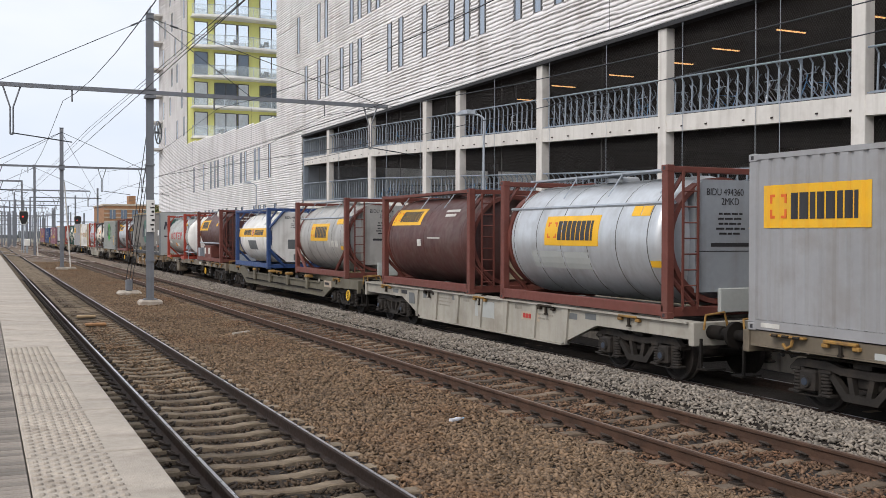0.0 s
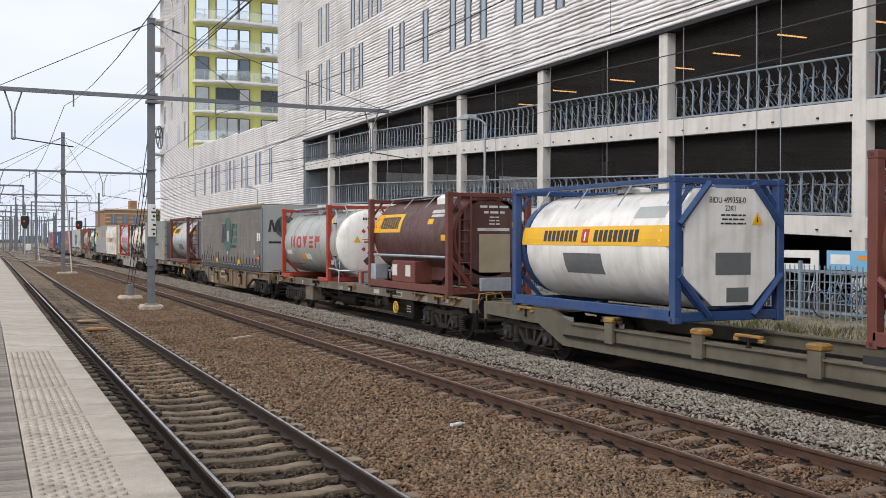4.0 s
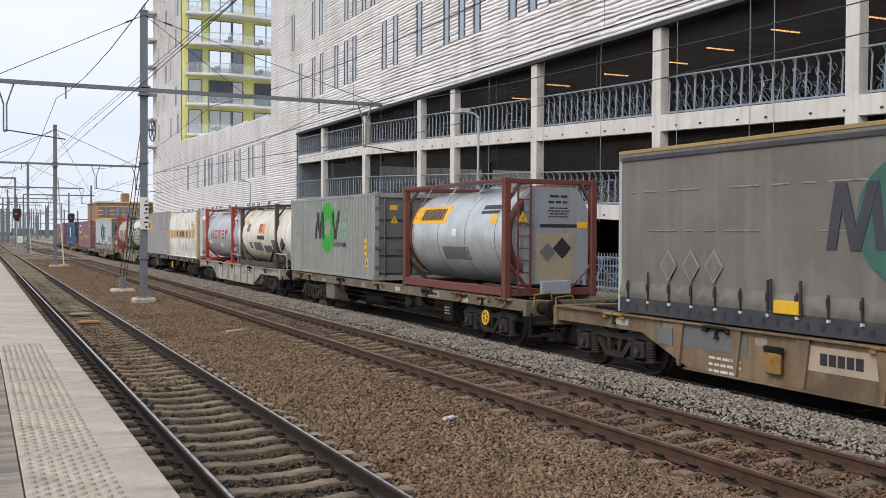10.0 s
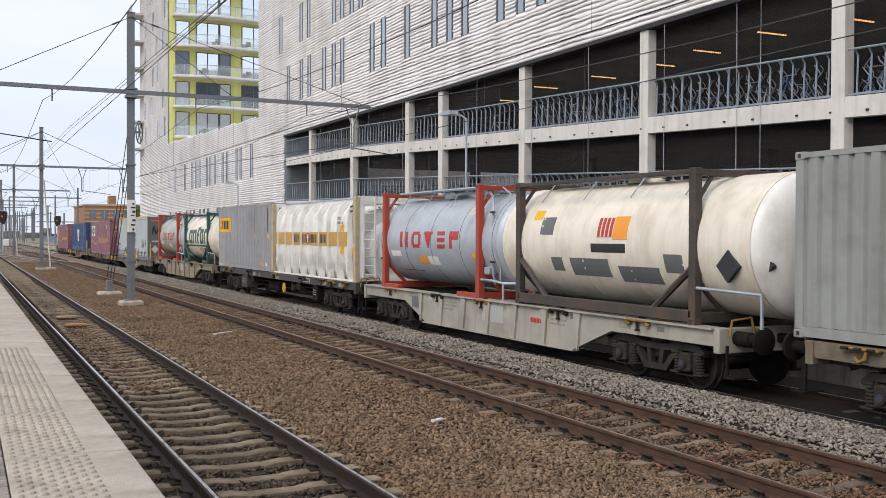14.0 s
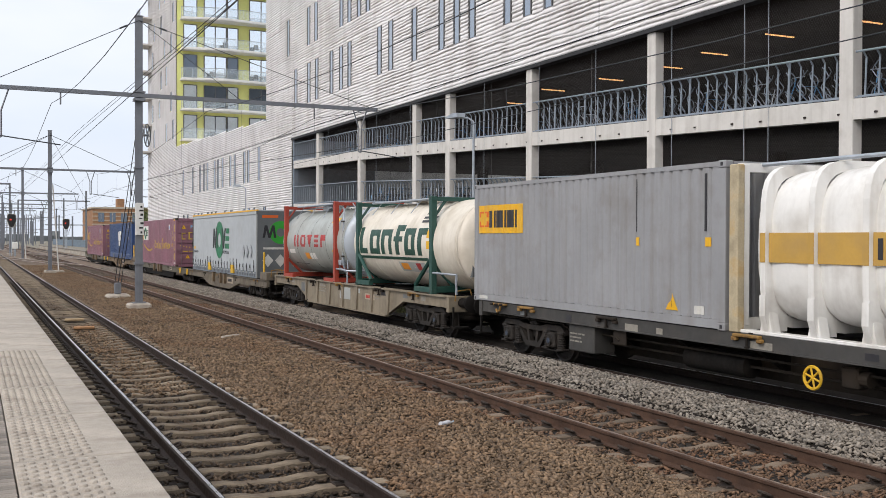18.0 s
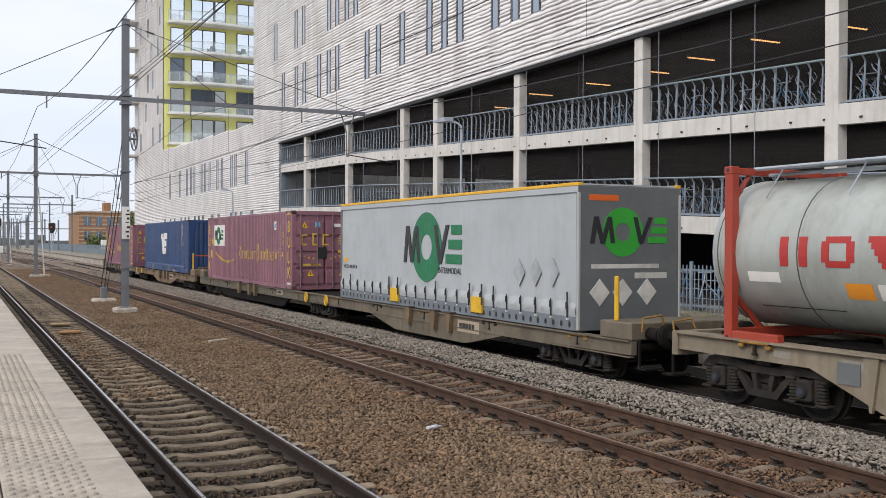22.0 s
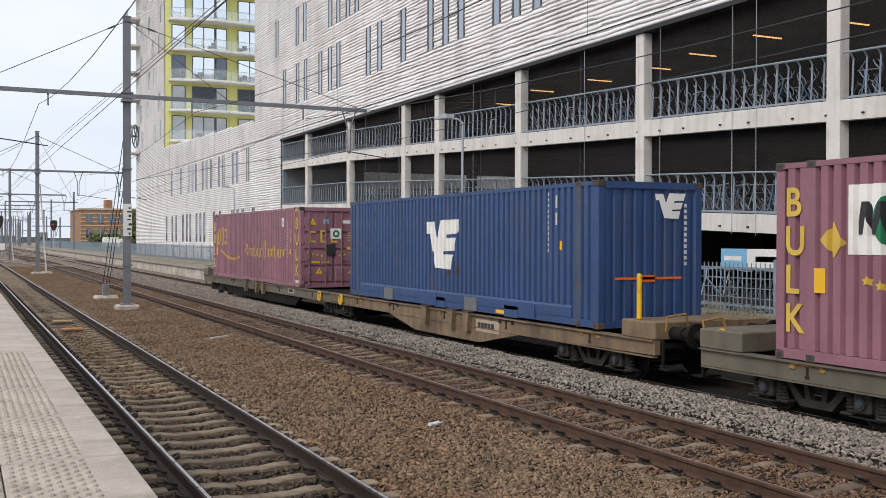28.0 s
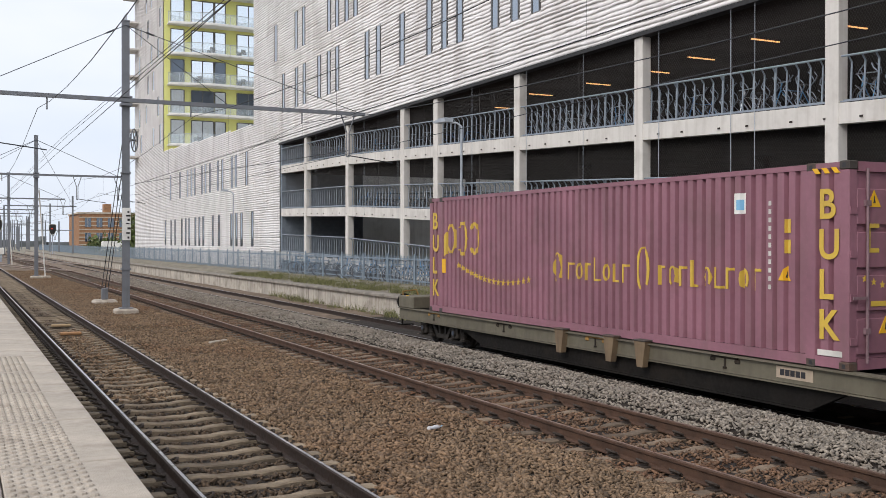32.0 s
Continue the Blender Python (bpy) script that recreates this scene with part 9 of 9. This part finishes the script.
# street lamps behind the fence
def street_lamp(x, y, h):
    s = thing("street_lamp", "slim grey street lamp with a flat curved head", "street lamp", pose(x, y, 0.5))
    part("pole", Geo().tube((0, 0, 0), (0, 0, h), 0.06, 8, 0.045), M["galv"], s)
    part("arm", Geo().path([(0, 0, h), (-0.15, 0.12, h + 0.14), (-0.5, 0.5, h + 0.2)], 0.04, 6), M["galv"], s)
    part("head", Geo().prism([(-0.1, h + 0.14), (-0.06, h + 0.3), (0.4, h + 0.32), (0.95, h + 0.24), (0.95, h + 0.18)], 0, -0.75, -0.4), M["galv"], s, "flat grey lamp head")
    return s


street_lamp(17.4, 34.1, 6.4)
street_lamp(18.6, 74.0, 5.6)

# two banners on the fence
def banner(y0, y1, z0, z1, shapes):
    b = thing("banner", "pale blue and white advertising banner above the bicycle racks", "banner", pose(18.5, (y0 + y1) / 2, (z0 + z1) / 2), "banners")
    w, h = (y1 - y0) / 2, (z1 - z0) / 2
    part("sheet", Geo().box(-0.012, 0.012, -w, w, -h, h, 0.004), M["sky_blue"], b)
    for a, c, d, e, m in shapes:
        part("print", Geo().box(-0.017, -0.0125, -w + 2 * w * a, -w + 2 * w * c, -h + 2 * h * d, -h + 2 * h * e), M[m], b)
    for y in (-w + 0.1, w - 0.1):
        part("post", Geo().tube((0.04, y, -h - 1.2), (0.04, y, h), 0.025, 6), M["galv"], b)


banner(18.3, 20.9, 1.72, 2.2, ((0.0, 0.62, 0.0, 0.999, "white"), (0.1, 0.5, 0.3, 0.6, "signal_black"), (0.7, 0.95, 0.35, 0.6, "white")))
banner(15.5, 18.05, 1.74, 2.2, ((0.72, 0.95, 0.3, 0.8, "white"), (0.2, 0.62, 0.55, 0.75, "orange"), (0.05, 0.45, 0.2, 0.5, "white")))

# litter on the ballast
lit = thing("plastic_bottle", "crumpled clear plastic bottle on the ballast", "litter", pose(6.05, 12.68, ground_height(6.05, 12.68) + 0.05, 0, 90, 20))
part("bottle", Geo().lathe([(-0.12, 0.0), (-0.12, 0.033), (-0.05, 0.026), (0.0, 0.034), (0.06, 0.03), (0.1, 0.013), (0.13, 0.012), (0.13, 0.0)], 10, 2), M["paper"], lit)
part("cap", Geo().lathe([(0.131, 0.0), (0.131, 0.014), (0.15, 0.014), (0.15, 0.0)], 8, 2), M["sky_blue"], lit)
plank = thing("wood_offcut", "broken pale wood offcut on the ballast", "litter", pose(6.2, 26.3, ground_height(6.2, 26.3) + 0.03, 0, 0, 40))
part("board", Geo().box(-0.35, 0.35, -0.05, 0.05, -0.03, 0.03, 0.01), M["slab"], plank)
for x, y in ((1.75, 9.9), (1.7, 8.9), (1.6, 12.2)):
    p = thing("paper_scrap", "crumpled white paper scrap beside the rail", "litter", pose(x, y, -0.24))
    part("sheet", Geo().add([(-0.09, -0.05, 0), (0.08, -0.06, 0.03), (0.1, 0.05, 0.0), (-0.03, 0.07, 0.05), (0.0, 0.0, 0.07), (0.0, 0.0, -0.02)],
                            [(0, 1, 4), (1, 2, 4), (2, 3, 4), (3, 0, 4), (1, 0, 5), (2, 1, 5), (3, 2, 5), (0, 3, 5)]), M["paper"], p)
M["balise_orange"] = mat("weathered_orange_plate", (0.42, 0.22, 0.1), 0.8, var=0.3, dirt=(0.15, 0.09, 0.05), amount=0.6)
for y, key, label in ((32.75, "balise", "pale cream signalling plate between the rails"), (29.79, "balise_orange", "weathered orange signalling plate between the rails")):
    p = thing("track_balise", label, "signalling plate", pose(TRACKS[0][0], y, -0.11))
    part("plate", Geo().box(-0.28, 0.28, -0.12, 0.12, -0.05, 0.03, 0.02), M[key], p)


# ---- the train rolls past ----
def run(t):
    """How far the train has come, in metres, since the middle of the clip: it slows down a little."""
    u = (t - 16) / 16
    return 102.895 * u - 4.043 * u ** 2 + 0.162 * u ** 3 + 0.274 * u ** 4


def motions():
    for ob, s, z in LOADS:
        walk(ob, [(t, pose(TRAIN_X, s - run(t), z)) for t in range(0, 33)])
    steps = [k / 15 for k in range(481)]
    for w, y, r in WHEELS:
        walk(w, [(t, pose(0, y, r, math.degrees((run(t) - run(0)) / r) % 360)) for t in steps])


motions()
